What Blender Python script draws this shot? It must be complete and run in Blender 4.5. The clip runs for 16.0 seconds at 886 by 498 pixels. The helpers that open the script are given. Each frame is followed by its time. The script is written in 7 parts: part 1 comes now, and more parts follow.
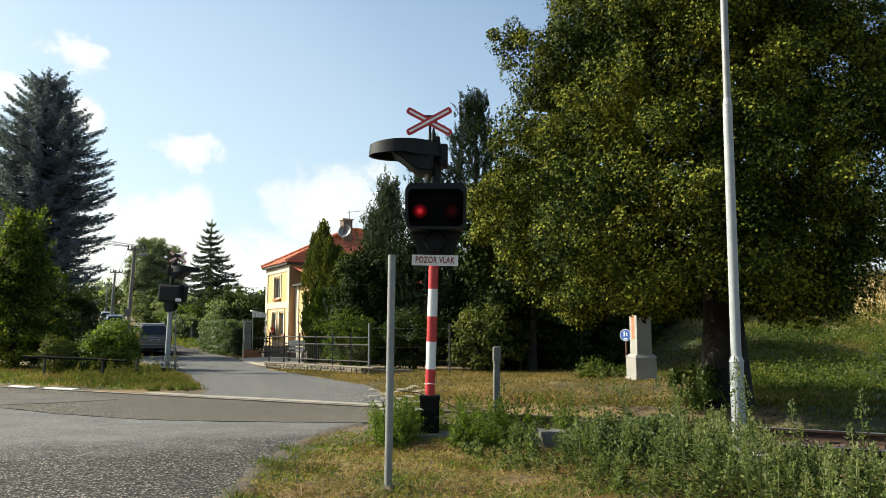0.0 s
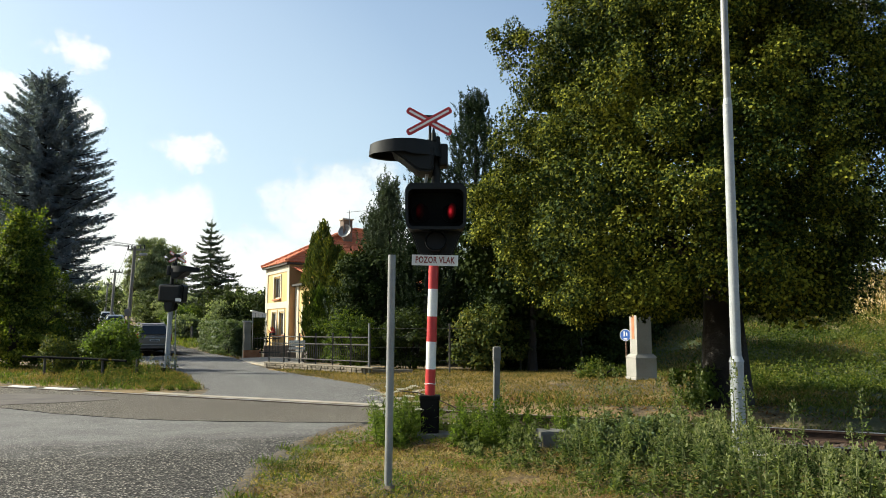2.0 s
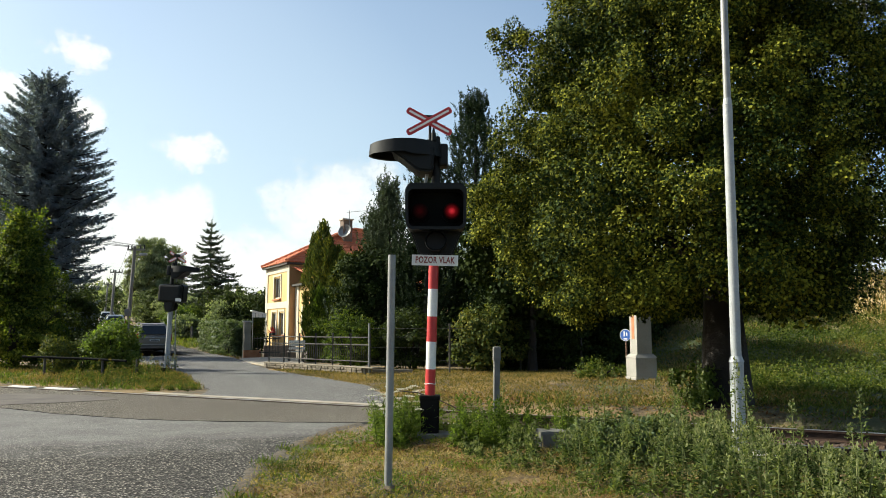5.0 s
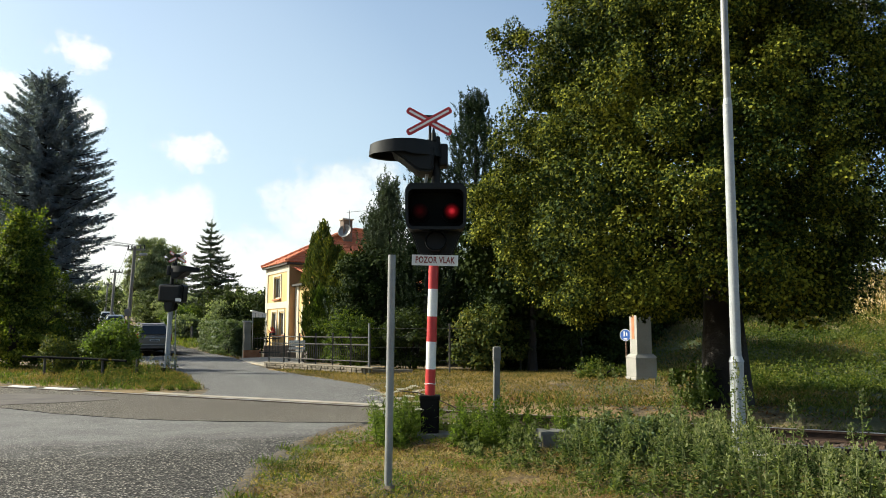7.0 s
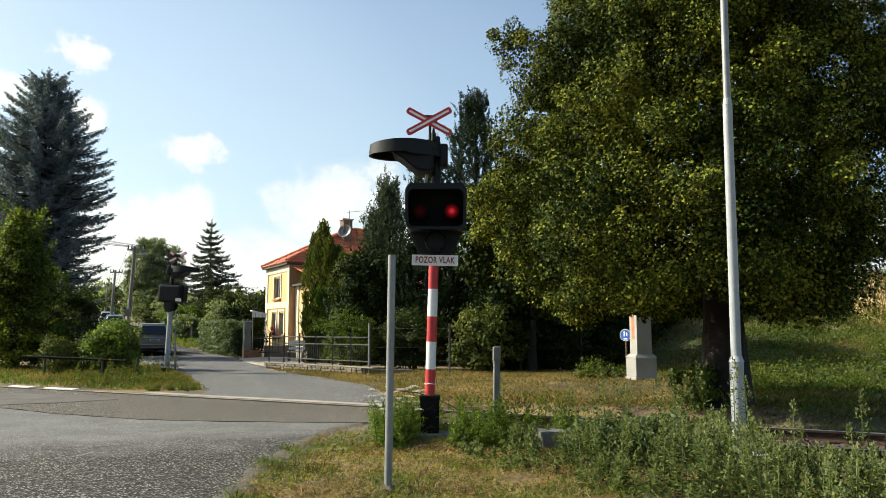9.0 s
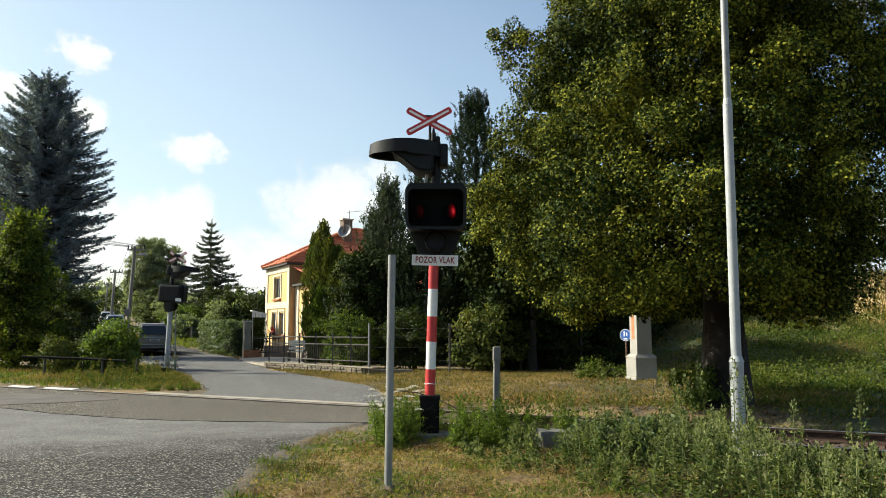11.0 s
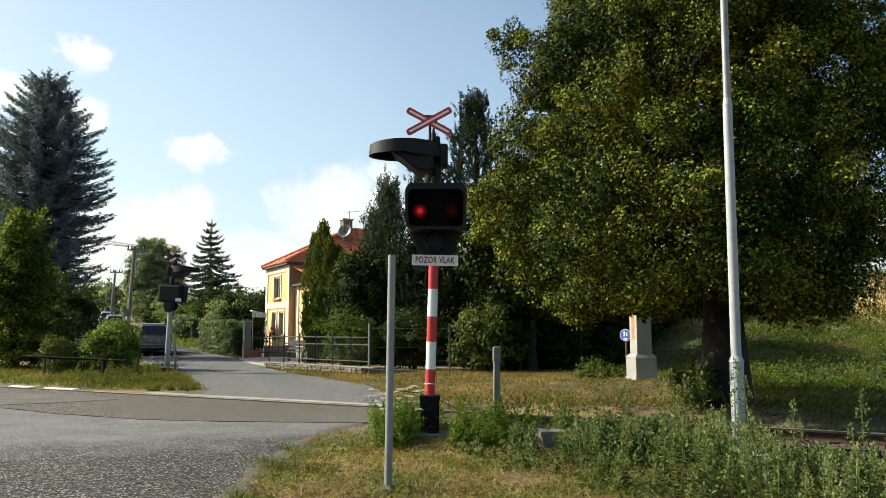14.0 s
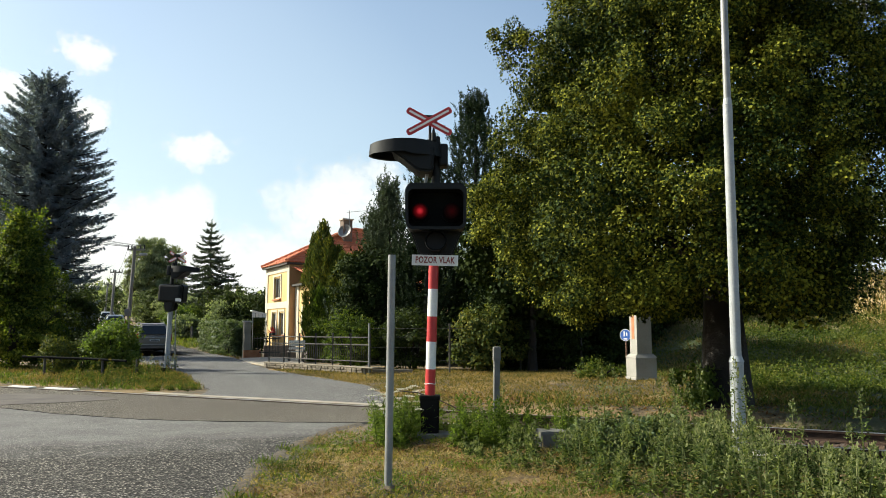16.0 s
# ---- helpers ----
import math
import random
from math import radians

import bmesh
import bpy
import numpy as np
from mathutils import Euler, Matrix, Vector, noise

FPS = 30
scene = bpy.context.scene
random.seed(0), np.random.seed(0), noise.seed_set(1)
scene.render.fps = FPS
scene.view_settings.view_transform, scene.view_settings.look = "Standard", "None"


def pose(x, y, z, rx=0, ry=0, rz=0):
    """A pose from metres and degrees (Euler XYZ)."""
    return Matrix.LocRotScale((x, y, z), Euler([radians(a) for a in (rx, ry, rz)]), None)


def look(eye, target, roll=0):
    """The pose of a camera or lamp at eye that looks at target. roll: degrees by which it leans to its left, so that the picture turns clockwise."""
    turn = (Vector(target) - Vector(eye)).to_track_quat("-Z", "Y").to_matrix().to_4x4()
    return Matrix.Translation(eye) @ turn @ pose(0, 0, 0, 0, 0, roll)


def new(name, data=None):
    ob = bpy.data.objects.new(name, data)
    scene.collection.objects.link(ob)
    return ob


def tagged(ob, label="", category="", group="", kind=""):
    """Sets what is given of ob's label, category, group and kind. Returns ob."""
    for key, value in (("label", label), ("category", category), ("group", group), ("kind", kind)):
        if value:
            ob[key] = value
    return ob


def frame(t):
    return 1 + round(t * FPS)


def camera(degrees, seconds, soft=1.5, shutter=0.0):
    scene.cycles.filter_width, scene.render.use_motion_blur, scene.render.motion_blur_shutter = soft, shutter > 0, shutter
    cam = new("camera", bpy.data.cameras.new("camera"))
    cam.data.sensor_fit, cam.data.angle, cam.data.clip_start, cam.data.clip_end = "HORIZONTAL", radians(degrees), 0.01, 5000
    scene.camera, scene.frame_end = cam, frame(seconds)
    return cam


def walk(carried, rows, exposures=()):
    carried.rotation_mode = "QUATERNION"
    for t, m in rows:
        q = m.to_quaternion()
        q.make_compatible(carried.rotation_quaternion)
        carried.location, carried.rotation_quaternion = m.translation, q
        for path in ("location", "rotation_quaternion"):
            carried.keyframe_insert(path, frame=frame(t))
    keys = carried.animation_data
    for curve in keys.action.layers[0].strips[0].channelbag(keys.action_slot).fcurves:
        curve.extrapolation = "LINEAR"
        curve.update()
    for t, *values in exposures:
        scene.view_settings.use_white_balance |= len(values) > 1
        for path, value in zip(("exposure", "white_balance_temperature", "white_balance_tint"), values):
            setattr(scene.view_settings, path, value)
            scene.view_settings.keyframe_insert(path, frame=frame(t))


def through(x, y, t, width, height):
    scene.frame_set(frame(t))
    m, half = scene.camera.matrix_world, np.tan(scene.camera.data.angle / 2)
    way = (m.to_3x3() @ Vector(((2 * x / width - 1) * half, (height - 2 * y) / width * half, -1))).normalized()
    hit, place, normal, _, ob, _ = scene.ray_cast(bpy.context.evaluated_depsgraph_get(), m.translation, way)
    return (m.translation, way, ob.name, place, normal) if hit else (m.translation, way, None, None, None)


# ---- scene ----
cam = camera(60.0, 16.0, soft=0.5)
EYE = pose(0, 0, 1.25, 96.05, 0, 0)
walk(cam, [(0.0, EYE), (16.0, EYE)], exposures=[(0.0, 0.92, 6500, 4), (16.0, 0.92, 6500, 4)])

# ---- light ----
SUN_AZ = 78.0      # degrees to the left of the view
SUN_EL = 35.0
world = bpy.data.worlds.new("sky")
scene.world = world
world.use_nodes = True
wn = world.node_tree
sky = wn.nodes.new("ShaderNodeTexSky")
sky.sky_type, sky.sun_disc = "NISHITA", False
sky.sun_elevation, sky.sun_rotation = radians(SUN_EL), radians(-SUN_AZ)
sky.dust_density, sky.air_density, sky.ozone_density = 2.0, 1.0, 0.5
tint = wn.nodes.new("ShaderNodeMix")
tint.data_type, tint.blend_type = "RGBA", "MULTIPLY"
tint.inputs[0].default_value, tint.inputs[7].default_value = 1.0, (0.985, 1.0, 1.015, 1)
wn.links.new(sky.outputs[0], tint.inputs[6])
wn.links.new(tint.outputs[2], wn.nodes["Background"].inputs[0])
wn.nodes["Background"].inputs[1].default_value = 0.100

sun = new("sun", bpy.data.lights.new("sun", "SUN"))
sun.data.energy, sun.data.angle, sun.data.color = 5.0, radians(0.55), (1.0, 0.93, 0.80)
TO_SUN = Vector((-math.sin(radians(SUN_AZ)) * math.cos(radians(SUN_EL)), math.cos(radians(SUN_AZ)) * math.cos(radians(SUN_EL)), math.sin(radians(SUN_EL))))
sun.matrix_world = look((-40, 30, 60), Vector((-40, 30, 60)) - TO_SUN)


# ---- materials ----
def nodes_of(name):
    m = bpy.data.materials.new(name)
    m.use_nodes = True
    nt = m.node_tree
    return m, nt, nt.nodes["Principled BSDF"]


def noise_node(nt, vec, scale, detail=4.0, rough=0.55):
    n = nt.nodes.new("ShaderNodeTexNoise")
    n.inputs["Scale"].default_value, n.inputs["Detail"].default_value, n.inputs["Roughness"].default_value = scale, detail, rough
    nt.links.new(vec, n.inputs["Vector"])
    return n.outputs["Fac"]


def ramp(nt, fac, stops):
    r = nt.nodes.new("ShaderNodeValToRGB")
    r.color_ramp.elements[0].position, r.color_ramp.elements[0].color = stops[0][0], (*stops[0][1], 1)
    r.color_ramp.elements[1].position, r.color_ramp.elements[1].color = stops[-1][0], (*stops[-1][1], 1)
    for p, c in stops[1:-1]:
        e = r.color_ramp.elements.new(p)
        e.color = (*c, 1)
    nt.links.new(fac, r.inputs[0])
    return r.outputs[0]


def blend(nt, fac, a, b, kind="MIX"):
    x = nt.nodes.new("ShaderNodeMix")
    x.data_type, x.blend_type = "RGBA", kind
    for sock, v in ((x.inputs[0], fac), (x.inputs[6], a), (x.inputs[7], b)):
        if isinstance(v, (int, float)):
            sock.default_value = v
        elif isinstance(v, tuple):
            sock.default_value = (*v, 1)
        else:
            nt.links.new(v, sock)
    return x.outputs[2]


def bump(nt, bsdf, height, strength, dist):
    b = nt.nodes.new("ShaderNodeBump")
    b.inputs["Strength"].default_value, b.inputs["Distance"].default_value = strength, dist
    nt.links.new(height, b.inputs["Height"])
    nt.links.new(b.outputs[0], bsdf.inputs["Normal"])


def coords(nt, which="Object"):
    return nt.nodes.new("ShaderNodeTexCoord").outputs[which]


def surface(name, a, b, big=1.5, fine=40.0, rough=0.7, metal=0.0, relief=0.3, depth=0.004, wear=None, rand=0.0, spec=0.5):
    """Two colours that drift over the surface, fine grain, optional worn spots, relief; rand varies it from object to object."""
    m, nt, p = nodes_of(name)
    v = coords(nt)
    col = ramp(nt, noise_node(nt, v, big, 5.0), [(0.3, a), (0.7, b)])
    g = noise_node(nt, v, fine, 6.0, 0.7)
    col = blend(nt, 0.35, col, ramp(nt, g, [(0.25, (0.35, 0.35, 0.35)), (0.75, (1.0, 1.0, 1.0))]), "MULTIPLY")
    if wear:
        col = blend(nt, ramp(nt, noise_node(nt, v, big * 4.3, 8.0, 0.75), [(0.60, (0, 0, 0)), (0.68, (1, 1, 1))]), col, wear)
    if rand:
        info = nt.nodes.new("ShaderNodeObjectInfo")
        k = nt.nodes.new("ShaderNodeMapRange")
        k.inputs["To Min"].default_value, k.inputs["To Max"].default_value = 1 - rand, 1 + rand
        nt.links.new(info.outputs["Random"], k.inputs["Value"])
        col = blend(nt, 1.0, col, k.outputs[0], "MULTIPLY")
    nt.links.new(col, p.inputs["Base Color"])
    p.inputs["Roughness"].default_value, p.inputs["Metallic"].default_value = rough, metal
    p.inputs["Specular IOR Level"].default_value = spec
    bump(nt, p, g, relief, depth)
    return m


def foliage(name, dark, mid, light, through=0.35, rough=0.5, drift=0.5, spec=0.1):
    """Leaves: each one has a tone of its own, whole boughs drift in tone, and light shines through."""
    m, nt, p = nodes_of(name)
    isl = nt.nodes.new("ShaderNodeNewGeometry").outputs["Random Per Island"]
    big = noise_node(nt, coords(nt), drift, 3.0)
    s = nt.nodes.new("ShaderNodeMath")
    s.operation = "ADD"
    h = nt.nodes.new("ShaderNodeMath")
    h.operation = "MULTIPLY_ADD"
    nt.links.new(isl, h.inputs[0])
    h.inputs[1].default_value, h.inputs[2].default_value = 0.6, -0.3
    nt.links.new(big, s.inputs[0])
    nt.links.new(h.outputs[0], s.inputs[1])
    col = ramp(nt, s.outputs[0], [(0.2, dark), (0.5, mid), (0.85, light)])
    nt.links.new(col, p.inputs["Base Color"])
    p.inputs["Roughness"].default_value, p.inputs["Specular IOR Level"].default_value = rough, spec
    t = nt.nodes.new("ShaderNodeBsdfTranslucent")
    nt.links.new(blend(nt, 1.0, col, (1.25, 1.3, 0.55), "MULTIPLY"), t.inputs[0])
    x = nt.nodes.new("ShaderNodeMixShader")
    x.inputs[0].default_value = through
    nt.links.new(p.outputs[0], x.inputs[1])
    nt.links.new(t.outputs[0], x.inputs[2])
    nt.links.new(x.outputs[0], nt.nodes["Material Output"].inputs[0])
    return m


def asphalt(name, a, b, stone, speck=90.0, patch=None):
    m, nt, p = nodes_of(name)
    v = coords(nt)
    col = ramp(nt, noise_node(nt, v, 0.35, 5.0, 0.6), [(0.3, a), (0.7, b)])
    if patch:
        mask = ramp(nt, noise_node(nt, v, 0.22, 3.0, 0.45), [(0.47, (0, 0, 0)), (0.52, (1, 1, 1))])
        col = blend(nt, blend(nt, 1.0, mask, (0.6, 0.6, 0.6), "MULTIPLY"), col, patch)
    worn = None
    if patch:
        # traffic has polished a strip beside the crossing
        dot = nt.nodes.new("ShaderNodeVectorMath")
        dot.operation = "DOT_PRODUCT"
        dot.inputs[1].default_value = (-0.30, 1.0, 0.0)
        nt.links.new(v, dot.inputs[0])
        add = nt.nodes.new("ShaderNodeMath")
        add.operation = "MULTIPLY_ADD"
        add.inputs[1].default_value = 3.2
        nt.links.new(noise_node(nt, v, 0.8, 5.0, 0.6), add.inputs[0])
        nt.links.new(dot.outputs["Value"], add.inputs[2])
        rng_ = nt.nodes.new("ShaderNodeMapRange")
        rng_.inputs["From Min"].default_value, rng_.inputs["From Max"].default_value = 10.4, 12.2
        rng_.inputs["To Max"].default_value = 0.62
        nt.links.new(add.outputs[0], rng_.inputs["Value"])
        worn = rng_.outputs[0]
    vor = nt.nodes.new("ShaderNodeTexVoronoi")
    vor.inputs["Scale"].default_value = speck
    nt.links.new(v, vor.inputs["Vector"])
    grain = ramp(nt, vor.outputs["Color"], [(0.2, (0.20, 0.20, 0.20)), (0.55, (0.80, 0.80, 0.80)), (0.9, stone)])
    col = blend(nt, 0.9, col, grain, "MULTIPLY")
    col = blend(nt, 0.8, col, ramp(nt, vor.outputs["Distance"], [(0.25, (1.25, 1.25, 1.25)), (0.55, (0.10, 0.10, 0.10))]), "MULTIPLY")
    if worn:
        fine = ramp(nt, noise_node(nt, v, 55.0, 4.0, 0.7), [(0.3, (0.14, 0.138, 0.132)), (0.7, (0.225, 0.219, 0.21))])
        streak = ramp(nt, noise_node(nt, v, 1.6, 6.0, 0.65), [(0.35, (0.78, 0.78, 0.78)), (0.7, (1.15, 1.15, 1.15))])
        col = blend(nt, worn, col, blend(nt, 1.0, fine, streak, "MULTIPLY"))
    nt.links.new(col, p.inputs["Base Color"])
    p.inputs["Roughness"].default_value, p.inputs["Specular IOR Level"].default_value = 0.92, 0.12
    bump(nt, p, vor.outputs["Distance"], 0.6, 0.012)
    return m


def plain(name, colour, rough=0.5, metal=0.0, glow=0.0):
    m, nt, p = nodes_of(name)
    p.inputs["Base Color"].default_value = (*colour, 1)
    p.inputs["Roughness"].default_value, p.inputs["Metallic"].default_value = rough, metal
    if glow:
        p.inputs["Emission Color"].default_value, p.inputs["Emission Strength"].default_value = (*colour, 1), glow
    return m


def ground_material():
    m, nt, p = nodes_of("ground")
    v = coords(nt)
    dry, straw, green, earth = (0.19, 0.13, 0.054), (0.28, 0.19, 0.082), (0.055, 0.075, 0.018), (0.08, 0.058, 0.034)
    col = ramp(nt, noise_node(nt, v, 0.45, 6.0, 0.65), [(0.30, green), (0.46, earth), (0.52, dry), (0.62, straw), (0.78, green)])
    col = blend(nt, ramp(nt, noise_node(nt, v, 2.3, 6.0, 0.7), [(0.5, (0, 0, 0)), (0.75, (0.8, 0.8, 0.8))]), col, earth)
    # the upper field is ripe and straw-coloured
    sep = nt.nodes.new("ShaderNodeSeparateXYZ")
    nt.links.new(v, sep.inputs[0])
    up = nt.nodes.new("ShaderNodeMapRange")
    up.inputs["From Min"].default_value, up.inputs["From Max"].default_value = 1.15, 1.6
    nt.links.new(sep.outputs[2], up.inputs["Value"])
    right = nt.nodes.new("ShaderNodeMapRange")
    right.inputs["From Min"].default_value, right.inputs["From Max"].default_value = 0.0, 2.0
    nt.links.new(sep.outputs[0], right.inputs["Value"])
    both = nt.nodes.new("ShaderNodeMath")
    both.operation = "MULTIPLY"
    nt.links.new(up.outputs[0], both.inputs[0])
    nt.links.new(right.outputs[0], both.inputs[1])
    # green bank turf; near the track it also paints tree shade on the ground
    low = nt.nodes.new("ShaderNodeMapRange")
    low.inputs["From Min"].default_value, low.inputs["From Max"].default_value = 4.2, 6.0
    nt.links.new(sep.outputs[0], low.inputs["Value"])
    far = nt.nodes.new("ShaderNodeMapRange")
    far.inputs["From Min"].default_value, far.inputs["From Max"].default_value = 8.0, 10.0
    nt.links.new(sep.outputs[1], far.inputs["Value"])
    lush_shaded = nt.nodes.new("ShaderNodeMath")
    lush_shaded.operation = "MULTIPLY"
    nt.links.new(low.outputs[0], lush_shaded.inputs[0])
    nt.links.new(far.outputs[0], lush_shaded.inputs[1])
    turf = ramp(nt, noise_node(nt, v, 1.1, 7.0, 0.7), [(0.3, (0.022, 0.036, 0.009)), (0.55, (0.045, 0.06, 0.016)), (0.75, (0.09, 0.078, 0.032))])
    col = blend(nt, lush_shaded.outputs[0], col, turf)
    ripe = ramp(nt, noise_node(nt, v, 1.2, 6.0, 0.7), [(0.3, (0.36, 0.25, 0.10)), (0.7, (0.50, 0.37, 0.16))])
    col = blend(nt, both.outputs[0], col, ripe)
    nt.links.new(col, p.inputs["Base Color"])
    p.inputs["Roughness"].default_value = 0.95
    bump(nt, p, noise_node(nt, v, 22.0, 8.0, 0.75), 0.9, 0.05)
    return m


M_GROUND = ground_material()
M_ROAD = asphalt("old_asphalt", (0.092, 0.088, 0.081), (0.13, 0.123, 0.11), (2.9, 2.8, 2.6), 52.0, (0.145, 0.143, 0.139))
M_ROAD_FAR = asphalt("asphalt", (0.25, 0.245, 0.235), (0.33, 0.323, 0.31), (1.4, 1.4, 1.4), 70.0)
M_PANEL = asphalt("crossing_infill", (0.20, 0.182, 0.152), (0.265, 0.243, 0.203), (1.5, 1.45, 1.4), 105.0)
M_CONCRETE = surface("concrete", (0.36, 0.33, 0.28), (0.50, 0.47, 0.41), 2.0, 60, 0.85, wear=(0.2, 0.18, 0.15))
M_BEAM = surface("pale_concrete", (0.23, 0.2, 0.149), (0.357, 0.319, 0.246), 1.2, 50, 0.85, wear=(0.24, 0.21, 0.17))
M_RAIL = surface("rusty_steel", (0.0294, 0.0147, 0.0084), (0.0546, 0.0294, 0.0168), 3.0, 70, 0.75, 0.3)
M_RAILTOP = surface("worn_steel", (0.30, 0.27, 0.24), (0.42, 0.39, 0.36), 3.0, 80, 0.35, 0.9)
M_SLEEPER = surface("old_wood_sleeper", (0.06, 0.045, 0.035), (0.12, 0.09, 0.065), 2.0, 40, 0.9)
M_BALLAST = surface("rusty_ballast", (0.0638, 0.0375, 0.0225), (0.12, 0.075, 0.0488), 3.0, 28, 0.95, relief=1.0, depth=0.05)
M_WHITE = surface("white_paint", (0.70, 0.69, 0.65), (0.80, 0.79, 0.76), 4.0, 60, 0.5, relief=0.05)
M_RED = surface("red_paint", (0.42, 0.018, 0.02), (0.52, 0.03, 0.03), 4.0, 60, 0.42, relief=0.05)
M_BLACK = surface("black_enamel", (0.006, 0.0075, 0.0075), (0.012, 0.0135, 0.0142), 3.0, 50, 0.55, relief=0.06, wear=(0.016, 0.016, 0.016), spec=0.2)
M_BLACKIN = surface("matt_black", (0.004, 0.005, 0.005), (0.008, 0.009, 0.009), 3.0, 50, 0.9, relief=0.05, spec=0.1)
M_PEDESTAL = surface("bitumen_black", (0.0078, 0.0072, 0.0066), (0.018, 0.0162, 0.0144), 5.0, 50, 0.9, relief=0.35, spec=0.1)
M_ZINC = surface("galvanised_steel", (0.195, 0.20, 0.198), (0.28, 0.285, 0.28), 6.0, 60, 0.5, 0.3, relief=0.08, wear=(0.14, 0.145, 0.15))
M_POLE = surface("grey_mast_paint", (0.295, 0.312, 0.32), (0.377, 0.394, 0.402), 5.0, 40, 0.5, relief=0.08, wear=(0.40, 0.41, 0.42))
M_OLDPOST = surface("old_grey_concrete", (0.101, 0.0972, 0.0864), (0.18, 0.173, 0.155), 5.0, 50, 0.9, wear=(0.11, 0.105, 0.09))
M_RAIL_SHADOW = surface("shadowed_asphalt", (0.035, 0.027, 0.022), (0.095, 0.078, 0.063), 1.6, 40, 0.85, relief=0.5, depth=0.01)
M_GRAVEL = surface("road_gravel", (0.15, 0.135, 0.11), (0.27, 0.245, 0.205), 9.0, 60, 0.95, relief=0.3)
M_SAND = surface("road_dust", (0.045, 0.04, 0.03), (0.15, 0.12, 0.082), 14.0, 60, 0.95, relief=0.9, depth=0.02, wear=(0.20, 0.165, 0.115))
M_EARTH = surface("bare_earth", (0.12, 0.09, 0.06), (0.204, 0.156, 0.108), 6.0, 40, 0.95, relief=0.8, depth=0.02)
M_UTIL = surface("weathered_pole", (0.13, 0.12, 0.11), (0.21, 0.20, 0.185), 2.0, 30, 0.85)
M_LETTER = plain("red_lettering", (0.20, 0.03, 0.025), 0.5)
M_LIME = surface("limewash", (0.264, 0.252, 0.224), (0.36, 0.348, 0.316), 2.0, 30, 0.9, relief=0.25, wear=(0.34, 0.30, 0.25))
M_OCHRE = surface("ochre_plaster", (0.34, 0.12, 0.05), (0.48, 0.22, 0.10), 7.0, 30, 0.9, wear=(0.5, 0.44, 0.36))
M_BLUE = plain("blue_sign_paint", (0.02, 0.10, 0.42), 0.4)
M_YELLOW = surface("yellow_render", (0.56, 0.376, 0.152), (0.64, 0.448, 0.2), 0.6, 25, 0.9, relief=0.15)
# yellow render again for walls off the sun, shaded peach tone painted in
M_YELLOW_SHADED = surface("shaded_yellow_render", (0.612, 0.34, 0.145), (0.68, 0.399, 0.187), 0.6, 25, 0.9, relief=0.15)
M_CREAM = surface("cream_render", (0.53, 0.484, 0.374), (0.593, 0.546, 0.437), 0.8, 25, 0.9, relief=0.15)
M_STONE = surface("field_stone", (0.13, 0.11, 0.08), (0.23, 0.195, 0.145), 2.5, 18, 0.92, relief=0.6, depth=0.02, rand=0.25)
M_MORTAR = surface("mortar", (0.16, 0.145, 0.12), (0.24, 0.22, 0.185), 3.0, 40, 0.95)
M_TILE = surface("clay_roof_tile", (0.42, 0.115, 0.05), (0.56, 0.18, 0.085), 1.6, 12, 0.8, rand=0.18)
M_BRICK = surface("chimney_brick", (0.13, 0.095, 0.072), (0.20, 0.15, 0.115), 3.0, 30, 0.9)
M_FRAME = surface("window_paint", (0.55, 0.50, 0.42), (0.65, 0.60, 0.52), 3.0, 40, 0.6)
M_FENCE = surface("dark_fence_paint", (0.028, 0.026, 0.022), (0.055, 0.05, 0.042), 3.0, 40, 0.7, 0.0, wear=(0.08, 0.055, 0.035))
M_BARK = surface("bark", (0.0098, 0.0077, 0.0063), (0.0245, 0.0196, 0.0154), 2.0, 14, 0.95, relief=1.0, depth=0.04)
M_WOOD = surface("bare_wood", (0.14, 0.10, 0.065), (0.24, 0.18, 0.12), 2.0, 25, 0.85)
M_RUST = surface("rusty_tube", (0.10, 0.055, 0.035), (0.17, 0.10, 0.065), 3.0, 40, 0.8, 0.2)
M_CLOTH = surface("white_awning", (0.70, 0.69, 0.66), (0.80, 0.79, 0.77), 2.0, 40, 0.8, relief=0.05)
M_CARBODY = surface("brown_grey_car_paint", (0.266, 0.224, 0.196), (0.308, 0.266, 0.231), 1.0, 60, 0.3, 0.3, relief=0.01)
M_CARWHITE = surface("silver_car_paint", (0.55, 0.56, 0.57), (0.62, 0.63, 0.64), 1.0, 60, 0.28, 0.3, relief=0.01)
M_TYRE = surface("tyre_rubber", (0.012, 0.012, 0.012), (0.025, 0.025, 0.025), 4.0, 50, 0.85)
M_TAIL = plain("tail_light_red", (0.30, 0.02, 0.02), 0.2)
M_PLATE = plain("plate_white", (0.6, 0.6, 0.6), 0.5)
M_CHROME = plain("dull_chrome", (0.45, 0.45, 0.46), 0.25, 1.0)
M_WIRE = plain("wire", (0.03, 0.03, 0.03), 0.6)
M_FLOWER = plain("white_petals", (0.55, 0.53, 0.42), 0.7)
M_REDFLOWER = plain("red_petals", (0.5, 0.03, 0.03), 0.7)
M_HOSE = surface("pale_hose", (0.30, 0.28, 0.22), (0.42, 0.39, 0.31), 4.0, 40, 0.7)


def glass_material():
    m, nt, p = nodes_of("window_glass")
    p.inputs["Base Color"].default_value = (0.02, 0.024, 0.028, 1)
    p.inputs["Roughness"].default_value, p.inputs["IOR"].default_value = 0.06, 1.5
    return m


M_GLASS = glass_material()


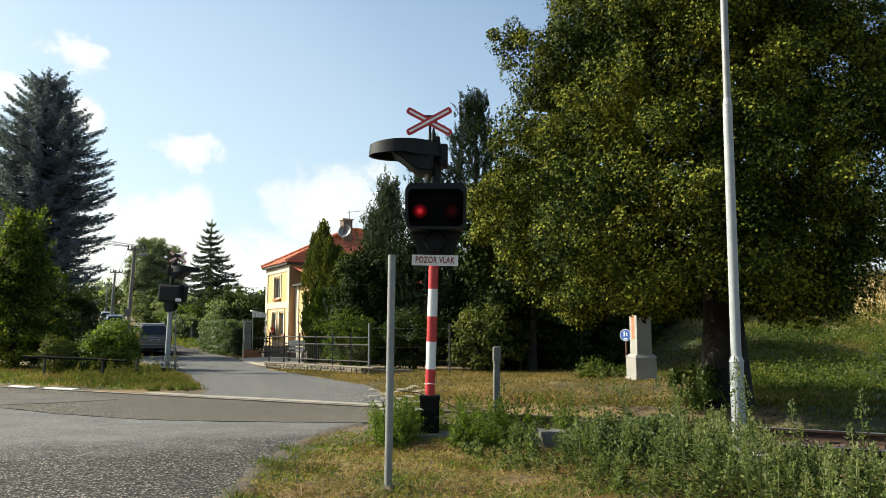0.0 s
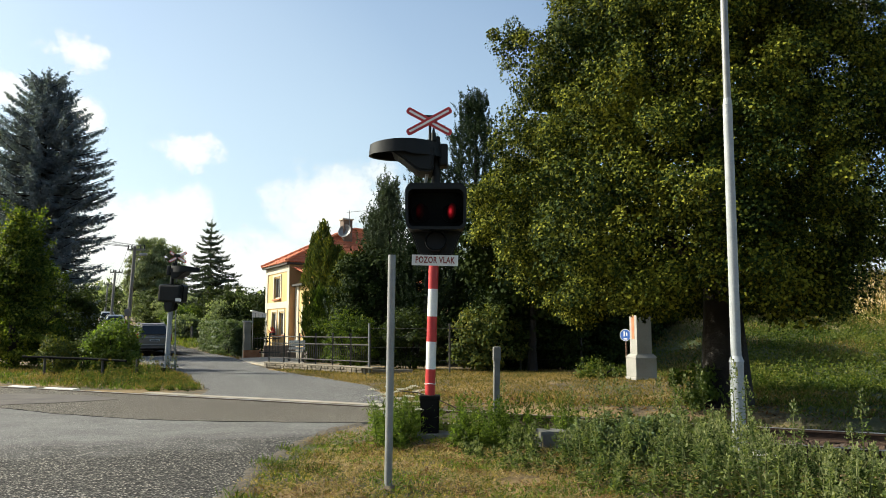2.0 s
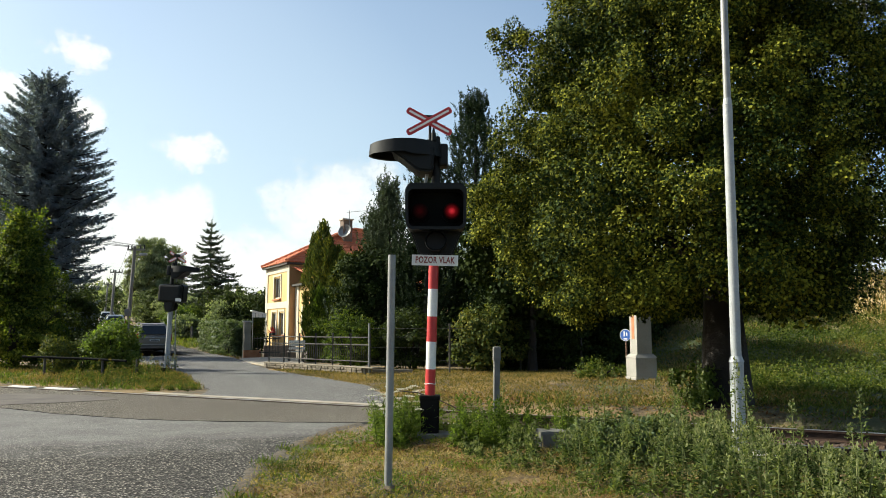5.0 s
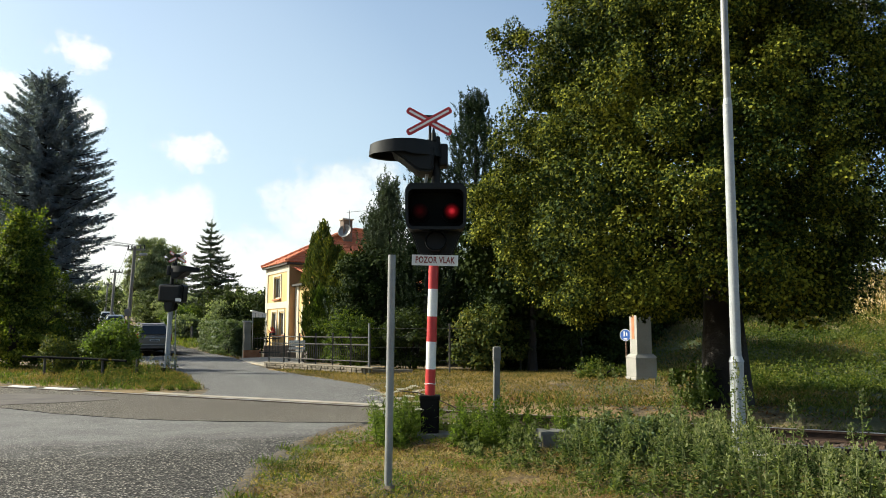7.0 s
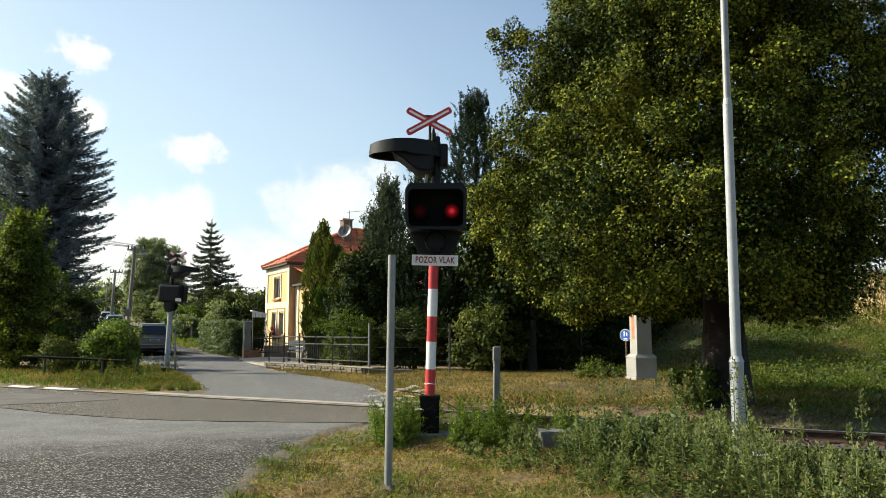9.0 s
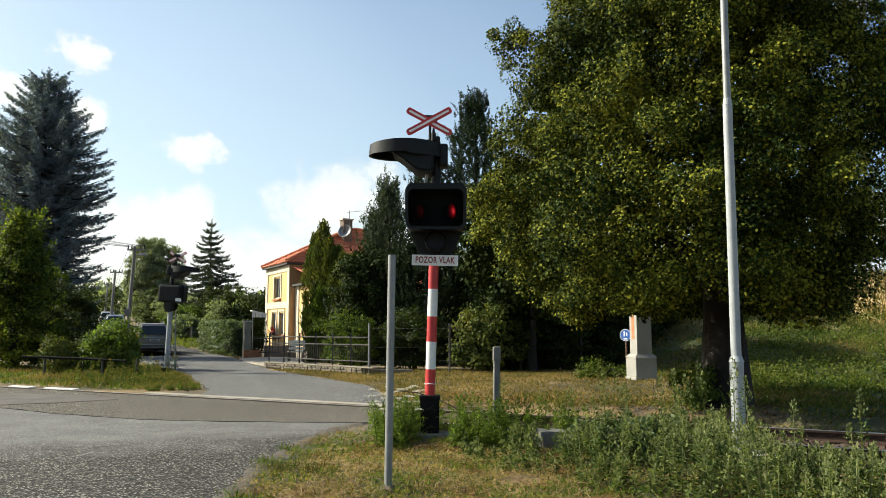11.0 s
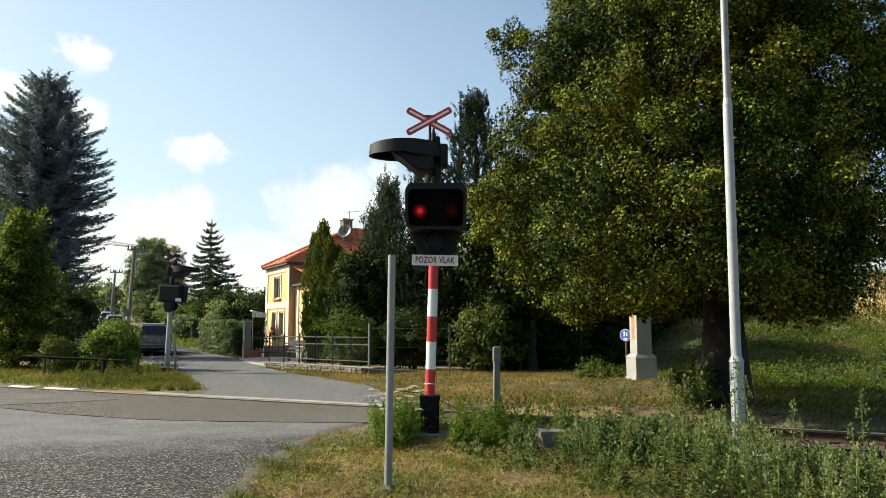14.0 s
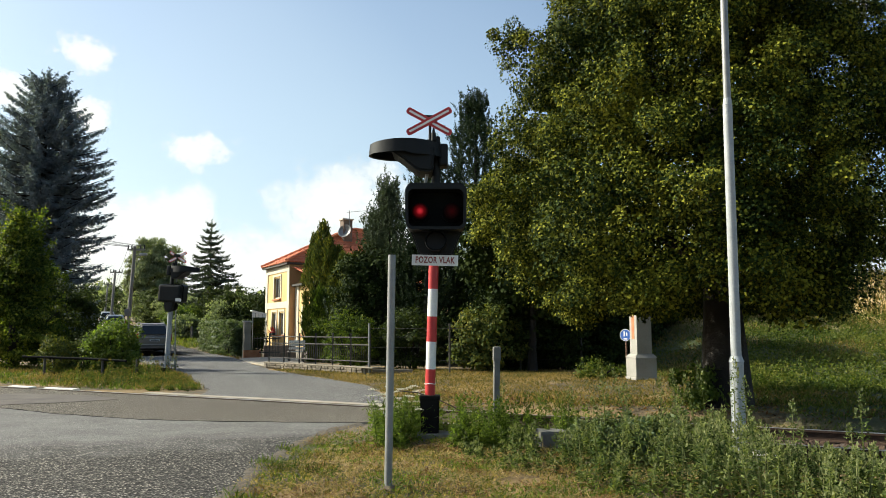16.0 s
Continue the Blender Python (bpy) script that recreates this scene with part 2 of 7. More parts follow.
def lens_material(name, core, rim, strength):
    """A red fresnel lens that shines brightest in its middle."""
    m, nt, p = nodes_of(name)
    v = coords(nt)
    ln = nt.nodes.new("ShaderNodeVectorMath")
    ln.operation = "LENGTH"
    nt.links.new(v, ln.inputs[0])
    col = ramp(nt, ln.outputs["Value"], [(0.0, core), (0.008, core), (0.022, tuple(0.22 * c + 0.78 * r for c, r in zip(core, rim))), (0.05, rim), (0.085, tuple(0.05 * c for c in rim))])
    p.inputs["Base Color"].default_value = (0.008, 0.002, 0.002, 1)
    p.inputs["Roughness"].default_value = 0.8
    p.inputs["Specular IOR Level"].default_value = 0.05
    nt.links.new(col, p.inputs["Emission Color"])
    p.inputs["Emission Strength"].default_value = strength
    return m


M_LIT = lens_material("lit_red_lens", (1.0, 0.04, 0.06), (0.055, 0.001, 0.002), 1.0)
M_DIM = lens_material("dim_red_lens", (0.028, 0.001, 0.002), (0.003, 0.0001, 0.0001), 1.0)
M_DARKLENS = plain("dark_lens", (0.002, 0.0025, 0.005), 0.6)

L_LINDEN = foliage("linden_leaf", (0.009, 0.02, 0.0045), (0.036, 0.052, 0.007), (0.25, 0.25, 0.027), 0.06, 0.7, 0.8, 0.06)
# darker leaf copy: the shade these plants stand in is part of the colour
L_SHADE = foliage("shaded_shrub_leaf", (0.0085, 0.017, 0.0043), (0.0187, 0.0306, 0.0068), (0.0382, 0.0527, 0.0102), 0.12, 0.8, spec=0.08)
L_PINE = foliage("pine_needle", (0.0119, 0.0213, 0.0119), (0.0229, 0.0382, 0.0187), (0.0425, 0.0612, 0.0289), 0.14, 0.6)
L_GREYPINE = foliage("grey_pine_needle", (0.0315, 0.045, 0.027), (0.054, 0.072, 0.0432), (0.09, 0.1125, 0.0675), 0.16, 0.6)
# glare haze towards the sun is painted into these pale blue needles
L_SPRUCE_HAZY = foliage("hazy_spruce_needle", (0.0875, 0.112, 0.15), (0.138, 0.169, 0.213), (0.2, 0.231, 0.275), 0.2, 0.7)
# the yellow of sunlit edges is painted into the lightest tone
L_THUJA = foliage("sunlit_yellow_spray", (0.0331, 0.0515, 0.0147), (0.0828, 0.106, 0.0239), (0.184, 0.166, 0.0276), 0.25, 0.6)
L_BUSH = foliage("bush_leaf", (0.0288, 0.0496, 0.0104), (0.06, 0.092, 0.0168), (0.128, 0.156, 0.0288), 0.5, 0.5)
L_YOUNG = foliage("young_tree_leaf", (0.0223, 0.0409, 0.00891), (0.0594, 0.0891, 0.0163), (0.207, 0.23, 0.0445), 0.58, 0.6)
# leaf tone lowered to hold the shade on the bushes
L_DARK = foliage("shaded_bush_leaf", (0.0204, 0.0324, 0.0096), (0.036, 0.0516, 0.0144), (0.063, 0.081, 0.0228), 0.34, 0.55)
# distance haze is mixed into this pale leaf colour
L_FAR_HAZY = foliage("hazy_far_leaf", (0.09, 0.115, 0.062), (0.16, 0.19, 0.105), (0.25, 0.28, 0.165), 0.48, 0.6)
L_HEDGE = foliage("hedge_leaf", (0.0413, 0.0638, 0.0225), (0.075, 0.105, 0.0413), (0.135, 0.165, 0.0825), 0.35, 0.4, spec=0.3)
L_WEED = foliage("weed_leaf", (0.0211, 0.0405, 0.00968), (0.066, 0.095, 0.0264), (0.211, 0.238, 0.0792), 0.36, 0.7, 1.4, spec=0.1)
L_WEEDTIP = foliage("weed_tip", (0.08, 0.10, 0.04), (0.15, 0.17, 0.075), (0.25, 0.26, 0.13), 0.35, 0.7)
L_NETTLE = foliage("nettle_leaf", (0.0432, 0.072, 0.0144), (0.0936, 0.137, 0.0259), (0.173, 0.216, 0.054), 0.55, 0.45)
L_BROAD = foliage("broad_weed_leaf", (0.06, 0.095, 0.04), (0.14, 0.185, 0.085), (0.32, 0.37, 0.21), 0.3, 0.5, 1.0, spec=0.3)
L_GRASS = foliage("grass_blade", (0.046, 0.0782, 0.011), (0.156, 0.138, 0.0368), (0.423, 0.313, 0.129), 0.4, 0.6, 1.7)
L_MEADOW = foliage("meadow_blade", (0.0574, 0.0688, 0.0153), (0.161, 0.119, 0.0398), (0.291, 0.199, 0.0803), 0.35, 0.7, 0.6)
L_STRAW = foliage("straw", (0.153, 0.102, 0.0467), (0.2805, 0.1997, 0.0978), (0.459, 0.3485, 0.187), 0.25, 0.7)
L_FALLEN = foliage("fallen_leaf", (0.07, 0.035, 0.015), (0.15, 0.085, 0.032), (0.28, 0.19, 0.07), 0.2, 0.8, 1.0)
L_BANK = foliage("bank_herb", (0.0298, 0.051, 0.0085), (0.0765, 0.106, 0.017), (0.17, 0.17, 0.0425), 0.4, 0.6, 0.5)


# ---- building helpers ----
def part(name, bm, material, parent=None, label=""):
    """Links a bmesh as one mesh object, under a thing where one is given."""
    me = bpy.data.meshes.new(name)
    bm.to_mesh(me)
    bm.free()
    for mt in (material if isinstance(material, (list, tuple)) else [material]):
        me.materials.append(mt)
    ob = new(name, me)
    if parent:
        ob.parent = parent
    return tagged(ob, label)


def smooth(ob, angle=40):
    for p in ob.data.polygons:
        p.use_smooth = True
    ob.data.set_sharp_from_angle(angle=radians(angle))
    return ob


def empty(name, m, label, category, group="", kind=""):
    e = new(name)
    e.matrix_world = m
    e.empty_display_size = 0.2
    return tagged(e, label, category, group, kind)


def box(bm, lo, hi, bevel=0.0, mi=0):
    r = bmesh.ops.create_cube(bm, size=1.0)
    vs = r["verts"]
    for v in vs:
        v.co = Vector([lo[i] + (v.co[i] + 0.5) * (hi[i] - lo[i]) for i in range(3)])
    fs = list({f for v in vs for f in v.link_faces})
    for f in fs:
        f.material_index = mi
    if bevel:
        bmesh.ops.bevel(bm, geom=list({e for v in vs for e in v.link_edges}), offset=bevel, segments=2, affect="EDGES", profile=0.6)
    return vs


def boxed(lo, hi, bevel=0.0):
    bm = bmesh.new()
    box(bm, lo, hi, bevel)
    return bm


def cone(bm, a, b, ra, rb, seg=16, caps=True, mi=0):
    a, b = Vector(a), Vector(b)
    d = b - a
    r = bmesh.ops.create_cone(bm, cap_ends=caps, segments=seg, radius1=ra, radius2=rb, depth=d.length)
    q = d.to_track_quat("Z", "Y").to_matrix()
    for v in r["verts"]:
        v.co = q @ v.co + (a + b) / 2
    for f in {f for v in r["verts"] for f in v.link_faces}:
        f.material_index = mi
    return r["verts"]


def coned(a, b, ra, rb, seg=16):
    bm = bmesh.new()
    cone(bm, a, b, ra, rb, seg)
    return bm


def tube(bm, pts, radii, seg=8):
    """A bent tube through the points."""
    pts = [Vector(p) for p in pts]
    rings, q, last = [], None, None
    for i, p in enumerate(pts):
        d = (pts[min(i + 1, len(pts) - 1)] - pts[max(i - 1, 0)]).normalized()
        q = d.to_track_quat("Z", "Y").to_matrix() if q is None else last.rotation_difference(d).to_matrix() @ q
        last = d
        r = radii[i] if isinstance(radii, (list, tuple)) else radii
        rings.append([bm.verts.new(p + q @ Vector((r * math.cos(2 * math.pi * k / seg), r * math.sin(2 * math.pi * k / seg), 0))) for k in range(seg)])
    for a, b in zip(rings, rings[1:]):
        for k in range(seg):
            bm.faces.new((a[k], a[(k + 1) % seg], b[(k + 1) % seg], b[k]))
    bm.faces.new(rings[0][::-1])
    bm.faces.new(rings[-1])


def prism(bm, outline, lo, hi, axis=1, mi=0):
    """An outline (two coordinates) pushed out along an axis from lo to hi."""
    def at(p, t):
        c = list(p)
        c.insert(axis, t)
        return bm.verts.new(c)
    a, b = [at(p, lo) for p in outline], [at(p, hi) for p in outline]
    fs = [bm.faces.new(a), bm.faces.new(b[::-1])]
    n = len(a)
    fs += [bm.faces.new((a[i], b[i], b[(i + 1) % n], a[(i + 1) % n])) for i in range(n)]
    for f in fs:
        f.material_index = mi
    bmesh.ops.recalc_face_normals(bm, faces=fs)
    return fs


def leaf_mesh(name, base, axis, normal, length, width, material, parent=None, label="", fold=0.18):
    """Many small leaves, four corners each, folded along the middle."""
    n = len(base)
    axis = axis / np.maximum(np.linalg.norm(axis, axis=1, keepdims=True), 1e-6)
    side = np.cross(axis, normal)
    side /= np.maximum(np.linalg.norm(side, axis=1, keepdims=True), 1e-6)
    up = np.cross(side, axis)
    L, W = np.broadcast_to(length, n)[:, None], np.broadcast_to(width, n)[:, None]
    mid = base + axis * L * 0.45 + up * W * fold
    co = np.stack([base, mid + side * W / 2, base + axis * L, mid - side * W / 2], axis=1).reshape(-1, 3)
    me = bpy.data.meshes.new(name)
    me.vertices.add(4 * n)
    me.vertices.foreach_set("co", co.astype(np.float32).ravel())
    me.loops.add(4 * n)
    me.loops.foreach_set("vertex_index", np.arange(4 * n, dtype=np.int32))
    me.polygons.add(n)
    me.polygons.foreach_set("loop_start", np.arange(0, 4 * n, 4, dtype=np.int32))
    me.polygons.foreach_set("loop_total", np.full(n, 4, dtype=np.int32))
    me.update(calc_edges=True)
    me.materials.append(material)
    ob = new(name, me)
    if parent:
        ob.parent = parent
    return tagged(ob, label)


def unit(rng, n):
    v = rng.normal(size=(n, 3))
    return v / np.linalg.norm(v, axis=1, keepdims=True)


def cloud_of_leaves(rng, centres, outward, spread, per, leaf, droop=0.3):
    """Leaf rows for clumps: spread is each clump's half size (n, 3), per the leaves of a clump."""
    n = len(centres)
    c = np.repeat(centres, per, axis=0)
    o = np.repeat(outward, per, axis=0)
    s = np.repeat(spread, per, axis=0)
    q = unit(rng, n * per)
    face = q.copy()
    q[:, 2] = np.where(q[:, 2] < -0.1, q[:, 2] * 0.45, q[:, 2])
    q *= 0.45 + 0.55 * np.sqrt(rng.random((n * per, 1)))
    p = c + q * s
    p[:, 2] -= 0.3 * s[:, 2] * (q[:, 0] ** 2 + q[:, 1] ** 2)
    nrm = 0.27 * unit(rng, n * per) + 0.62 * face + 0.4 * o + np.array([0, 0, 0.25])
    ax = unit(rng, n * per) + 0.35 * o + np.array([0, 0, -droop])
    ln = leaf[0] * (0.7 + 0.6 * rng.random(n * per))
    return p, ax, nrm, ln, ln * leaf[1]


def crown(name, rng, centre, radii, clumps, per, leaf, material, parent, power=2.4, size=0.5, depth=0.3, low=-1.0, shape=None, keep=None, droop=0.3, label=""):
    """A crown of leaf clumps on and under an uneven, lobed skin."""
    d = unit(rng, clumps * 2)
    d = d[d[:, 2] > low][:clumps]
    r = (np.abs(d) ** power).sum(axis=1) ** (-1 / power)
    off = rng.random(3) * 50
    lob = np.array([noise.noise(Vector(v * 2.1 + off)) + 0.5 * noise.noise(Vector(v * 5.3 + off)) for v in d])
    r = r * (1 + 0.16 * lob) * (1 - depth * rng.random(len(d)) ** 1.6)
    pts = d * r[:, None] * np.array(radii)
    if shape:
        pts = shape(pts)
    pts += np.array(centre)
    out = d / np.array(radii)
    out /= np.linalg.norm(out, axis=1, keepdims=True)
    if keep is not None:
        ok = keep(pts)
        pts, out = pts[ok], out[ok]
    sz = size * (0.6 + 0.8 * rng.random((len(pts), 1))) * np.array([[1.0, 1.0, 0.75]])
    return leaf_mesh(name, *cloud_of_leaves(rng, pts, out, sz, per, leaf, droop), material, parent, label)


def trunk_of(parent, height, r0, rng, limbs=7, spread=3.0, start=0.35, lean=0.0, name="trunk"):
    bm = bmesh.new()
    pts = [(lean * t * height + 0.08 * rng.normal() * t, 0.08 * rng.normal() * t, height * t) for t in np.linspace(0, 1, 8)]
    pts[0] = (0, 0, -0.15)
    tube(bm, pts, [r0 * (1.25 if i == 0 else 1 - 0.85 * i / 7) for i in range(8)], 10)
    for i in range(limbs):
        z = height * (start + (0.95 - start) * i / max(1, limbs))
        a = i * 2.4 + rng.random()
        s = spread * (1 - 0.5 * i / max(1, limbs))
        r = r0 * 0.4 * (1 - 0.6 * i / max(1, limbs))
        tube(bm, [(0, 0, z), (0.4 * s * math.cos(a), 0.4 * s * math.sin(a), z + 0.25 * s), (0.75 * s * math.cos(a), 0.75 * s * math.sin(a), z + 0.55 * s), (s * math.cos(a), s * math.sin(a), z + 0.75 * s)], [r, r * 0.75, r * 0.45, r * 0.15], 7)
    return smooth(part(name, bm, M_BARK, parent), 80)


# ---- the lie of the land ----
def step(a, b, x):
    t = np.clip((x - a) / (b - a), 0, 1)
    return t * t * (3 - 2 * t)


TRACK_O, TRACK_E, TRACK_N = np.array([-1.0, 12.75]), np.array([0.8881, -0.4597]), np.array([0.4597, 0.8881])


def track(a, b, z=0.0):
    """A point a metres along the track (to the right) and b metres beyond its far rail."""
    p = TRACK_O + a * TRACK_E + b * TRACK_N
    return Vector((p[0], p[1], z))


def height(x, y):
    x, y = np.asarray(x, float), np.asarray(y, float)
    bank = step(5.0, 10.0, x) * np.minimum(np.maximum(y - 18.5, 0) * 0.17, 4.6)
    mound = 0.12 * np.exp(-((x - 4.7) ** 2 + (y - 18.3) ** 2) / 9.0)
    rise = 0.038 * np.minimum(np.maximum(y - 42.0, 0), 110.0) * step(-4, -14, x + 0.22 * (y - 38))
    edge = -9.6 - (y - 36.0) * 0.26
    garden = -0.75 * step(34, 42, y) * step(-1.2, 0.6, x - edge) * (1 - step(2, 6, x))
    a = (x - TRACK_O[0]) * TRACK_E[0] + (y - TRACK_O[1]) * TRACK_E[1]
    b = (x - TRACK_O[0]) * TRACK_N[0] + (y - TRACK_O[1]) * TRACK_N[1]
    bed = -0.13 * step(-2.6, -2.1, b) * (1 - step(1.4, 1.9, b)) * step(1.7, 2.4, a)
    return np.minimum(bank + mound + rise + garden + bed, 9.0)


def h(x, y):
    return float(height(x, y))


def build_ground():
    def axis(lo, hi, s):
        inner = np.arange(lo, hi + 0.01, s)
        far = np.array([4, 9, 16, 26, 40, 60, 90, 140, 220, 400, 800, 1600, 2600])
        return np.concatenate([(lo - far)[::-1], inner, hi + far])
    xs, ys = axis(-50, 14, 0.8), axis(-2, 112, 0.75)
    X, Y = np.meshgrid(xs, ys)
    Z = height(X, Y) - 0.03
    Z += 0.012 * np.sin(X * 3.1 + Y * 1.7) * np.cos(Y * 2.3 - X)
    co = np.stack([X, Y, Z], -1).reshape(-1, 3)
    nx, ny = len(xs), len(ys)
    faces = [(j * nx + i, j * nx + i + 1, (j + 1) * nx + i + 1, (j + 1) * nx + i) for j in range(ny - 1) for i in range(nx - 1)]
    me = bpy.data.meshes.new("ground")
    me.from_pydata(co.tolist(), [], faces)
    me.materials.append(M_GROUND)
    for p in me.polygons:
        p.use_smooth = True
    tagged(new("ground", me), "dry summer grass and bare earth rising to a bank", "ground", kind="structure")


def sheet(name, outline, material, label, z0=-0.12, z1=0.0, category="road"):
    bm = bmesh.new()
    prism(bm, outline, z0, z1, axis=2)
    return tagged(part(name, bm, material), label, category, kind="structure")


def ragged(pts, rng, amount, every=0.35):
    out = []
    for (ax, ay), (bx, by) in zip(pts, pts[1:]):
        n = max(1, int(math.hypot(bx - ax, by - ay) / every))
        for i in range(n):
            t = i / n
            out.append((ax + (bx - ax) * t + rng.normal() * amount, ay + (by - ay) * t + rng.normal() * amount))
    return out + [pts[-1]]


NEAR_RIGHT = [(-1.2, -6), (-1.5, 3), (-1.66, 5.9), (-1.70, 7.4), (-1.62, 8.7), (-1.42, 10.0), (-1.15, 10.5)]
FAR_RIGHT = [(-0.98, 13.0), (-1.15, 15.0), (-1.72, 17.6), (-3.4, 20.8), (-5.46, 24.6), (-7.9, 31.0), (-9.75, 36), (-11.6, 40)]
FAR_LEFT = [(-4.75, 15.2), (-4.95, 16.5), (-7.1, 21.6), (-9.4, 26.0), (-12.0, 31.0), (-14.9, 36), (-16.6, 40)]
FAR_MID = [(-13.35, 38.0, 4.8), (-14.4, 40, 4.6), (-18.6, 48, 4.3), (-23.6, 56, 4.0), (-28.6, 66, 3.8), (-35.3, 80, 3.6), (-43.8, 98, 3.6), (-60.0, 130, 3.4), (-92, 190, 3.4)]


SEAM = [(-0.96, 10.66), (-1.73, 10.66), (-2.98, 10.73), (-4.25, 11.0), (-5.81, 11.73), (-7.19, 12.66), (-10.0, 14.6), (-15.0, 18.0)]


def build_roads():
    rng = np.random.default_rng(5)
    near = ragged(NEAR_RIGHT, rng, 0.035)
    b0 = ragged(SEAM, rng, 0.015, 0.3)
    sheet("road_near", near + b0 + [(-16, -6)], M_ROAD, "worn grey asphalt road with coarse stone grain")
    # dust and crumbs slope from the worn edge down to the grass
    bm = bmesh.new()
    rows = []
    for y in np.arange(-6.0, 10.7, 0.09):
        x = float(np.interp(y, [q[1] for q in NEAR_RIGHT], [q[0] for q in NEAR_RIGHT]))
        a, b, c = rng.random(3)
        wide = 0.17 + 0.3 * max(0.0, min(1.0, (y - 8.3) / 1.5))
        rows.append([bm.verts.new(p) for p in ((x - 0.02 - 0.07 * a, y, 0.0025), (x + 0.01 + 0.04 * b, y, 0.004), (x + 0.08 + 0.03 * c, y, -0.012), (x + wide + 0.08 * a, y, -0.034), (x + wide, y, -0.1), (x - 0.05, y, -0.1))])
    for p, q in zip(rows, rows[1:]):
        for k in range(5):
            bm.faces.new((p[k], p[k + 1], q[k + 1], q[k]))
    bmesh.ops.recalc_face_normals(bm, faces=bm.faces[:])
    tagged(smooth(part("road_fringe", bm, M_SAND), 60), "sandy dust and crumbs along the worn road edge", "verge", kind="structure")
    sheet("bare_dirt", ragged([(-1.25, 8.6), (-0.98, 8.75), (-0.62, 9.4), (-0.46, 10.1), (-0.62, 10.7), (-1.0, 10.72)], rng, 0.06, 0.15) + ragged([(-1.2, 10.3), (-1.5, 9.4)], rng, 0.03, 0.15), M_EARTH, "bare trodden earth beside the crossing", -0.12, -0.014, "verge")
    sheet("crossing_infill", ragged([(-0.85, 10.75), tuple(track(0.75, -1.3)[:2]), tuple(track(0.75, -0.1)[:2])], rng, 0.02) + [tuple(track(a, -0.1)[:2]) for a in (-7.5, -16)] + [(x, y + 0.018) for x, y in b0[::-1]], M_PANEL, "brownish asphalt between the rails of the crossing", -0.12, -0.004)
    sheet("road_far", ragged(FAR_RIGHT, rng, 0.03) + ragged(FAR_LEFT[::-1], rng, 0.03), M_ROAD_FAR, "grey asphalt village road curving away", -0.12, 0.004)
    bm = bmesh.new()
    rows = []
    mid = np.array(FAR_MID)
    for y in np.arange(38.0, 190.1, 1.5):
        x, w = np.interp(y, mid[:, 1], mid[:, 0]), np.interp(y, mid[:, 1], mid[:, 2])
        rows.append([bm.verts.new((x + k * w / 2, y + k * w * 0.18, h(x + k * w / 2, y + k * w * 0.18) + 0.03)) for k in (1, 0.33, -0.33, -1)])
    for a, b in zip(rows, rows[1:]):
        for k in range(3):
            bm.faces.new((a[k], b[k], b[k + 1], a[k + 1]))
    bmesh.ops.solidify(bm, geom=bm.faces[:], thickness=0.1)
    bmesh.ops.recalc_face_normals(bm, faces=bm.faces[:])
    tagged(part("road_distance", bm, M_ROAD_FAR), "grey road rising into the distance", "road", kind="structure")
    # tar seam where the crossing meets the road
    bm = bmesh.new()
    mid = ragged(SEAM, rng, 0.02, 0.2)
    prev = None
    for x, y in mid:
        w = 0.012 + 0.014 * rng.random()
        row = [bm.verts.new((x, y + 0.009 - w, 0.004)), bm.verts.new((x, y + 0.009 + w, 0.004)), bm.verts.new((x, y + 0.009 + w, -0.05)), bm.verts.new((x, y + 0.009 - w, -0.05))]
        if prev:
            for i in range(4):
                bm.faces.new((prev[i], prev[(i + 1) % 4], row[(i + 1) % 4], row[i]))
        prev = row
    bmesh.ops.recalc_face_normals(bm, faces=bm.faces[:])
    tagged(part("road_seam", bm, M_PEDESTAL), "dark tar seam across the road", "seam", kind="structure")
    # dark sheet that paints the reddish rail tone and the shadow beside it
    sheet("road_stain", ragged([(-9.1, 15.59), (-7.71, 15.31), (-6.93, 15.05), (-5.86, 14.19), (-6.57, 13.64), (-7.13, 13.23), (-7.59, 13.03)], rng, 0.05, 0.3), M_RAIL_SHADOW, "dark brown painted patch for the rail and its shadow", -0.05, 0.003, "stain")
    # pale concrete beam of the crossing, cast in lengths
    beam = empty("crossing_beam", pose(0, 0, 0), "pale weathered concrete edge beam beside the rail", "kerb", kind="structure")
    a = 0.3
    while a > -5.6:
        bm = bmesh.new()
        ln = 1.2
        prism(bm, [tuple(track(a - 0.01, 0.10)[:2]), tuple(track(a - 0.01, 0.37)[:2]), tuple(track(a - ln + 0.01, 0.37)[:2]), tuple(track(a - ln + 0.01, 0.10)[:2])], -0.12, 0.010 + 0.006 * rng.random(), axis=2)
        part("slab", bm, M_BEAM, beam)
        a -= ln
    for k, a in enumerate((-7.5, -8.9, -10.6)):
        bm = bmesh.new()
        prism(bm, [tuple(track(a, -0.05)[:2]), tuple(track(a, 0.12)[:2]), tuple(track(a - (0.95, 0.75, 2.4)[k], 0.12)[:2]), tuple(track(a - (0.95, 0.75, 2.4)[k], -0.05)[:2])], -0.1, 0.035, axis=2)
        bmesh.ops.bevel(bm, geom=bm.edges[:], offset=0.01, segments=2, affect="EDGES")
        tagged(part("edge_stone", bm, M_WHITE), "white-painted edge stone beside the track", "kerb stone", "white edge stones")
    # driveway to the garden gate
    sheet("driveway", [(-5.2, 25.3), (-8.0, 31.2), (-9.2, 35.0), (-8.0, 36.2), (-6.2, 33.5), (-4.7, 27.0)], M_BEAM, "pale concrete driveway before the garden gate", -0.1, 0.012, "driveway")


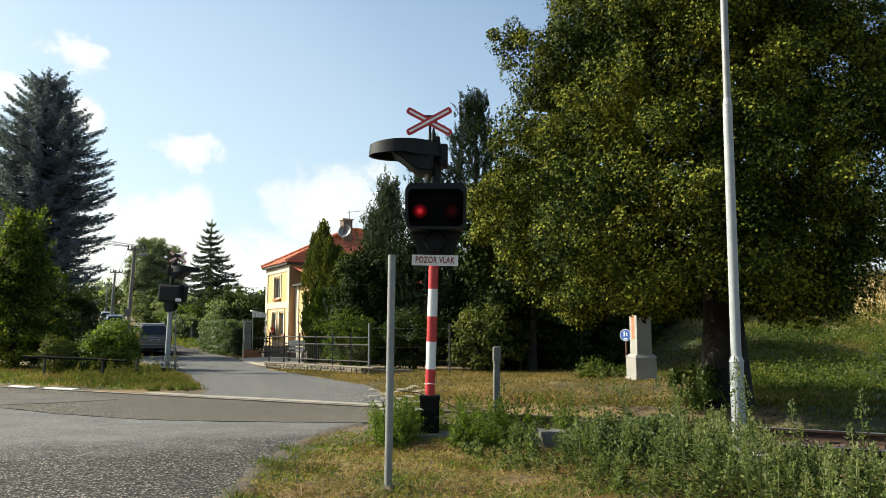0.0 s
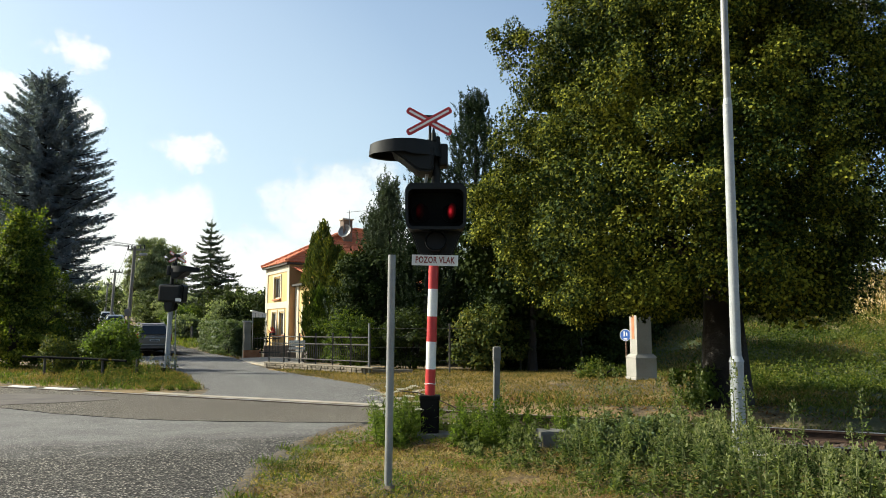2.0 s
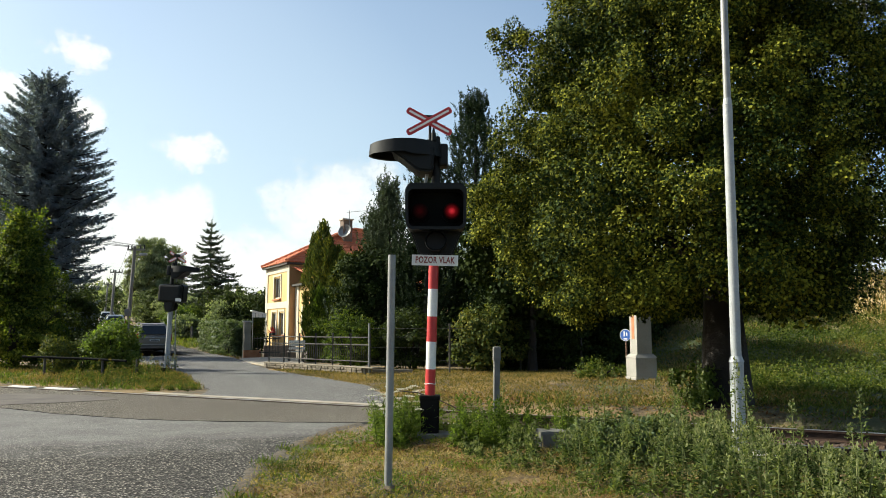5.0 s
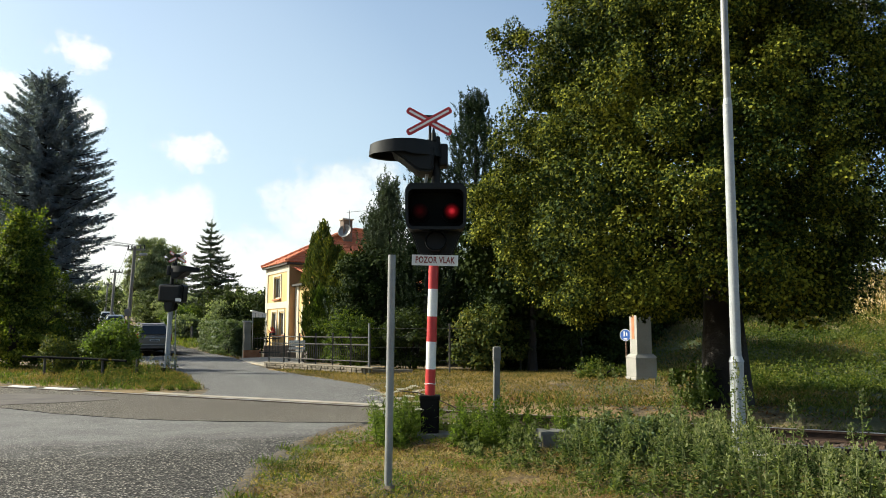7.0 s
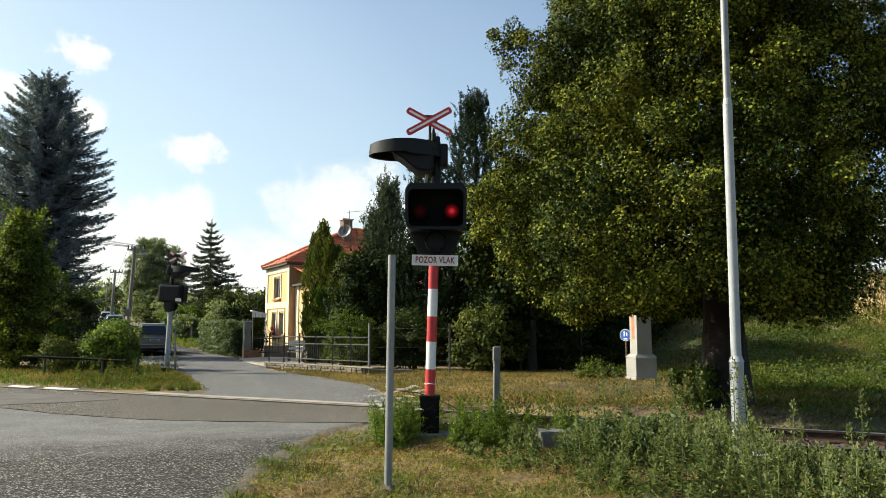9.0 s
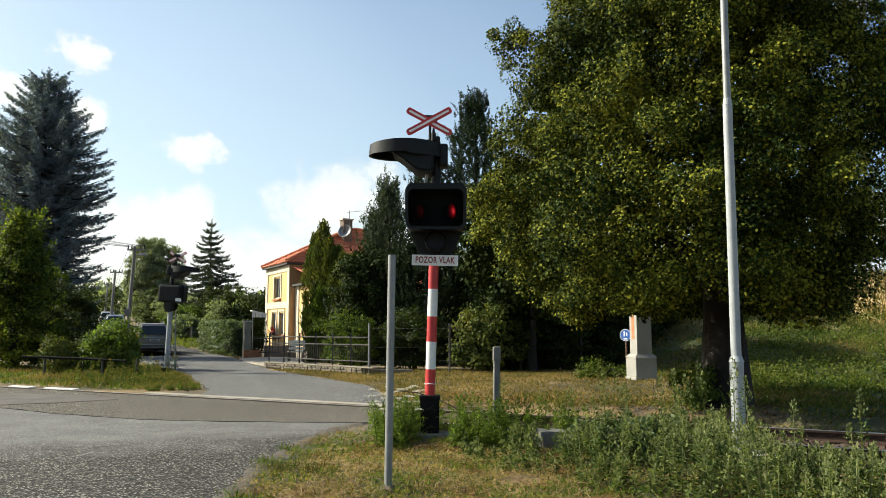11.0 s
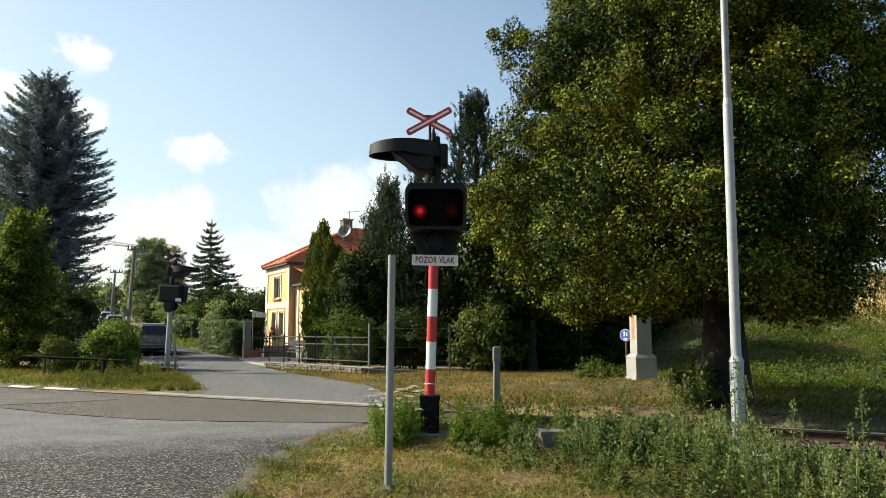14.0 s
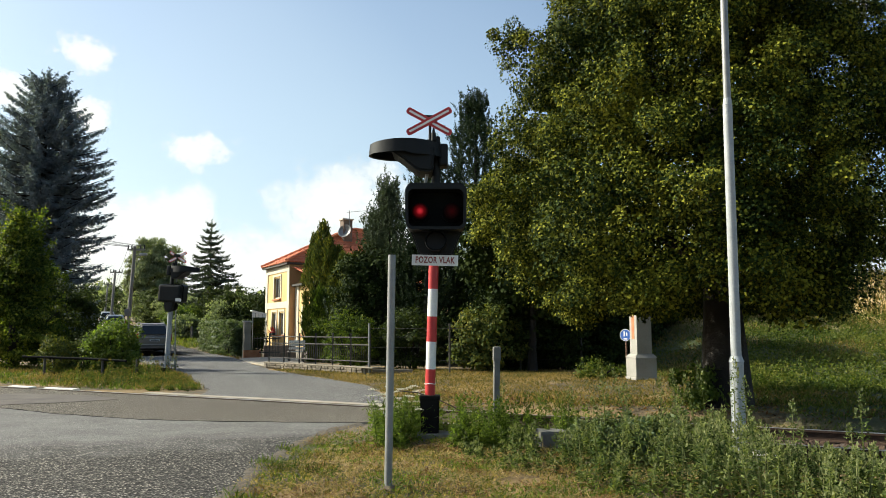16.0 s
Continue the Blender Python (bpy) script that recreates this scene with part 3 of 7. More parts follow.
def build_track():
    prof = [(-0.06, 0), (0.06, 0), (0.06, 0.012), (0.012, 0.03), (0.01, 0.10), (0.035, 0.112), (0.035, 0.135), (-0.035, 0.135), (-0.035, 0.112), (-0.01, 0.10), (-0.012, 0.03), (-0.06, 0.012)]
    for b in (-0.02, -1.53):
        rail = empty("rail", pose(0, 0, 0), "rusty steel rail with a worn bright head", "rail", "rails of the track")
        bm = bmesh.new()
        e = Vector((*TRACK_E, 0))
        n = Vector((*TRACK_N, 0))
        o = track(0, b, -0.128)
        A, B = [], []
        for p, z in prof:
            A.append(bm.verts.new(o + e * (-30 if b > -1 else 0.9) + n * p + Vector((0, 0, z))))
            B.append(bm.verts.new(o + e * 40 + n * p + Vector((0, 0, z))))
        k = len(prof)
        for i in range(k):
            f = bm.faces.new((A[i], B[i], B[(i + 1) % k], A[(i + 1) % k]))
        bmesh.ops.recalc_face_normals(bm, faces=bm.faces[:])
        part("web", bm, M_RAIL, rail)
        bm = bmesh.new()
        s0 = -30 if b > -1 else 0.9
        prism(bm, [tuple((o + e * s + n * q)[:2]) for s, q in ((s0, -0.03), (40, -0.03), (40, 0.03), (s0, 0.03))], 0.007, 0.0115, axis=2)
        part("running_surface", bm, M_RAILTOP, rail)
    sheet("track_bed", [tuple(track(a, b)[:2]) for a, b in ((0.8, -2.35), (40, -2.35), (40, 0.8), (0.8, 0.8))], M_BALLAST, "rusty brown earth and fine ballast under the track", -0.3, -0.140, "track bed")
    for i in range(34):
        a = 1.2 + i * 0.62
        bm = bmesh.new()
        prism(bm, [tuple(track(a + s, b)[:2]) for s, b in ((-0.12, -2.05), (0.12, -2.05), (0.12, 0.5), (-0.12, 0.5))], -0.26, -0.13, axis=2)
        tagged(part("sleeper", bm, M_SLEEPER), "dark old wooden sleeper under the rails", "sleeper", "sleepers of the track")
    rng = np.random.default_rng(8)
    # ballast stones
    n = 5200
    a, b = rng.random(n) * 15 + 2.5, -2.4 + 3.5 * rng.random(n)
    P = TRACK_O + a[:, None] * TRACK_E + b[:, None] * TRACK_N
    base = np.array([(-1, -1, -1), (1, -1, -1), (1, 1, -1), (-1, 1, -1), (-0.6, -0.6, 1), (0.7, -0.5, 0.9), (0.5, 0.7, 1), (-0.7, 0.5, 0.8)])
    fc = np.array([(0, 3, 2, 1), (4, 5, 6, 7), (0, 1, 5, 4), (1, 2, 6, 5), (2, 3, 7, 6), (3, 0, 4, 7)])
    ang = rng.random(n) * 6.28
    sc = (0.015 + 0.03 * rng.random((n, 1, 1))) * (0.7 + 0.6 * rng.random((n, 8, 3)))
    v = base[None] * sc
    x = v[..., 0] * np.cos(ang)[:, None] - v[..., 1] * np.sin(ang)[:, None]
    y = v[..., 0] * np.sin(ang)[:, None] + v[..., 1] * np.cos(ang)[:, None]
    co = np.stack([x + P[:, :1], y + P[:, 1:], v[..., 2] + (height(P[:, 0], P[:, 1]) - 0.01)[:, None]], -1)
    me = bpy.data.meshes.new("ballast")
    me.from_pydata(co.reshape(-1, 3).tolist(), [], (fc[None] + 8 * np.arange(n)[:, None, None]).reshape(-1, 4).tolist())
    me.materials.append(M_BALLAST)
    tagged(new("ballast", me), "rust-brown broken stone ballast between the sleepers", "ballast", kind="stuff")


# ---- crossing signals ----
def letters(text, size, material, parent, m, depth=0.0015):
    cu = bpy.data.curves.new("letters", "FONT")
    cu.body, cu.size, cu.extrude, cu.align_x, cu.align_y = text, size, depth, "CENTER", "CENTER"
    cu.space_character, cu.offset = 1.1, 0.0028
    tmp = bpy.data.objects.new("tmp_text", cu)
    me = bpy.data.meshes.new_from_object(tmp)
    bpy.data.objects.remove(tmp)
    for v in me.vertices:
        v.co.x, v.co.y = v.co.x * 0.64, v.co.y * 0.94
    me.materials.append(material)
    ob = new("lettering", me)
    ob.parent = parent
    ob.matrix_local = m
    return ob


def rounded(w, hgt, r, seg=6, bulge=0.0):
    pts = []
    for cx, cz, a0 in ((w / 2 - r, hgt / 2 - r, 0), (-w / 2 + r, hgt / 2 - r, 90), (-w / 2 + r, -hgt / 2 + r, 180), (w / 2 - r, -hgt / 2 + r, 270)):
        for i in range(seg + 1):
            a = radians(a0 + 90 * i / seg)
            pts.append((cx + r * math.cos(a), cz + r * math.sin(a)))
    if bulge:
        pts = [(x, z + (bulge * (1 - (2 * x / w) ** 2) if z > 0 else 0)) for x, z in pts]
    return pts


def ring(bm, outer, inner, lo, hi):
    """A hollow frame between two outlines with as many points, along y."""
    n = len(outer)
    q = [[bm.verts.new((p[0], y, p[1])) for p in o] for o in (outer, inner) for y in (lo, hi)]
    ol, oh, il, ih = q
    for i in range(n):
        j = (i + 1) % n
        for a, b in ((ol, oh), (oh, ih), (ih, il), (il, ol)):
            bm.faces.new((a[i], a[j], b[j], b[i]))
    bmesh.ops.recalc_face_normals(bm, faces=bm.faces[:])


def cross_board(parent, centre, half, ang):
    c, s = math.cos(radians(ang)), math.sin(radians(ang))

    def turned(outline):
        return [(centre[0] + c * x - s * z, centre[2] + s * x + c * z) for x, z in outline]
    y = centre[1]
    w = 0.042
    bm = bmesh.new()
    prism(bm, turned([(-half + 0.02, -w), (half - 0.02, -w), (half, -w + 0.02), (half, w - 0.02), (half - 0.02, w), (-half + 0.02, w), (-half, w - 0.02), (-half, -w + 0.02)]), y, y + 0.012)
    board = part("cross_board", bm, M_RED, parent, "red board with a white stripe")
    bm = bmesh.new()
    prism(bm, turned([(-half + 0.035, -0.013), (half - 0.035, -0.013), (half - 0.035, 0.013), (-half + 0.035, 0.013)]), y - 0.004, y - 0.001)
    part("stripe", bm, M_WHITE, board)
    bm = bmesh.new()
    prism(bm, turned([(-half + 0.03, -0.025), (half - 0.03, -0.025), (half - 0.03, 0.025), (-half + 0.03, 0.025)]), y + 0.013, y + 0.016)
    part("bare_back", bm, M_WHITE, board)


def crossing_signal(m, label, striped):
    s = empty("crossing_signal", m, label, "railway signal", "crossing signals")
    lean = 0.028

    def px(z):
        return lean * (z - 0.5)
    part("pedestal", boxed((-0.16, -0.16, -0.1), (0.34, 0.3, 0.05), 0.02), M_OLDPOST, s, "concrete foot")
    bm = bmesh.new()
    vs = box(bm, (-0.115, -0.10, 0.02), (0.115, 0.10, 0.47))
    for v in vs:
        if v.co.z < 0.1:
            v.co.x *= 0.9
    bmesh.ops.bevel(bm, geom=bm.edges[:], offset=0.02, segments=2, affect="EDGES")
    box(bm, (-0.122, -0.107, 0.43), (0.122, 0.107, 0.485), 0.015)
    part("cable_box", bm, M_PEDESTAL, s, "black bitumen-coated cable box")
    zs = (0.46, 0.79, 1.115, 1.415, 1.745, 2.10)
    if striped:
        for i in range(5):
            smooth(part("band", coned((px(zs[i]), 0, zs[i]), (px(zs[i + 1]), 0, zs[i + 1]), 0.060, 0.060, 28), M_WHITE if i % 2 else M_RED, s, "white band" if i % 2 else "red band"), 40)
        bm = bmesh.new()
        tube(bm, [(0.066 * math.cos(a) + px(0.62), 0.066 * math.sin(a), 0.62 + 0.004 * math.sin(3 * a)) for a in np.linspace(0, 6.1, 16)], 0.005, 6)
        part("wire_tie", bm, M_WHITE, s)
    else:
        smooth(part("post", coned((0, 0, 0.4), (px(2.3), 0, 2.3), 0.085, 0.07, 20), M_POLE, s, "grey painted post"), 40)
        for k in (0.12, 0.19):
            bm = bmesh.new()
            tube(bm, [(-0.13 - k, -0.1, -0.05), (-0.12 - k * 0.5, -0.09, 0.7), (-0.14, -0.07, 1.5), (-0.10, -0.05, 2.2)], 0.018, 7)
            part("conduit", bm, M_ZINC, s)
    cx = 0.07
    if striped:
        bm = bmesh.new()
        prism(bm, rounded(0.555, 0.128, 0.006, 2), -0.085, -0.079)
        board = part("sign_board", bm, M_WHITE, s, "white enamel board with red lettering")
        board.matrix_local = pose(cx - 0.012, 0, 2.085, 0, 1.3, 0)
        letters("POZOR VLAK", 0.112, M_LETTER, board, pose(0, -0.0875, 0, 90, 0, 0))
    else:
        bm = boxed((-0.17, 0.165, 2.47), (-0.35, 0.172, 2.56))
        part("maker_plate", bm, M_WHITE, s, "small white plate")
    # lamp head
    zc = 2.71
    head = part("lamp_housing", boxed((cx - 0.345, -0.05, 2.44), (cx + 0.345, 0.16, 2.95), 0.06), M_BLACK, s, "black lamp housing for two red lights")
    bm = bmesh.new()
    o, i = rounded(0.72, 0.54, 0.09, 6, 0.035), rounded(0.655, 0.44, 0.07, 6, 0.02)
    ring(bm, [(x * (1 + 0.06 * z) + cx, z + 2.70) for x, z in o], [(x * (1 + 0.06 * z) + cx, z + 2.685) for x, z in i], -0.32, -0.04)
    smooth(part("visor", bm, M_BLACK, head, "deep black visor round the lights"), 35)
    bm = bmesh.new()
    for lx in (-0.19, 0.19):
        smooth(part("lens_rim", _rim(cx + lx, -0.10, 2.665, 0.108, 0.122, 0.07), M_BLACKIN, head), 40)
    prism(bm, [(cx - 0.335, 2.46), (cx + 0.335, 2.46), (cx + 0.335, 2.93), (cx - 0.335, 2.93)], -0.060, -0.052)
    part("backing_plate", bm, M_BLACKIN, head, "matt black backing plate")
    lenses = []
    for lx in (-0.19, 0.19):
        bm = bmesh.new()
        r = bmesh.ops.create_uvsphere(bm, u_segments=28, v_segments=14, radius=0.1)
        for v in bm.verts:
            v.co = Vector((v.co.x, v.co.z * 0.22, v.co.y))
        for f in bm.faces:
            f.material_index = 0 if f.calc_center_median().y < 0 else 1
            f.smooth = True
        bmesh.ops.recalc_face_normals(bm, faces=bm.faces[:])
        ln = part("turning_lens", bm, [M_LIT, M_DIM], head, "round red signal lens")
        ln.location = (cx + lx, -0.185, 2.665)
        lenses.append(ln)
    bm = bmesh.new()
    wide = 1.0 if striped else 0.5
    prism(bm, [(cx - 0.32 * wide, 2.46), (cx + 0.32 * wide, 2.46), (cx + 0.20 * wide, 2.15), (cx - 0.20 * wide, 2.15)], -0.03, 0.12)
    bmesh.ops.bevel(bm, geom=bm.edges[:], offset=0.02, segments=2, affect="EDGES")
    part("lower_housing", bm, M_BLACK, s, "black tapered lower housing")
    low = smooth(part("lower_lamp", _rim(cx, -0.24, 2.315, 0.115, 0.13, 0.22), M_BLACKIN, s, "round hood of the unlit lower lamp"), 40)
    bm = coned((cx, -0.05, 2.315), (cx, -0.035, 2.315), 0.112, 0.112, 24)
    part("lens", bm, M_DARKLENS, low)
    # stem, second head and cross
    smooth(part("stem", coned((cx + 0.0, 0.02, 2.98), (cx - 0.0, 0.02, 3.62), 0.055, 0.05, 16), M_BLACK, s), 40)
    bm = bmesh.new()
    tube(bm, [(cx - 0.13, -0.02, 3.04), (cx - 0.11, -0.03, 3.14), (cx - 0.05, -0.02, 3.24), (cx - 0.03, 0, 3.3)], 0.022, 8)
    part("cable", bm, M_ZINC, s)
    bm = bmesh.new()
    out = []
    for k in range(28):
        a = 2 * math.pi * k / 28
        x, y = math.cos(a), math.sin(a)
        out.append((-0.30 + 0.455 * x, 0.30 * y))
    lo = [bm.verts.new((x, y - 0.02, 3.37 + (0.0 if x < -0.3 else -0.03))) for x, y in out]
    hi = [bm.verts.new((x * 0.97 - 0.01, y * 0.97 - 0.02, 3.50 + 0.03 * (1 - ((x + 0.30) / 0.455) ** 2))) for x, y in out]
    inn = [bm.verts.new((-0.30 + (x + 0.30) * 0.93, y * 0.92 - 0.02, 3.38 + (0.0 if x < -0.3 else -0.03))) for x, y in out]
    n = len(out)
    for k in range(n):
        j = (k + 1) % n
        bm.faces.new((lo[k], lo[j], hi[j], hi[k]))
        bm.faces.new((inn[k], inn[j], lo[j], lo[k]))
    bm.faces.new(hi)
    mid = [bm.verts.new((-0.30 + (x + 0.30) * 0.9, y * 0.88 - 0.02, 3.47)) for x, y in out]
    for k in range(n):
        j = (k + 1) % n
        bm.faces.new((mid[k], mid[j], inn[j], inn[k]))
    bm.faces.new(mid[::-1])
    bmesh.ops.recalc_face_normals(bm, faces=bm.faces[:])
    smooth(part("side_visor", bm, M_BLACK, s, "long black oval visor of the sideways light"), 30)
    bm = bmesh.new()
    prism(bm, [(-0.48, 3.40), (-0.36, 3.32), (-0.15, 3.15), (0.03, 3.14), (0.06, 3.46), (-0.36, 3.46)], -0.24, 0.22)
    bmesh.ops.bevel(bm, geom=bm.edges[:], offset=0.025, segments=2, affect="EDGES")
    part("side_lamp_housing", bm, M_BLACK, s, "black housing of the sideways light")
    part("counter_box", boxed((cx + 0.03, -0.09, 3.24), (cx + 0.145, 0.14, 3.52), 0.03), M_BLACK, s)
    bm = coned((cx - 0.075, -0.02, 3.40), (cx - 0.075, -0.02, 3.84), 0.018, 0.018, 10)
    part("cross_stem", bm, M_BLACK, s)
    bm = coned((cx - 0.03, -0.03, 3.56), (cx - 0.03, -0.03, 3.66), 0.035, 0.03, 12)
    cone(bm, (cx - 0.03, -0.03, 3.66), (cx - 0.03, -0.03, 3.72), 0.02, 0.012, 10)
    smooth(part("bell_cap", bm, M_BLACK, s), 40)
    part("cross_bracket", boxed((cx - 0.175, -0.035, 3.80), (cx + 0.015, 0.02, 3.885), 0.006), M_BLACK, s)
    cross_board(s, (cx - 0.085, -0.065, 3.80), 0.31, 29)
    cross_board(s, (cx - 0.085, -0.052, 3.80), 0.31, -29)
    return s, lenses


def _rim(x, y, z, r_in, r_out, length):
    """A short pipe that points along y."""
    bm = bmesh.new()
    k = 28
    o = [(x + r_out * math.cos(2 * math.pi * i / k), z + r_out * math.sin(2 * math.pi * i / k)) for i in range(k)]
    i_ = [(x + r_in * math.cos(2 * math.pi * i / k), z + r_in * math.sin(2 * math.pi * i / k)) for i in range(k)]
    ring(bm, o, i_, y, y + length)
    return bm


# ---- posts and small things by the track ----
def build_posts():
    p = empty("steel_post", pose(-0.44, 6.32, 0, 0, 0.55, 0), "galvanised steel tube post standing in the grass", "post")
    bm = bmesh.new()
    cone(bm, (0, 0, -0.2), (0, 0, 1.87), 0.032, 0.032, 24)
    smooth(part("tube", bm, M_ZINC, p), 40)
    part("foot", coned((0, 0, -0.05), (0, 0, 0.015), 0.10, 0.05, 14), M_EARTH, p, "crumbling earth-stained foot")

    p = empty("concrete_post", pose(0.67, 9.8, 0, 0, 0.6, 6), "short weathered concrete post with a wider cap", "post")
    bm = boxed((-0.038, -0.04, -0.1), (0.038, 0.04, 1.0), 0.012)
    part("shaft", bm, M_OLDPOST, p)
    part("cap", boxed((-0.049, -0.05, 0.86), (0.049, 0.05, 1.045), 0.025), M_OLDPOST, p)

    p = empty("lamp_mast", pose(3.10, 8.2, 0), "tall stepped grey steel lighting mast among the weeds", "mast")
    zs = [(0.0, 0.92, 0.072, 0.072), (0.92, 0.98, 0.080, 0.056), (0.98, 3.70, 0.054, 0.050), (3.70, 3.78, 0.052, 0.041), (3.78, 7.5, 0.040, 0.036)]
    for z0, z1, r0, r1 in zs:
        smooth(part("mast_collar" if z1 - z0 < 0.2 else "mast_section", coned((0.005 * z0, 0, z0), (0.005 * z1, 0, z1), r0, r1, 28), M_ZINC if z0 > 3.75 else M_POLE, p), 40)
    part("base_flange", boxed((-0.16, -0.16, -0.05), (0.16, 0.16, 0.02), 0.01), M_CONCRETE, p)

    b = part("concrete_block", boxed((-0.22, -0.15, -0.05), (0.20, 0.15, 0.17), 0.03), M_OLDPOST)
    b.matrix_world = pose(1.22, 8.55, 0, 0, 2, 12)
    tagged(b, "half-hidden pale concrete block in the weeds", "concrete block")
    b = part("concrete_block", boxed((-0.16, -0.12, -0.05), (0.16, 0.12, 0.10), 0.02), M_CONCRETE)
    b.matrix_world = pose(2.95, 7.35, 0, 2, 0, -8)
    tagged(b, "low pale concrete block in the weeds", "concrete block")

    bm = bmesh.new()
    tube(bm, [(-0.52, 9.18, 0.54), (-0.30, 9.17, 0.52), (-0.1, 9.15, 0.46), (0.12, 9.16, 0.36), (0.3, 9.2, 0.24), (0.55, 9.25, 0.1), (0.62, 9.25, 0.0)], 0.007, 8)
    tagged(smooth(part("hose", bm, M_SLEEPER), 80), "thin brown bent tube hanging across the weeds", "tube")
    bm = bmesh.new()
    tube(bm, [(-0.50, 8.9, 0.0), (-0.60, 8.9, 0.15), (-0.68, 8.92, 0.32), (-0.66, 8.95, 0.46), (-0.58, 9.0, 0.50)], 0.007, 8)
    tagged(smooth(part("hose", bm, M_HOSE), 80), "pale bent plastic hose beside the post", "hose")

    # low tube rail on the far side of the track
    r = empty("low_rail", pose(0, 0, 0), "low rusty tube rail on short posts beside bushes", "rail")
    bm = bmesh.new()
    tube(bm, [(-11.75, 21.65, 0.52), (-10.0, 21.3, 0.48), (-8.6, 21.05, 0.42)], 0.034, 10)
    smooth(part("top_tube", bm, M_BLACKIN, r), 60)
    for x, y in ((-11.05, 21.5), (-9.3, 21.18), (-8.3, 21.02)):
        part("post", coned((x, y, -0.1), (x, y, 0.47), 0.035, 0.035, 10), M_FENCE, r)


def build_shrine():
    s = empty("wayside_shrine", pose(4.72, 18.45, h(4.72, 18.45) - 0.03, 0, 0, 12), "whitewashed masonry wayside pillar under a linden", "shrine")
    bm = bmesh.new()
    box(bm, (-0.29, -0.29, -0.1), (0.29, 0.29, 0.06), 0.015)
    box(bm, (-0.265, -0.265, 0.05), (0.265, 0.265, 0.52), 0.02)
    part("base", bm, M_LIME, s)
    bm = bmesh.new()
    vs = box(bm, (-0.28, -0.28, 0.52), (0.28, 0.28, 0.60))
    for v in vs:
        if v.co.z > 0.55:
            v.co.x *= 0.76
            v.co.y *= 0.76
    part("moulding", bm, M_LIME, s)
    bm = bmesh.new()
    vs = box(bm, (-0.19, -0.19, 0.59), (0.19, 0.19, 1.72), 0.012)
    part("shaft", bm, M_LIME, s)
    for sx in (0,):
        bm = boxed((-0.196, -0.07, 0.95), (-0.1905, 0.07, 1.5))
        part("niche_panel", bm, M_OCHRE, s, "faded ochre panel")
        bm = boxed((-0.10, -0.196, 0.82), (0.10, -0.1905, 1.5))
        part("panel", bm, M_LIME, s)
    bm = boxed((-0.25, -0.25, 1.72), (0.25, 0.25, 1.80), 0.02)
    box(bm, (-0.20, -0.20, 1.80), (0.20, 0.20, 2.25), 0.02)
    cone(bm, (0, 0, 2.25), (0, 0, 2.55), 0.36, 0.02, 4)
    part("head", bm, M_LIME, s)

    p = empty("round_sign", pose(4.48, 18.9, h(4.43, 18.9) - 0.08, 0, 0, -38), "round blue path sign on a thin brown post", "road sign")
    part("post", coned((0, 0, -0.1), (0, 0, 1.25), 0.02, 0.02, 10), M_RUST, p)
    disc = part("disc", coned((0, -0.032, 1.10), (0, -0.022, 1.10), 0.145, 0.145, 28), M_BLUE, p, "blue disc with a white edge")
    bm = _rim(0, -0.036, 1.10, 0.135, 0.145, 0.003)
    part("edge", bm, M_WHITE, disc)
    for x, z, w, hh in ((-0.03, 1.13, 0.035, 0.12), (0.035, 1.12, 0.03, 0.09), (0.0, 1.01, 0.10, 0.035)):
        part("pictogram_bar", boxed((x - w / 2, -0.0365, z - hh / 2), (x + w / 2, -0.033, z + hh / 2)), M_WHITE, disc)


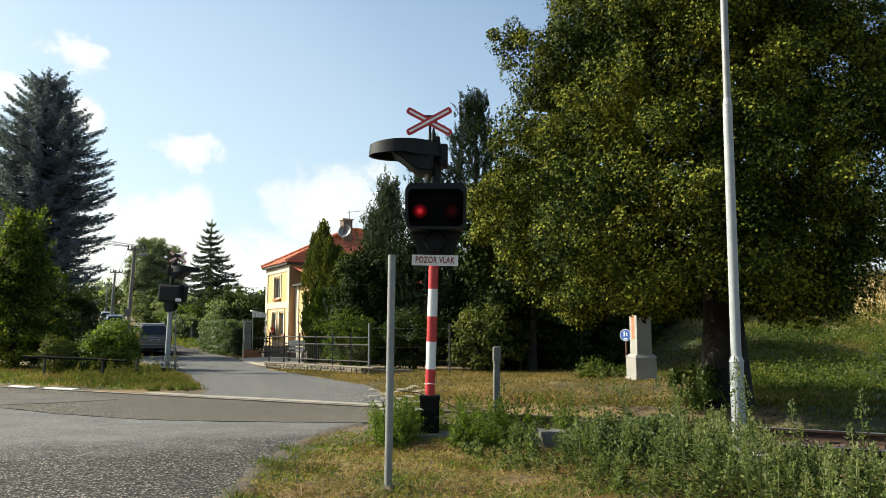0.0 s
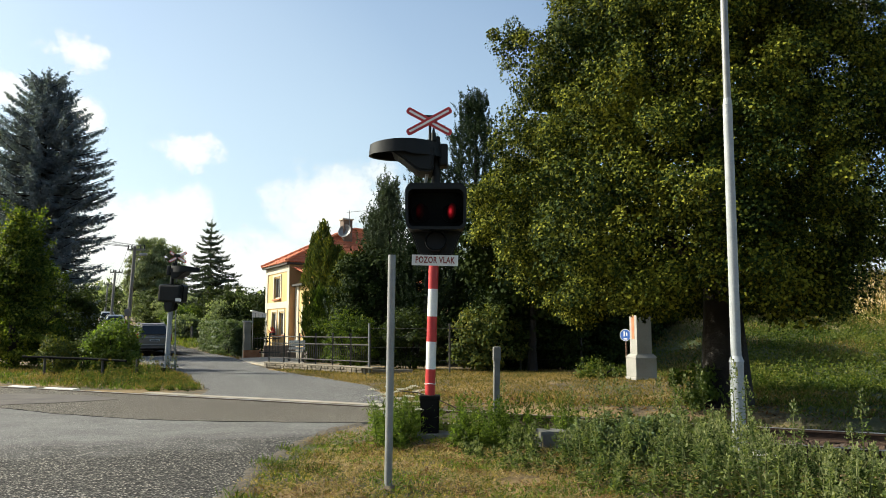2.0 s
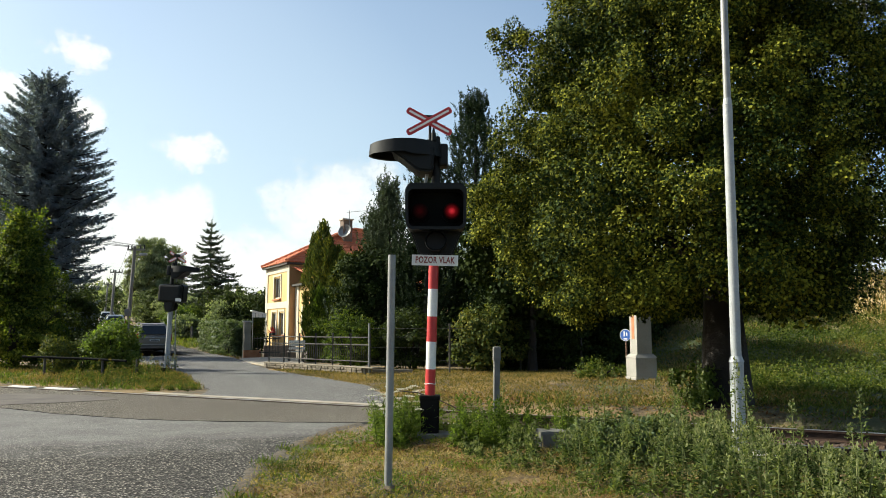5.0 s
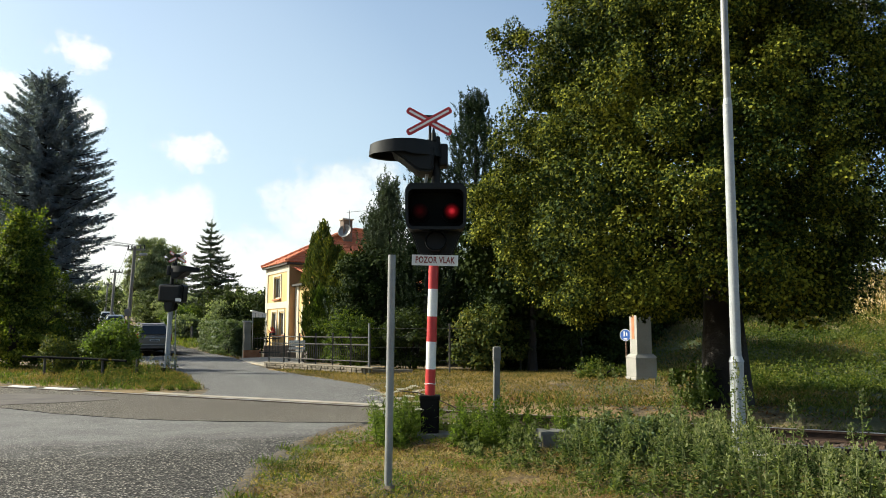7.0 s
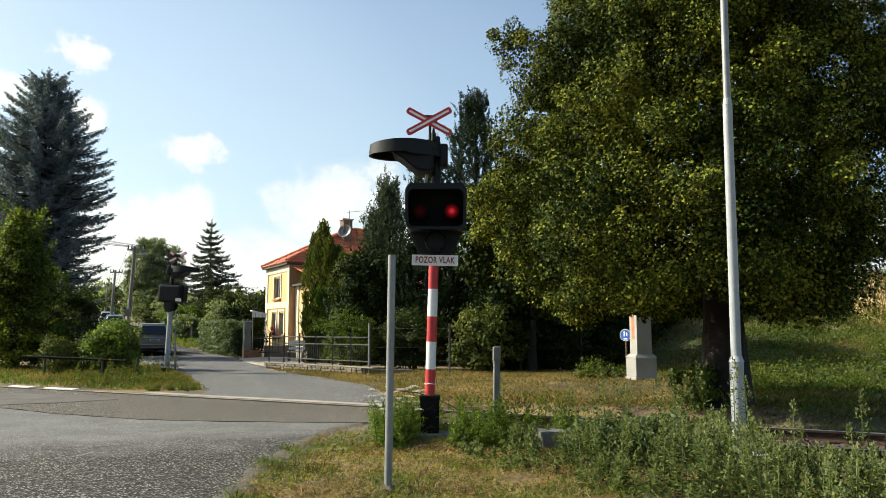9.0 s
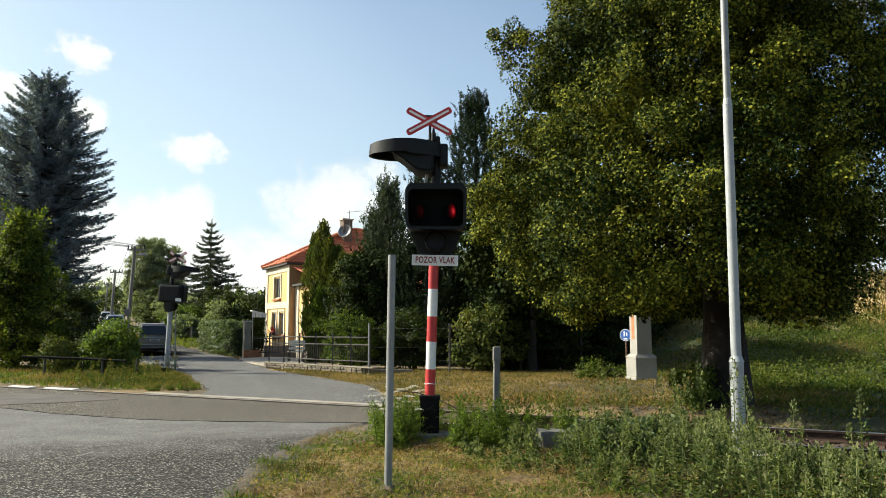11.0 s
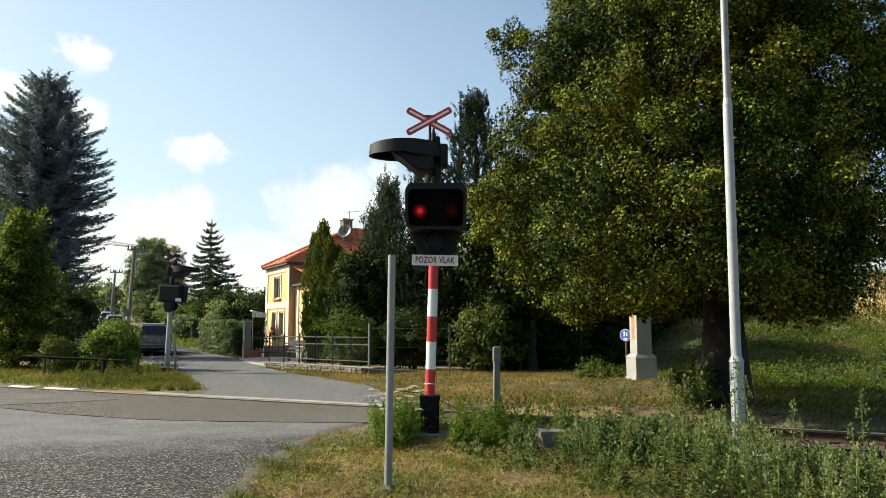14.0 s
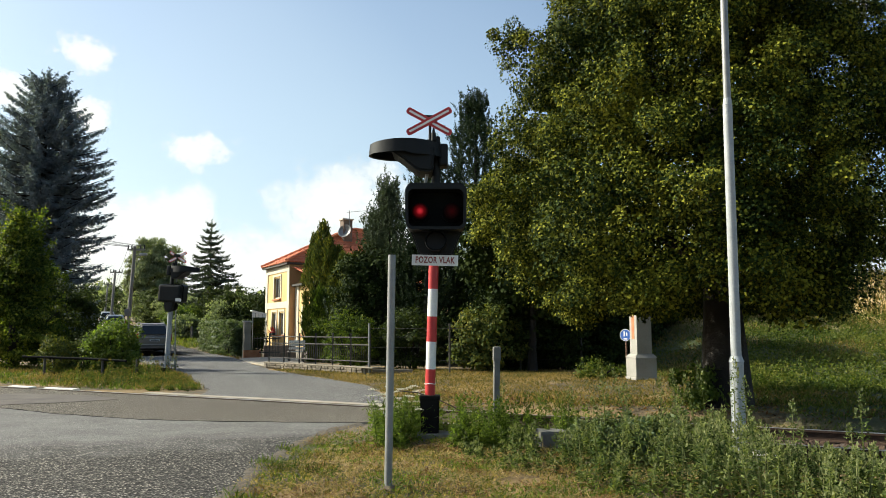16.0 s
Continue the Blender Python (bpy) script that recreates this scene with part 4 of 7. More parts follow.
# ---- trees and shrubs ----
def build_linden():
    rng = np.random.default_rng(21)
    t = empty("linden_tree", pose(4.82, 13.2, 0), "large old linden with a dense yellow-green crown", "tree")
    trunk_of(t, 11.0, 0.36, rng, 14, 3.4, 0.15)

    def reach(z, right):
        """How far the crown spreads at a height, on the side towards the road and on the other."""
        a = np.interp(z, [1.2, 1.9, 2.6, 3.0, 3.6, 4.4, 5.0, 5.6, 6.2, 6.7, 7.0, 7.6, 8.6, 11.0, 12.6, 13.6], [2.4, 3.1, 3.7, 4.1, 4.05, 3.6, 3.4, 3.4, 3.55, 3.35, 2.6, 2.5, 2.6, 2.9, 2.0, 0.5])
        b = np.interp(z, [1.2, 1.7, 2.3, 3.2, 5.5, 6.3, 7.0, 8.6, 11.0, 13.6], [1.9, 2.4, 2.8, 3.3, 3.4, 2.7, 2.6, 2.9, 2.8, 0.5])
        return a + (b - a) * right

    def floor_at(x, y):
        xs = x - 0.3 * y
        return np.interp(xs, [-4.6, -4.1, -3.7, -3.1, -2.6, -2.0, -1.4, -0.9, 0.0, 1.9, 2.4, 2.8, 3.4], [3.1, 2.85, 2.3, 1.8, 1.5, 1.7, 1.72, 1.7, 1.75, 1.7, 1.9, 2.5, 3.2]) + 0.12 * np.sin(x * 4.0) * np.cos(y * 3.0)

    def sprays(n, inner, outer, seed):
        """Where the leaf sprays hang: on uneven boughs near the outside of the crown."""
        z = 1.3 + 12.1 * rng.random(n * 2)
        a = rng.random(n * 2) * 2 * math.pi
        d = np.stack([np.cos(a), np.sin(a)], 1)
        full = reach(z, step(-0.5, 0.5, d[:, 0]))
        full = np.where(np.abs(d[:, 1]) > 0.6, full * (1 - 0.16 * (np.abs(d[:, 1]) - 0.6)), full)
        lump = np.array([noise.noise(Vector((q[0] * r * 0.62 + seed, q[1] * r * 0.62, zz * 0.8))) + 0.6 * noise.noise(Vector((q[0] * r * 1.5, q[1] * r * 1.5 + seed, zz * 1.7))) for q, r, zz in zip(d, full, z)])
        k = (inner + (outer - inner) * np.sqrt(rng.random(n * 2))) * (1 + 0.25 * lump)
        k = np.minimum(k, 1.03)
        p = np.column_stack([d * (full * k)[:, None], z])
        ok = (p[:, 2] > floor_at(p[:, 0], p[:, 1])) & (lump > -0.36)
        # the flank away from the sun is thinner
        ok &= (p[:, 0] < 1.6) | (rng.random(n * 2) < 0.62)
        p, d = p[ok][:n], d[ok][:n]
        return p, np.column_stack([d, 0.25 + 0 * d[:, 0]])

    def leafy(name, p, o, per, size, leaf):
        n = len(p)
        q = unit(rng, n * per)
        face = q.copy()
        c, out = np.repeat(p, per, 0), np.repeat(o + 0.5 * unit(rng, n), per, 0)
        sz = np.repeat(size * (0.55 + 0.9 * rng.random((n, 1))), per, 0)
        q *= sz * np.array([1.0, 1.0, 0.8]) * (0.35 + 0.65 * rng.random((n * per, 1)) ** 0.5)
        q[:, 2] -= 0.35 * np.hypot(q[:, 0], q[:, 1])
        nrm = 0.4 * unit(rng, n * per) + 0.55 * face + 0.6 * out + np.array([0, 0, 0.35])
        ax = 0.9 * unit(rng, n * per) + 0.3 * out + np.array([0, 0, -0.55])
        ln = leaf * (0.6 + 0.7 * rng.random(n * per))
        return leaf_mesh(name, c + q, ax, nrm, ln, ln * 0.85, L_LINDEN, t)
    # sprays crowd at the bough ends and leave dark gaps between
    p, o = sprays(400, 0.93, 1.09, 3.0)
    p, o = np.repeat(p, 5, 0) + rng.normal(size=(5 * len(p), 3)) * 0.2, np.repeat(o, 5, 0)
    ok = (p[:, 2] > floor_at(p[:, 0], p[:, 1])) & ((p[:, 0] < 0.4) | (rng.random(len(p)) < 0.4))
    leafy("crown", p[ok], o[ok], 230, 0.22, 0.046)
    leafy("under_crown", *sprays(2400, 0.74, 0.88, 3.0), 160, 0.30, 0.05)
    leafy("inner_leaves", *sprays(1000, 0.2, 0.72, 3.0), 170, 0.42, 0.075)
    # low hanging boughs
    for x, y, z, rx, rz, n in ((-2.55, -0.4, 1.55, 0.3, 0.15, 12), (-1.6, -0.7, 1.74, 0.45, 0.1, 30), (0.4, -1.2, 1.75, 0.6, 0.15, 22), (-4.15, 0.2, 2.95, 0.3, 0.2, 14), (2.1, 0.4, 1.75, 0.45, 0.12, 16)):
        c = np.array([x, y, z]) + unit(rng, n) * rng.random((n, 1)) * np.array([rx, 0.6, rz])
        leafy("low_bough", c, np.tile([-0.3, -0.6, 0.2], (n, 1)), 170, 0.2, 0.046)
    c = unit(rng, 16) * rng.random((16, 1)) * np.array([0.5, 0.4, 0.14])
    b = leafy("swaying_bough", c, np.tile([0.1, -0.6, 0.2], (16, 1)), 170, 0.2, 0.046)
    b.location = (1.15, -1.1, 1.75)
    # young shoots at the foot
    crown("foot_foliage", rng, (-0.62, -0.3, 0.30), (0.40, 0.35, 0.30), 22, 50, (0.09, 0.7), L_NETTLE, t, power=2.0, size=0.16, depth=0.6)
    return b


def conifer(name, label, m, height_, radius, rng, material, whorls, per, rise, profile, needle=0.10, twig=0.42, start=0.05, group="", tops=()):
    """A straight trunk with whorls of boughs; each bough carries side twigs and hanging twiglets set with short needle tufts."""
    t = empty(name, m, label, "tree", group)
    smooth(part("trunk", coned((0, 0, -0.2), (0, 0, height_ * 0.98), 0.02 * height_, 0.012, 10), M_BARK, t), 60)
    wood = bmesh.new()
    B, A, N, L = [], [], [], []
    up = np.array([0, 0, 1.0])

    def tufts(a, axis, length, n):
        s = (np.arange(n) + 0.5) / n
        B.append(a + axis * (length * s)[:, None] + rng.normal(size=(n, 3)) * 0.012)
        A.append(axis + rng.normal(size=(n, 3)) * 0.35)
        N.append(rng.normal(size=(n, 3)) + up * 0.6)
        L.append(needle * (1.25 - 0.6 * s) * (0.7 + 0.6 * rng.random(n)))
    for i in range(whorls):
        f = start + (0.985 - start) * (i + rng.random() * 0.35) / whorls
        for j in range(per):
            a = 2 * math.pi * (j + rng.random() * 0.7) / per + i * 1.1
            d = np.array([math.cos(a), math.sin(a), 0])
            side = np.array([-d[1], d[0], 0])
            R = radius * profile(f) * (0.72 + 0.42 * rng.random())
            if R < 0.12:
                continue
            lift, sag = rise(f) + 0.12 * rng.normal(), 0.22 + 0.1 * rng.random()
            n = max(3, int(R / 0.105))
            s = np.linspace(0.1, 1, n)
            pts = d * (R * s)[:, None] + up * (height_ * f + lift * R * s - sag * R * s * (1 - s) * 1.6)[:, None]
            pts += side * (0.05 * R * np.sin(s * 3 + a))[:, None]
            tube(wood, [tuple(pts[0] - d * R * 0.1), tuple(pts[n // 2]), tuple(pts[-1])], [0.012 * R + 0.01, 0.008 * R + 0.005, 0.004], 4)
            for p, q in zip(pts, s):
                room = twig * (0.34 + 0.66 * min(1.0, (1.02 - q) * 1.7)) * min(1.0, 0.35 + 0.4 * R)
                for sg in (-1, 1):
                    axis = d * (0.55 + 0.3 * rng.random()) + side * sg * 0.8 + up * (-0.4 + 0.25 * rng.normal())
                    ln = room * (0.6 + 0.6 * rng.random())
                    tufts(p, axis / np.linalg.norm(axis), ln, max(3, int(ln / (needle * 0.4))))
                for q2 in range(2):
                    axis = d * 0.35 - up + rng.normal(size=3) * 0.3
                    tufts(p, axis / np.linalg.norm(axis), room * 0.62 * (0.5 + 0.7 * rng.random()), 6)
            tufts(pts[-1], d * 0.9 + up * 0.3, needle * 1.6, 4)
    for k in np.arange(0.9, 1.0, 0.02):
        tufts(np.array([0, 0, height_ * k]), up * 0.8 + np.array([0.2, 0, 0]), needle * 2, 6)
    for dx, dy, base, ht in tops:
        for q in np.arange(0, ht, 0.16):
            for j in range(6):
                a = j * 1.05 + q * 7
                d = np.array([math.cos(a), math.sin(a), 0.55])
                tufts(np.array([dx, dy, base + q]), d / np.linalg.norm(d), 0.12 + 0.55 * (ht - q) / ht * 0.8, 6)
    B, A, N, L = (np.concatenate(q) for q in (B, A, N, L))
    leaf_mesh("foliage", B, A, N, L, L * 0.42, material, t)
    tagged(part("bough", wood, M_BARK, t), kind="stuff")
    return t


def pine(m, height_, radius, rng, label, clumps=260, material=None, up=1.0, finger=0.36):
    """A pine: upright candles of short stiff needles at the ends of upturned boughs."""
    t = empty("pine_tree", m, label, "tree", "dark garden pines")
    smooth(part("trunk", coned((0, 0, -0.2), (0, 0, height_ * 0.97), 0.02 * height_, 0.02, 10), M_BARK, t), 60)
    B, A, N, L = [], [], [], []
    for i in range(clumps):
        f = 0.10 + 0.90 * (i + 0.5) / clumps
        prof = min(1.0, (1 - f) * 2.0 + 0.06) * (0.8 + 0.2 * math.sin(f * height_ * 3.6))
        R = radius * prof * (0.35 + 0.65 * rng.random() ** 0.5)
        a = i * 2.399 + rng.random()
        c = np.array([R * math.cos(a), R * math.sin(a), height_ * f + 0.12 * R - 0.35])
        for q in range(8):
            d = np.array([math.cos(a) * 0.3, math.sin(a) * 0.3, up]) + rng.normal(size=3) * 0.22
            d /= np.linalg.norm(d)
            o = rng.normal(size=3) * np.array([0.22, 0.22, 0.2])
            n = 30
            s = np.linspace(0, 1, n)
            B.append(c + o + d * (finger * (0.6 + 0.6 * rng.random()) * s)[:, None])
            A.append(unit(rng, n) * 0.8 + d * 0.8)
            N.append(unit(rng, n))
            L.append(0.11 * (0.7 + 0.6 * rng.random(n)) * (1.1 - 0.5 * s))
    B, A, N, L = (np.concatenate(q) for q in (B, A, N, L))
    leaf_mesh("needles", B, A, N, L, L * 0.34, material or L_PINE, t)
    return t


def thuja(m, height_, radius, rng, label, clumps, material=None, name="thuja", lean=0.0):
    t = empty(name, m, label, "shrub", "columnar garden conifers")
    smooth(part("trunk", coned((0, 0, -0.2), (0, 0, height_ * 0.7), 0.10, 0.03, 8), M_BARK, t), 60)
    f = rng.random(clumps)
    prof = np.minimum(1.0, 0.3 + 1.3 * f) * np.minimum(1, (1 - f) * 3.2 + 0.07) ** 0.8
    a = rng.random(clumps) * 6.283
    lob = np.array([1 + 0.22 * noise.noise(Vector((math.cos(q) * 1.7, math.sin(q) * 1.7, g * height_ * 0.55))) for q, g in zip(a, f)])
    R = radius * prof * lob * (0.86 + 0.2 * rng.random(clumps))
    pts = np.stack([R * np.cos(a) + lean * f * height_, R * np.sin(a), height_ * f], 1)
    out = np.stack([np.cos(a), np.sin(a), 0 * a + 0.1], 1)
    per = 36
    n = clumps * per
    c, o = np.repeat(pts, per, 0), np.repeat(out, per, 0)
    p = c + unit(rng, n) * rng.random((n, 1)) * np.array([0.16, 0.16, 0.34])
    ax = np.array([0, 0, 1.0]) + 0.45 * o + 0.35 * unit(rng, n)
    ln = 0.15 * (0.6 + 0.8 * rng.random(n))
    leaf_mesh("sprays", p, ax, o + 0.8 * unit(rng, n), ln, ln * 0.35, material or L_THUJA, t)
    return t


def bush(name, label, m, radii, rng, material, clumps, per, leaf, power=2.2, size=0.3, stems=5, category="bush", group=""):
    t = empty(name, m, label, category, group)
    bm = bmesh.new()
    for i in range(stems):
        a = i * 2.4
        tube(bm, [(0.06 * math.cos(a), 0.06 * math.sin(a), -0.1), (0.3 * radii[0] * math.cos(a), 0.3 * radii[1] * math.sin(a), radii[2] * 0.8), (0.6 * radii[0] * math.cos(a), 0.6 * radii[1] * math.sin(a), radii[2] * 1.5)], [0.035, 0.025, 0.008], 6)
    part("woody_base", bm, M_BARK, t)
    crown("leaves", rng, (0, 0, radii[2]), radii, clumps, per, leaf, material, t, power=power, size=size, depth=0.5)
    return t


def build_trees():
    rng = np.random.default_rng(33)
    # beside the house and behind the signal
    pine(pose(1.3, 30.0, -0.3), 11.0, 2.3, rng, "tall dark green pine in a garden", 330)
    pine(pose(-0.6, 28.5, -0.2), 8.4, 1.5, rng, "narrow dark pine in a garden", 200)
    pine(pose(2.9, 27.8, 0.0), 6.3, 1.8, rng, "dark bushy pine behind a linden", 170)
    pine(pose(-2.15, 30.0, -0.2), 7.35, 1.05, rng, "slender grey-green pine in a garden", 190, L_GREYPINE, 1.3, 0.45)
    pine(pose(-2.65, 30.4, -0.2), 6.2, 0.6, rng, "slender grey-green pine in a garden", 160, L_GREYPINE, 1.3, 0.45)
    pine(pose(-3.35, 31.0, -0.2), 4.2, 1.0, rng, "short grey-green pine in a garden", 140, L_GREYPINE, 1.3, 0.45)
    for x, y, zc, rx, rz, n in ((2.75, 23.8, 4.2, 2.2, 2.3, 210),):
        t = empty("garden_tree", pose(x, y, h(x, y) - 0.03), "leafy garden tree behind a linden, shade put into its dark leaves", "tree", "shady garden trees")
        trunk_of(t, zc + 0.4, 0.14, rng, 6, 1.3, 0.4)
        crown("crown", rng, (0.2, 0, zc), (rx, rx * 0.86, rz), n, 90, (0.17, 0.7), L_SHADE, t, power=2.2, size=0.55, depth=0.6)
    for x, y, hh, r, n in ((-6.38, 38.3, 6.5, 0.52, 320), (-5.95, 38.0, 7.0, 0.62, 380), (-5.65, 37.6, 6.1, 0.62, 360), (-5.3, 38.2, 5.9, 0.55, 320), (-4.75, 37.0, 5.3, 0.85, 420), (-4.0, 35.8, 5.2, 0.8, 380)):
        thuja(pose(x, y, -0.55), hh, r, rng, "tall thuja, sunlit yellow put into its spray colour", n)
    thuja(pose(-5.35, 32.0, -0.1), 2.9, 0.55, rng, "small leaning light green thuja", 160, L_BUSH, lean=0.08)
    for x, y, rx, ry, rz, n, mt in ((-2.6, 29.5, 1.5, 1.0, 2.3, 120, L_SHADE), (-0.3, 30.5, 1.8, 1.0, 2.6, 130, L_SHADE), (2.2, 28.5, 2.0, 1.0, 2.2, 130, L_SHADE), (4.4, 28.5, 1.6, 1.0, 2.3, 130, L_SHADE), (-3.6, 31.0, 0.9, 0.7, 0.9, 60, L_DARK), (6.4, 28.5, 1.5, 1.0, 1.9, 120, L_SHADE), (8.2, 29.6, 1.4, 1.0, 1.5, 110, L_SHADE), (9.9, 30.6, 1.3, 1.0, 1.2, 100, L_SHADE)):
        bush("garden_shrub", "dense dark green garden shrub, shade put into its leaf colour", pose(x, y, h(x, y) - 0.05), (rx, ry, rz), rng, mt, n, 130, (0.13, 0.7), size=0.55, group="shady garden shrubs")
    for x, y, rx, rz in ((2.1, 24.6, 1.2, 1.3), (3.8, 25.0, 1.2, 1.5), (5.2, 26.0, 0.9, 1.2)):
        bush("garden_shrub", "undergrowth shrub below the pines, shade put into its dark leaves", pose(x, y, h(x, y) - 0.05), (rx, 0.9, rz), rng, L_SHADE, 90, 120, (0.12, 0.6), size=0.4, group="shady garden shrubs")
    bush("garden_shrub", "light green juniper shrub behind the fence", pose(-3.1, 25.6, -0.03), (1.0, 0.7, 0.92), rng, L_BUSH, 70, 100, (0.10, 0.4), size=0.3, group="fence shrubs")
    bush("garden_shrub", "loose leafy shrub with yellowish leaves behind the fence", pose(1.45, 23.9, -0.03), (1.15, 0.7, 1.0), rng, L_THUJA, 90, 100, (0.10, 0.7), size=0.3, group="fence shrubs")
    bush("garden_shrub", "loose dark shrub behind the fence", pose(-1.0, 25.6, -0.03), (1.1, 0.7, 0.95), rng, L_DARK, 70, 100, (0.10, 0.6), size=0.3, group="fence shrubs")
    bush("nettle_clump", "sunlit clump of leafy nettles beside the shrine", pose(3.75, 18.9, 0.03), (0.75, 0.4, 0.22), rng, L_BANK, 26, 60, (0.08, 0.5), size=0.2, stems=2)
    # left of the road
    conifer("spruce_tree", "huge blue-green spruce with long boughs, glare haze put into its colour", pose(-19.05, 36.0, -0.05), 13.7, 2.75, rng, L_SPRUCE_HAZY, 36, 13, lambda f: float(np.interp(f, [0, 0.3, 0.6, 0.8, 1.0], [-0.2, -0.1, 0.06, 0.2, 0.5])), lambda f: float(np.interp(f, [0, 0.35, 0.55, 0.75, 0.84, 0.93, 1.0], [0.9, 0.98, 1.03, 0.96, 0.62, 0.44, 0.12])), 0.125, 0.5, 0.04, tops=((0.7, 0.1, 11.2, 2.1), (1.15, -0.2, 10.6, 1.6), (-0.55, 0.2, 11.4, 1.8)))
    t = empty("leafy_tree", pose(-14.2, 25.5, 0), "dense young broad-leaved tree lit from the side", "tree")
    trunk_of(t, 4.2, 0.14, rng, 6, 1.4, 0.2)
    for cz, rx, rz, n in ((1.5, 1.4, 1.5, 150), (2.9, 1.1, 1.3, 130), (4.1, 0.62, 1.1, 80)):
        crown("crown", rng, (0.1, 0, cz), (rx, rx, rz), n, 110, (0.095, 0.7), L_YOUNG, t, power=2.0, size=0.3, depth=0.5)
    for k in range(26):
        a, z = k * 2.4, 1.6 + 3.6 * k / 26
        r = (1.35 - 0.3 * max(0, z - 2.0)) * (0.85 + 0.25 * rng.random())
        n = 70
        s = rng.random((n, 1))
        tagged(leaf_mesh("shoot", np.array([0.1 + r * math.cos(a), r * math.sin(a), z]) + np.array([0.25 * math.cos(a), 0.25 * math.sin(a), 0.5]) * s + rng.normal(size=(n, 3)) * 0.06, unit(rng, n) + np.array([0, 0, 0.2]), unit(rng, n) + np.array([0, 0, 0.6]), 0.09, 0.06, L_YOUNG, t), kind="stuff")
    bush("conifer_bush", "rounded clipped conifer, shade put into its dark green", pose(-13.75, 28.5, 0), (1.0, 1.0, 1.6), rng, L_DARK, 110, 110, (0.12, 0.4), size=0.3)
    bush("conifer_bush", "broad dark green conifer hedge bush", pose(-16.4, 27.6, 0), (2.2, 1.2, 1.3), rng, L_DARK, 130, 110, (0.11, 0.5), size=0.35)
    bush("leafy_bush", "bright green leafy bush by the track", pose(-9.6, 22.6, 0), (0.72, 0.7, 0.72), rng, L_NETTLE, 90, 100, (0.085, 0.65), size=0.26)
    bush("leafy_bush", "small brown-green bush by the track", pose(-11.1, 22.2, 0), (0.5, 0.45, 0.55), rng, L_THUJA, 40, 80, (0.07, 0.6), size=0.2)
    bush("leafy_bush", "low green bush by the track", pose(-10.9, 24.0, 0), (0.9, 0.6, 0.6), rng, L_DARK, 60, 90, (0.085, 0.6), size=0.26)
    # distance
    for x, y, rr, hh, n in ((-39.5, 105.0, 3.6, 11.4, 560), (-23.0, 78.0, 2.4, 3.9, 110), (-33.0, 100.0, 3.0, 3.6, 90)):
        t = empty("birch_tree", pose(x, y, h(x, y) - 0.05), "tall birch with hanging twigs, haze put into its grey-green", "tree", "distant roadside trees")
        trunk_of(t, hh * 0.8, 0.2, rng, 5, rr * 0.6)
        crown("crown", rng, (0, 0, hh * 0.52), (rr, rr, hh * 0.5), n, 80, (0.32, 0.45), L_FAR_HAZY, t, power=2.1, size=0.6, depth=0.5, droop=1.4)
    conifer("spruce_tree", "sparse old spruce with a thin pointed top", pose(-21.3, 70.0, 0.9), 10.5, 2.6, rng, L_GREYPINE, 14, 6, lambda f: float(np.interp(f, [0, 0.7, 1.0], [-0.3, -0.02, 0.5])), lambda f: float(np.interp(f, [0, 0.35, 0.5, 0.8, 1.0], [0.7, 0.95, 1.0, 0.45, 0.06])), 0.15, 0.5, 0.3)
    for x, y, rx, rz, mt in ((-29.6, 88.0, 2.6, 1.8, L_FAR_HAZY), (-23.6, 76.0, 1.9, 1.7, L_FAR_HAZY), (-18.6, 68.0, 3.0, 2.3, L_DARK), (-14.9, 60.0, 2.9, 2.3, L_DARK), (-15.2, 55.0, 1.6, 1.5, L_FAR_HAZY), (-13.2, 50.0, 1.4, 1.6, L_SHADE), (-12.6, 56.0, 2.2, 2.4, L_SHADE), (-20.6, 61.0, 1.3, 1.1, L_BUSH), (-22.0, 65.5, 1.4, 1.3, L_BUSH), (-25.0, 74.0, 1.6, 1.4, L_DARK), (-38.5, 101.0, 3.4, 2.2, L_FAR_HAZY), (-35.0, 96.0, 3.0, 2.2, L_DARK), (-32.0, 93.0, 2.8, 2.3, L_FAR_HAZY), (-44.5, 108.0, 3.6, 2.4, L_DARK), (-50.5, 112.0, 3.6, 2.2, L_FAR_HAZY), (-19.2, 58.0, 0.9, 0.8, L_FAR_HAZY)):
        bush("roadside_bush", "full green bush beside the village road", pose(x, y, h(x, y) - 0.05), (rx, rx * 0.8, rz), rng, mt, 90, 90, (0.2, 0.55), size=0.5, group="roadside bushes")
    for x, y, rx, rz in ((-20.4, 40.0, 2.0, 1.7), (-25.2, 48.0, 2.0, 1.9), (-36.0, 66.0, 2.4, 2.0), (-47.0, 84.0, 3.4, 2.0), (-23.5, 41.0, 3.0, 2.2)):
        bush("roadside_bush", "dark green bush along the village road", pose(x, y, h(x, y) - 0.05), (rx, rx * 0.8, rz), rng, L_DARK, 90, 90, (0.2, 0.55), size=0.5, group="roadside bushes")
    # woods that close the far end
    n = 420
    az = np.radians(rng.uniform(-62, 62, n))
    dd = rng.uniform(190, 260, n)
    pts = np.stack([np.sin(az) * dd, np.cos(az) * dd, rng.uniform(1.5, 8.0, n) + 1.5], 1)
    pts[:, 2] += height(pts[:, 0], pts[:, 1]) * 0.5
    sz = np.array([[4.5, 4.5, 2.6]]) * (0.6 + 0.8 * rng.random((n, 1)))
    tagged(leaf_mesh("far_woods", *cloud_of_leaves(rng, pts, unit(rng, n), sz, 50, (1.7, 0.7)), L_FAR_HAZY), "distant belt of green woods", "woods", kind="stuff")


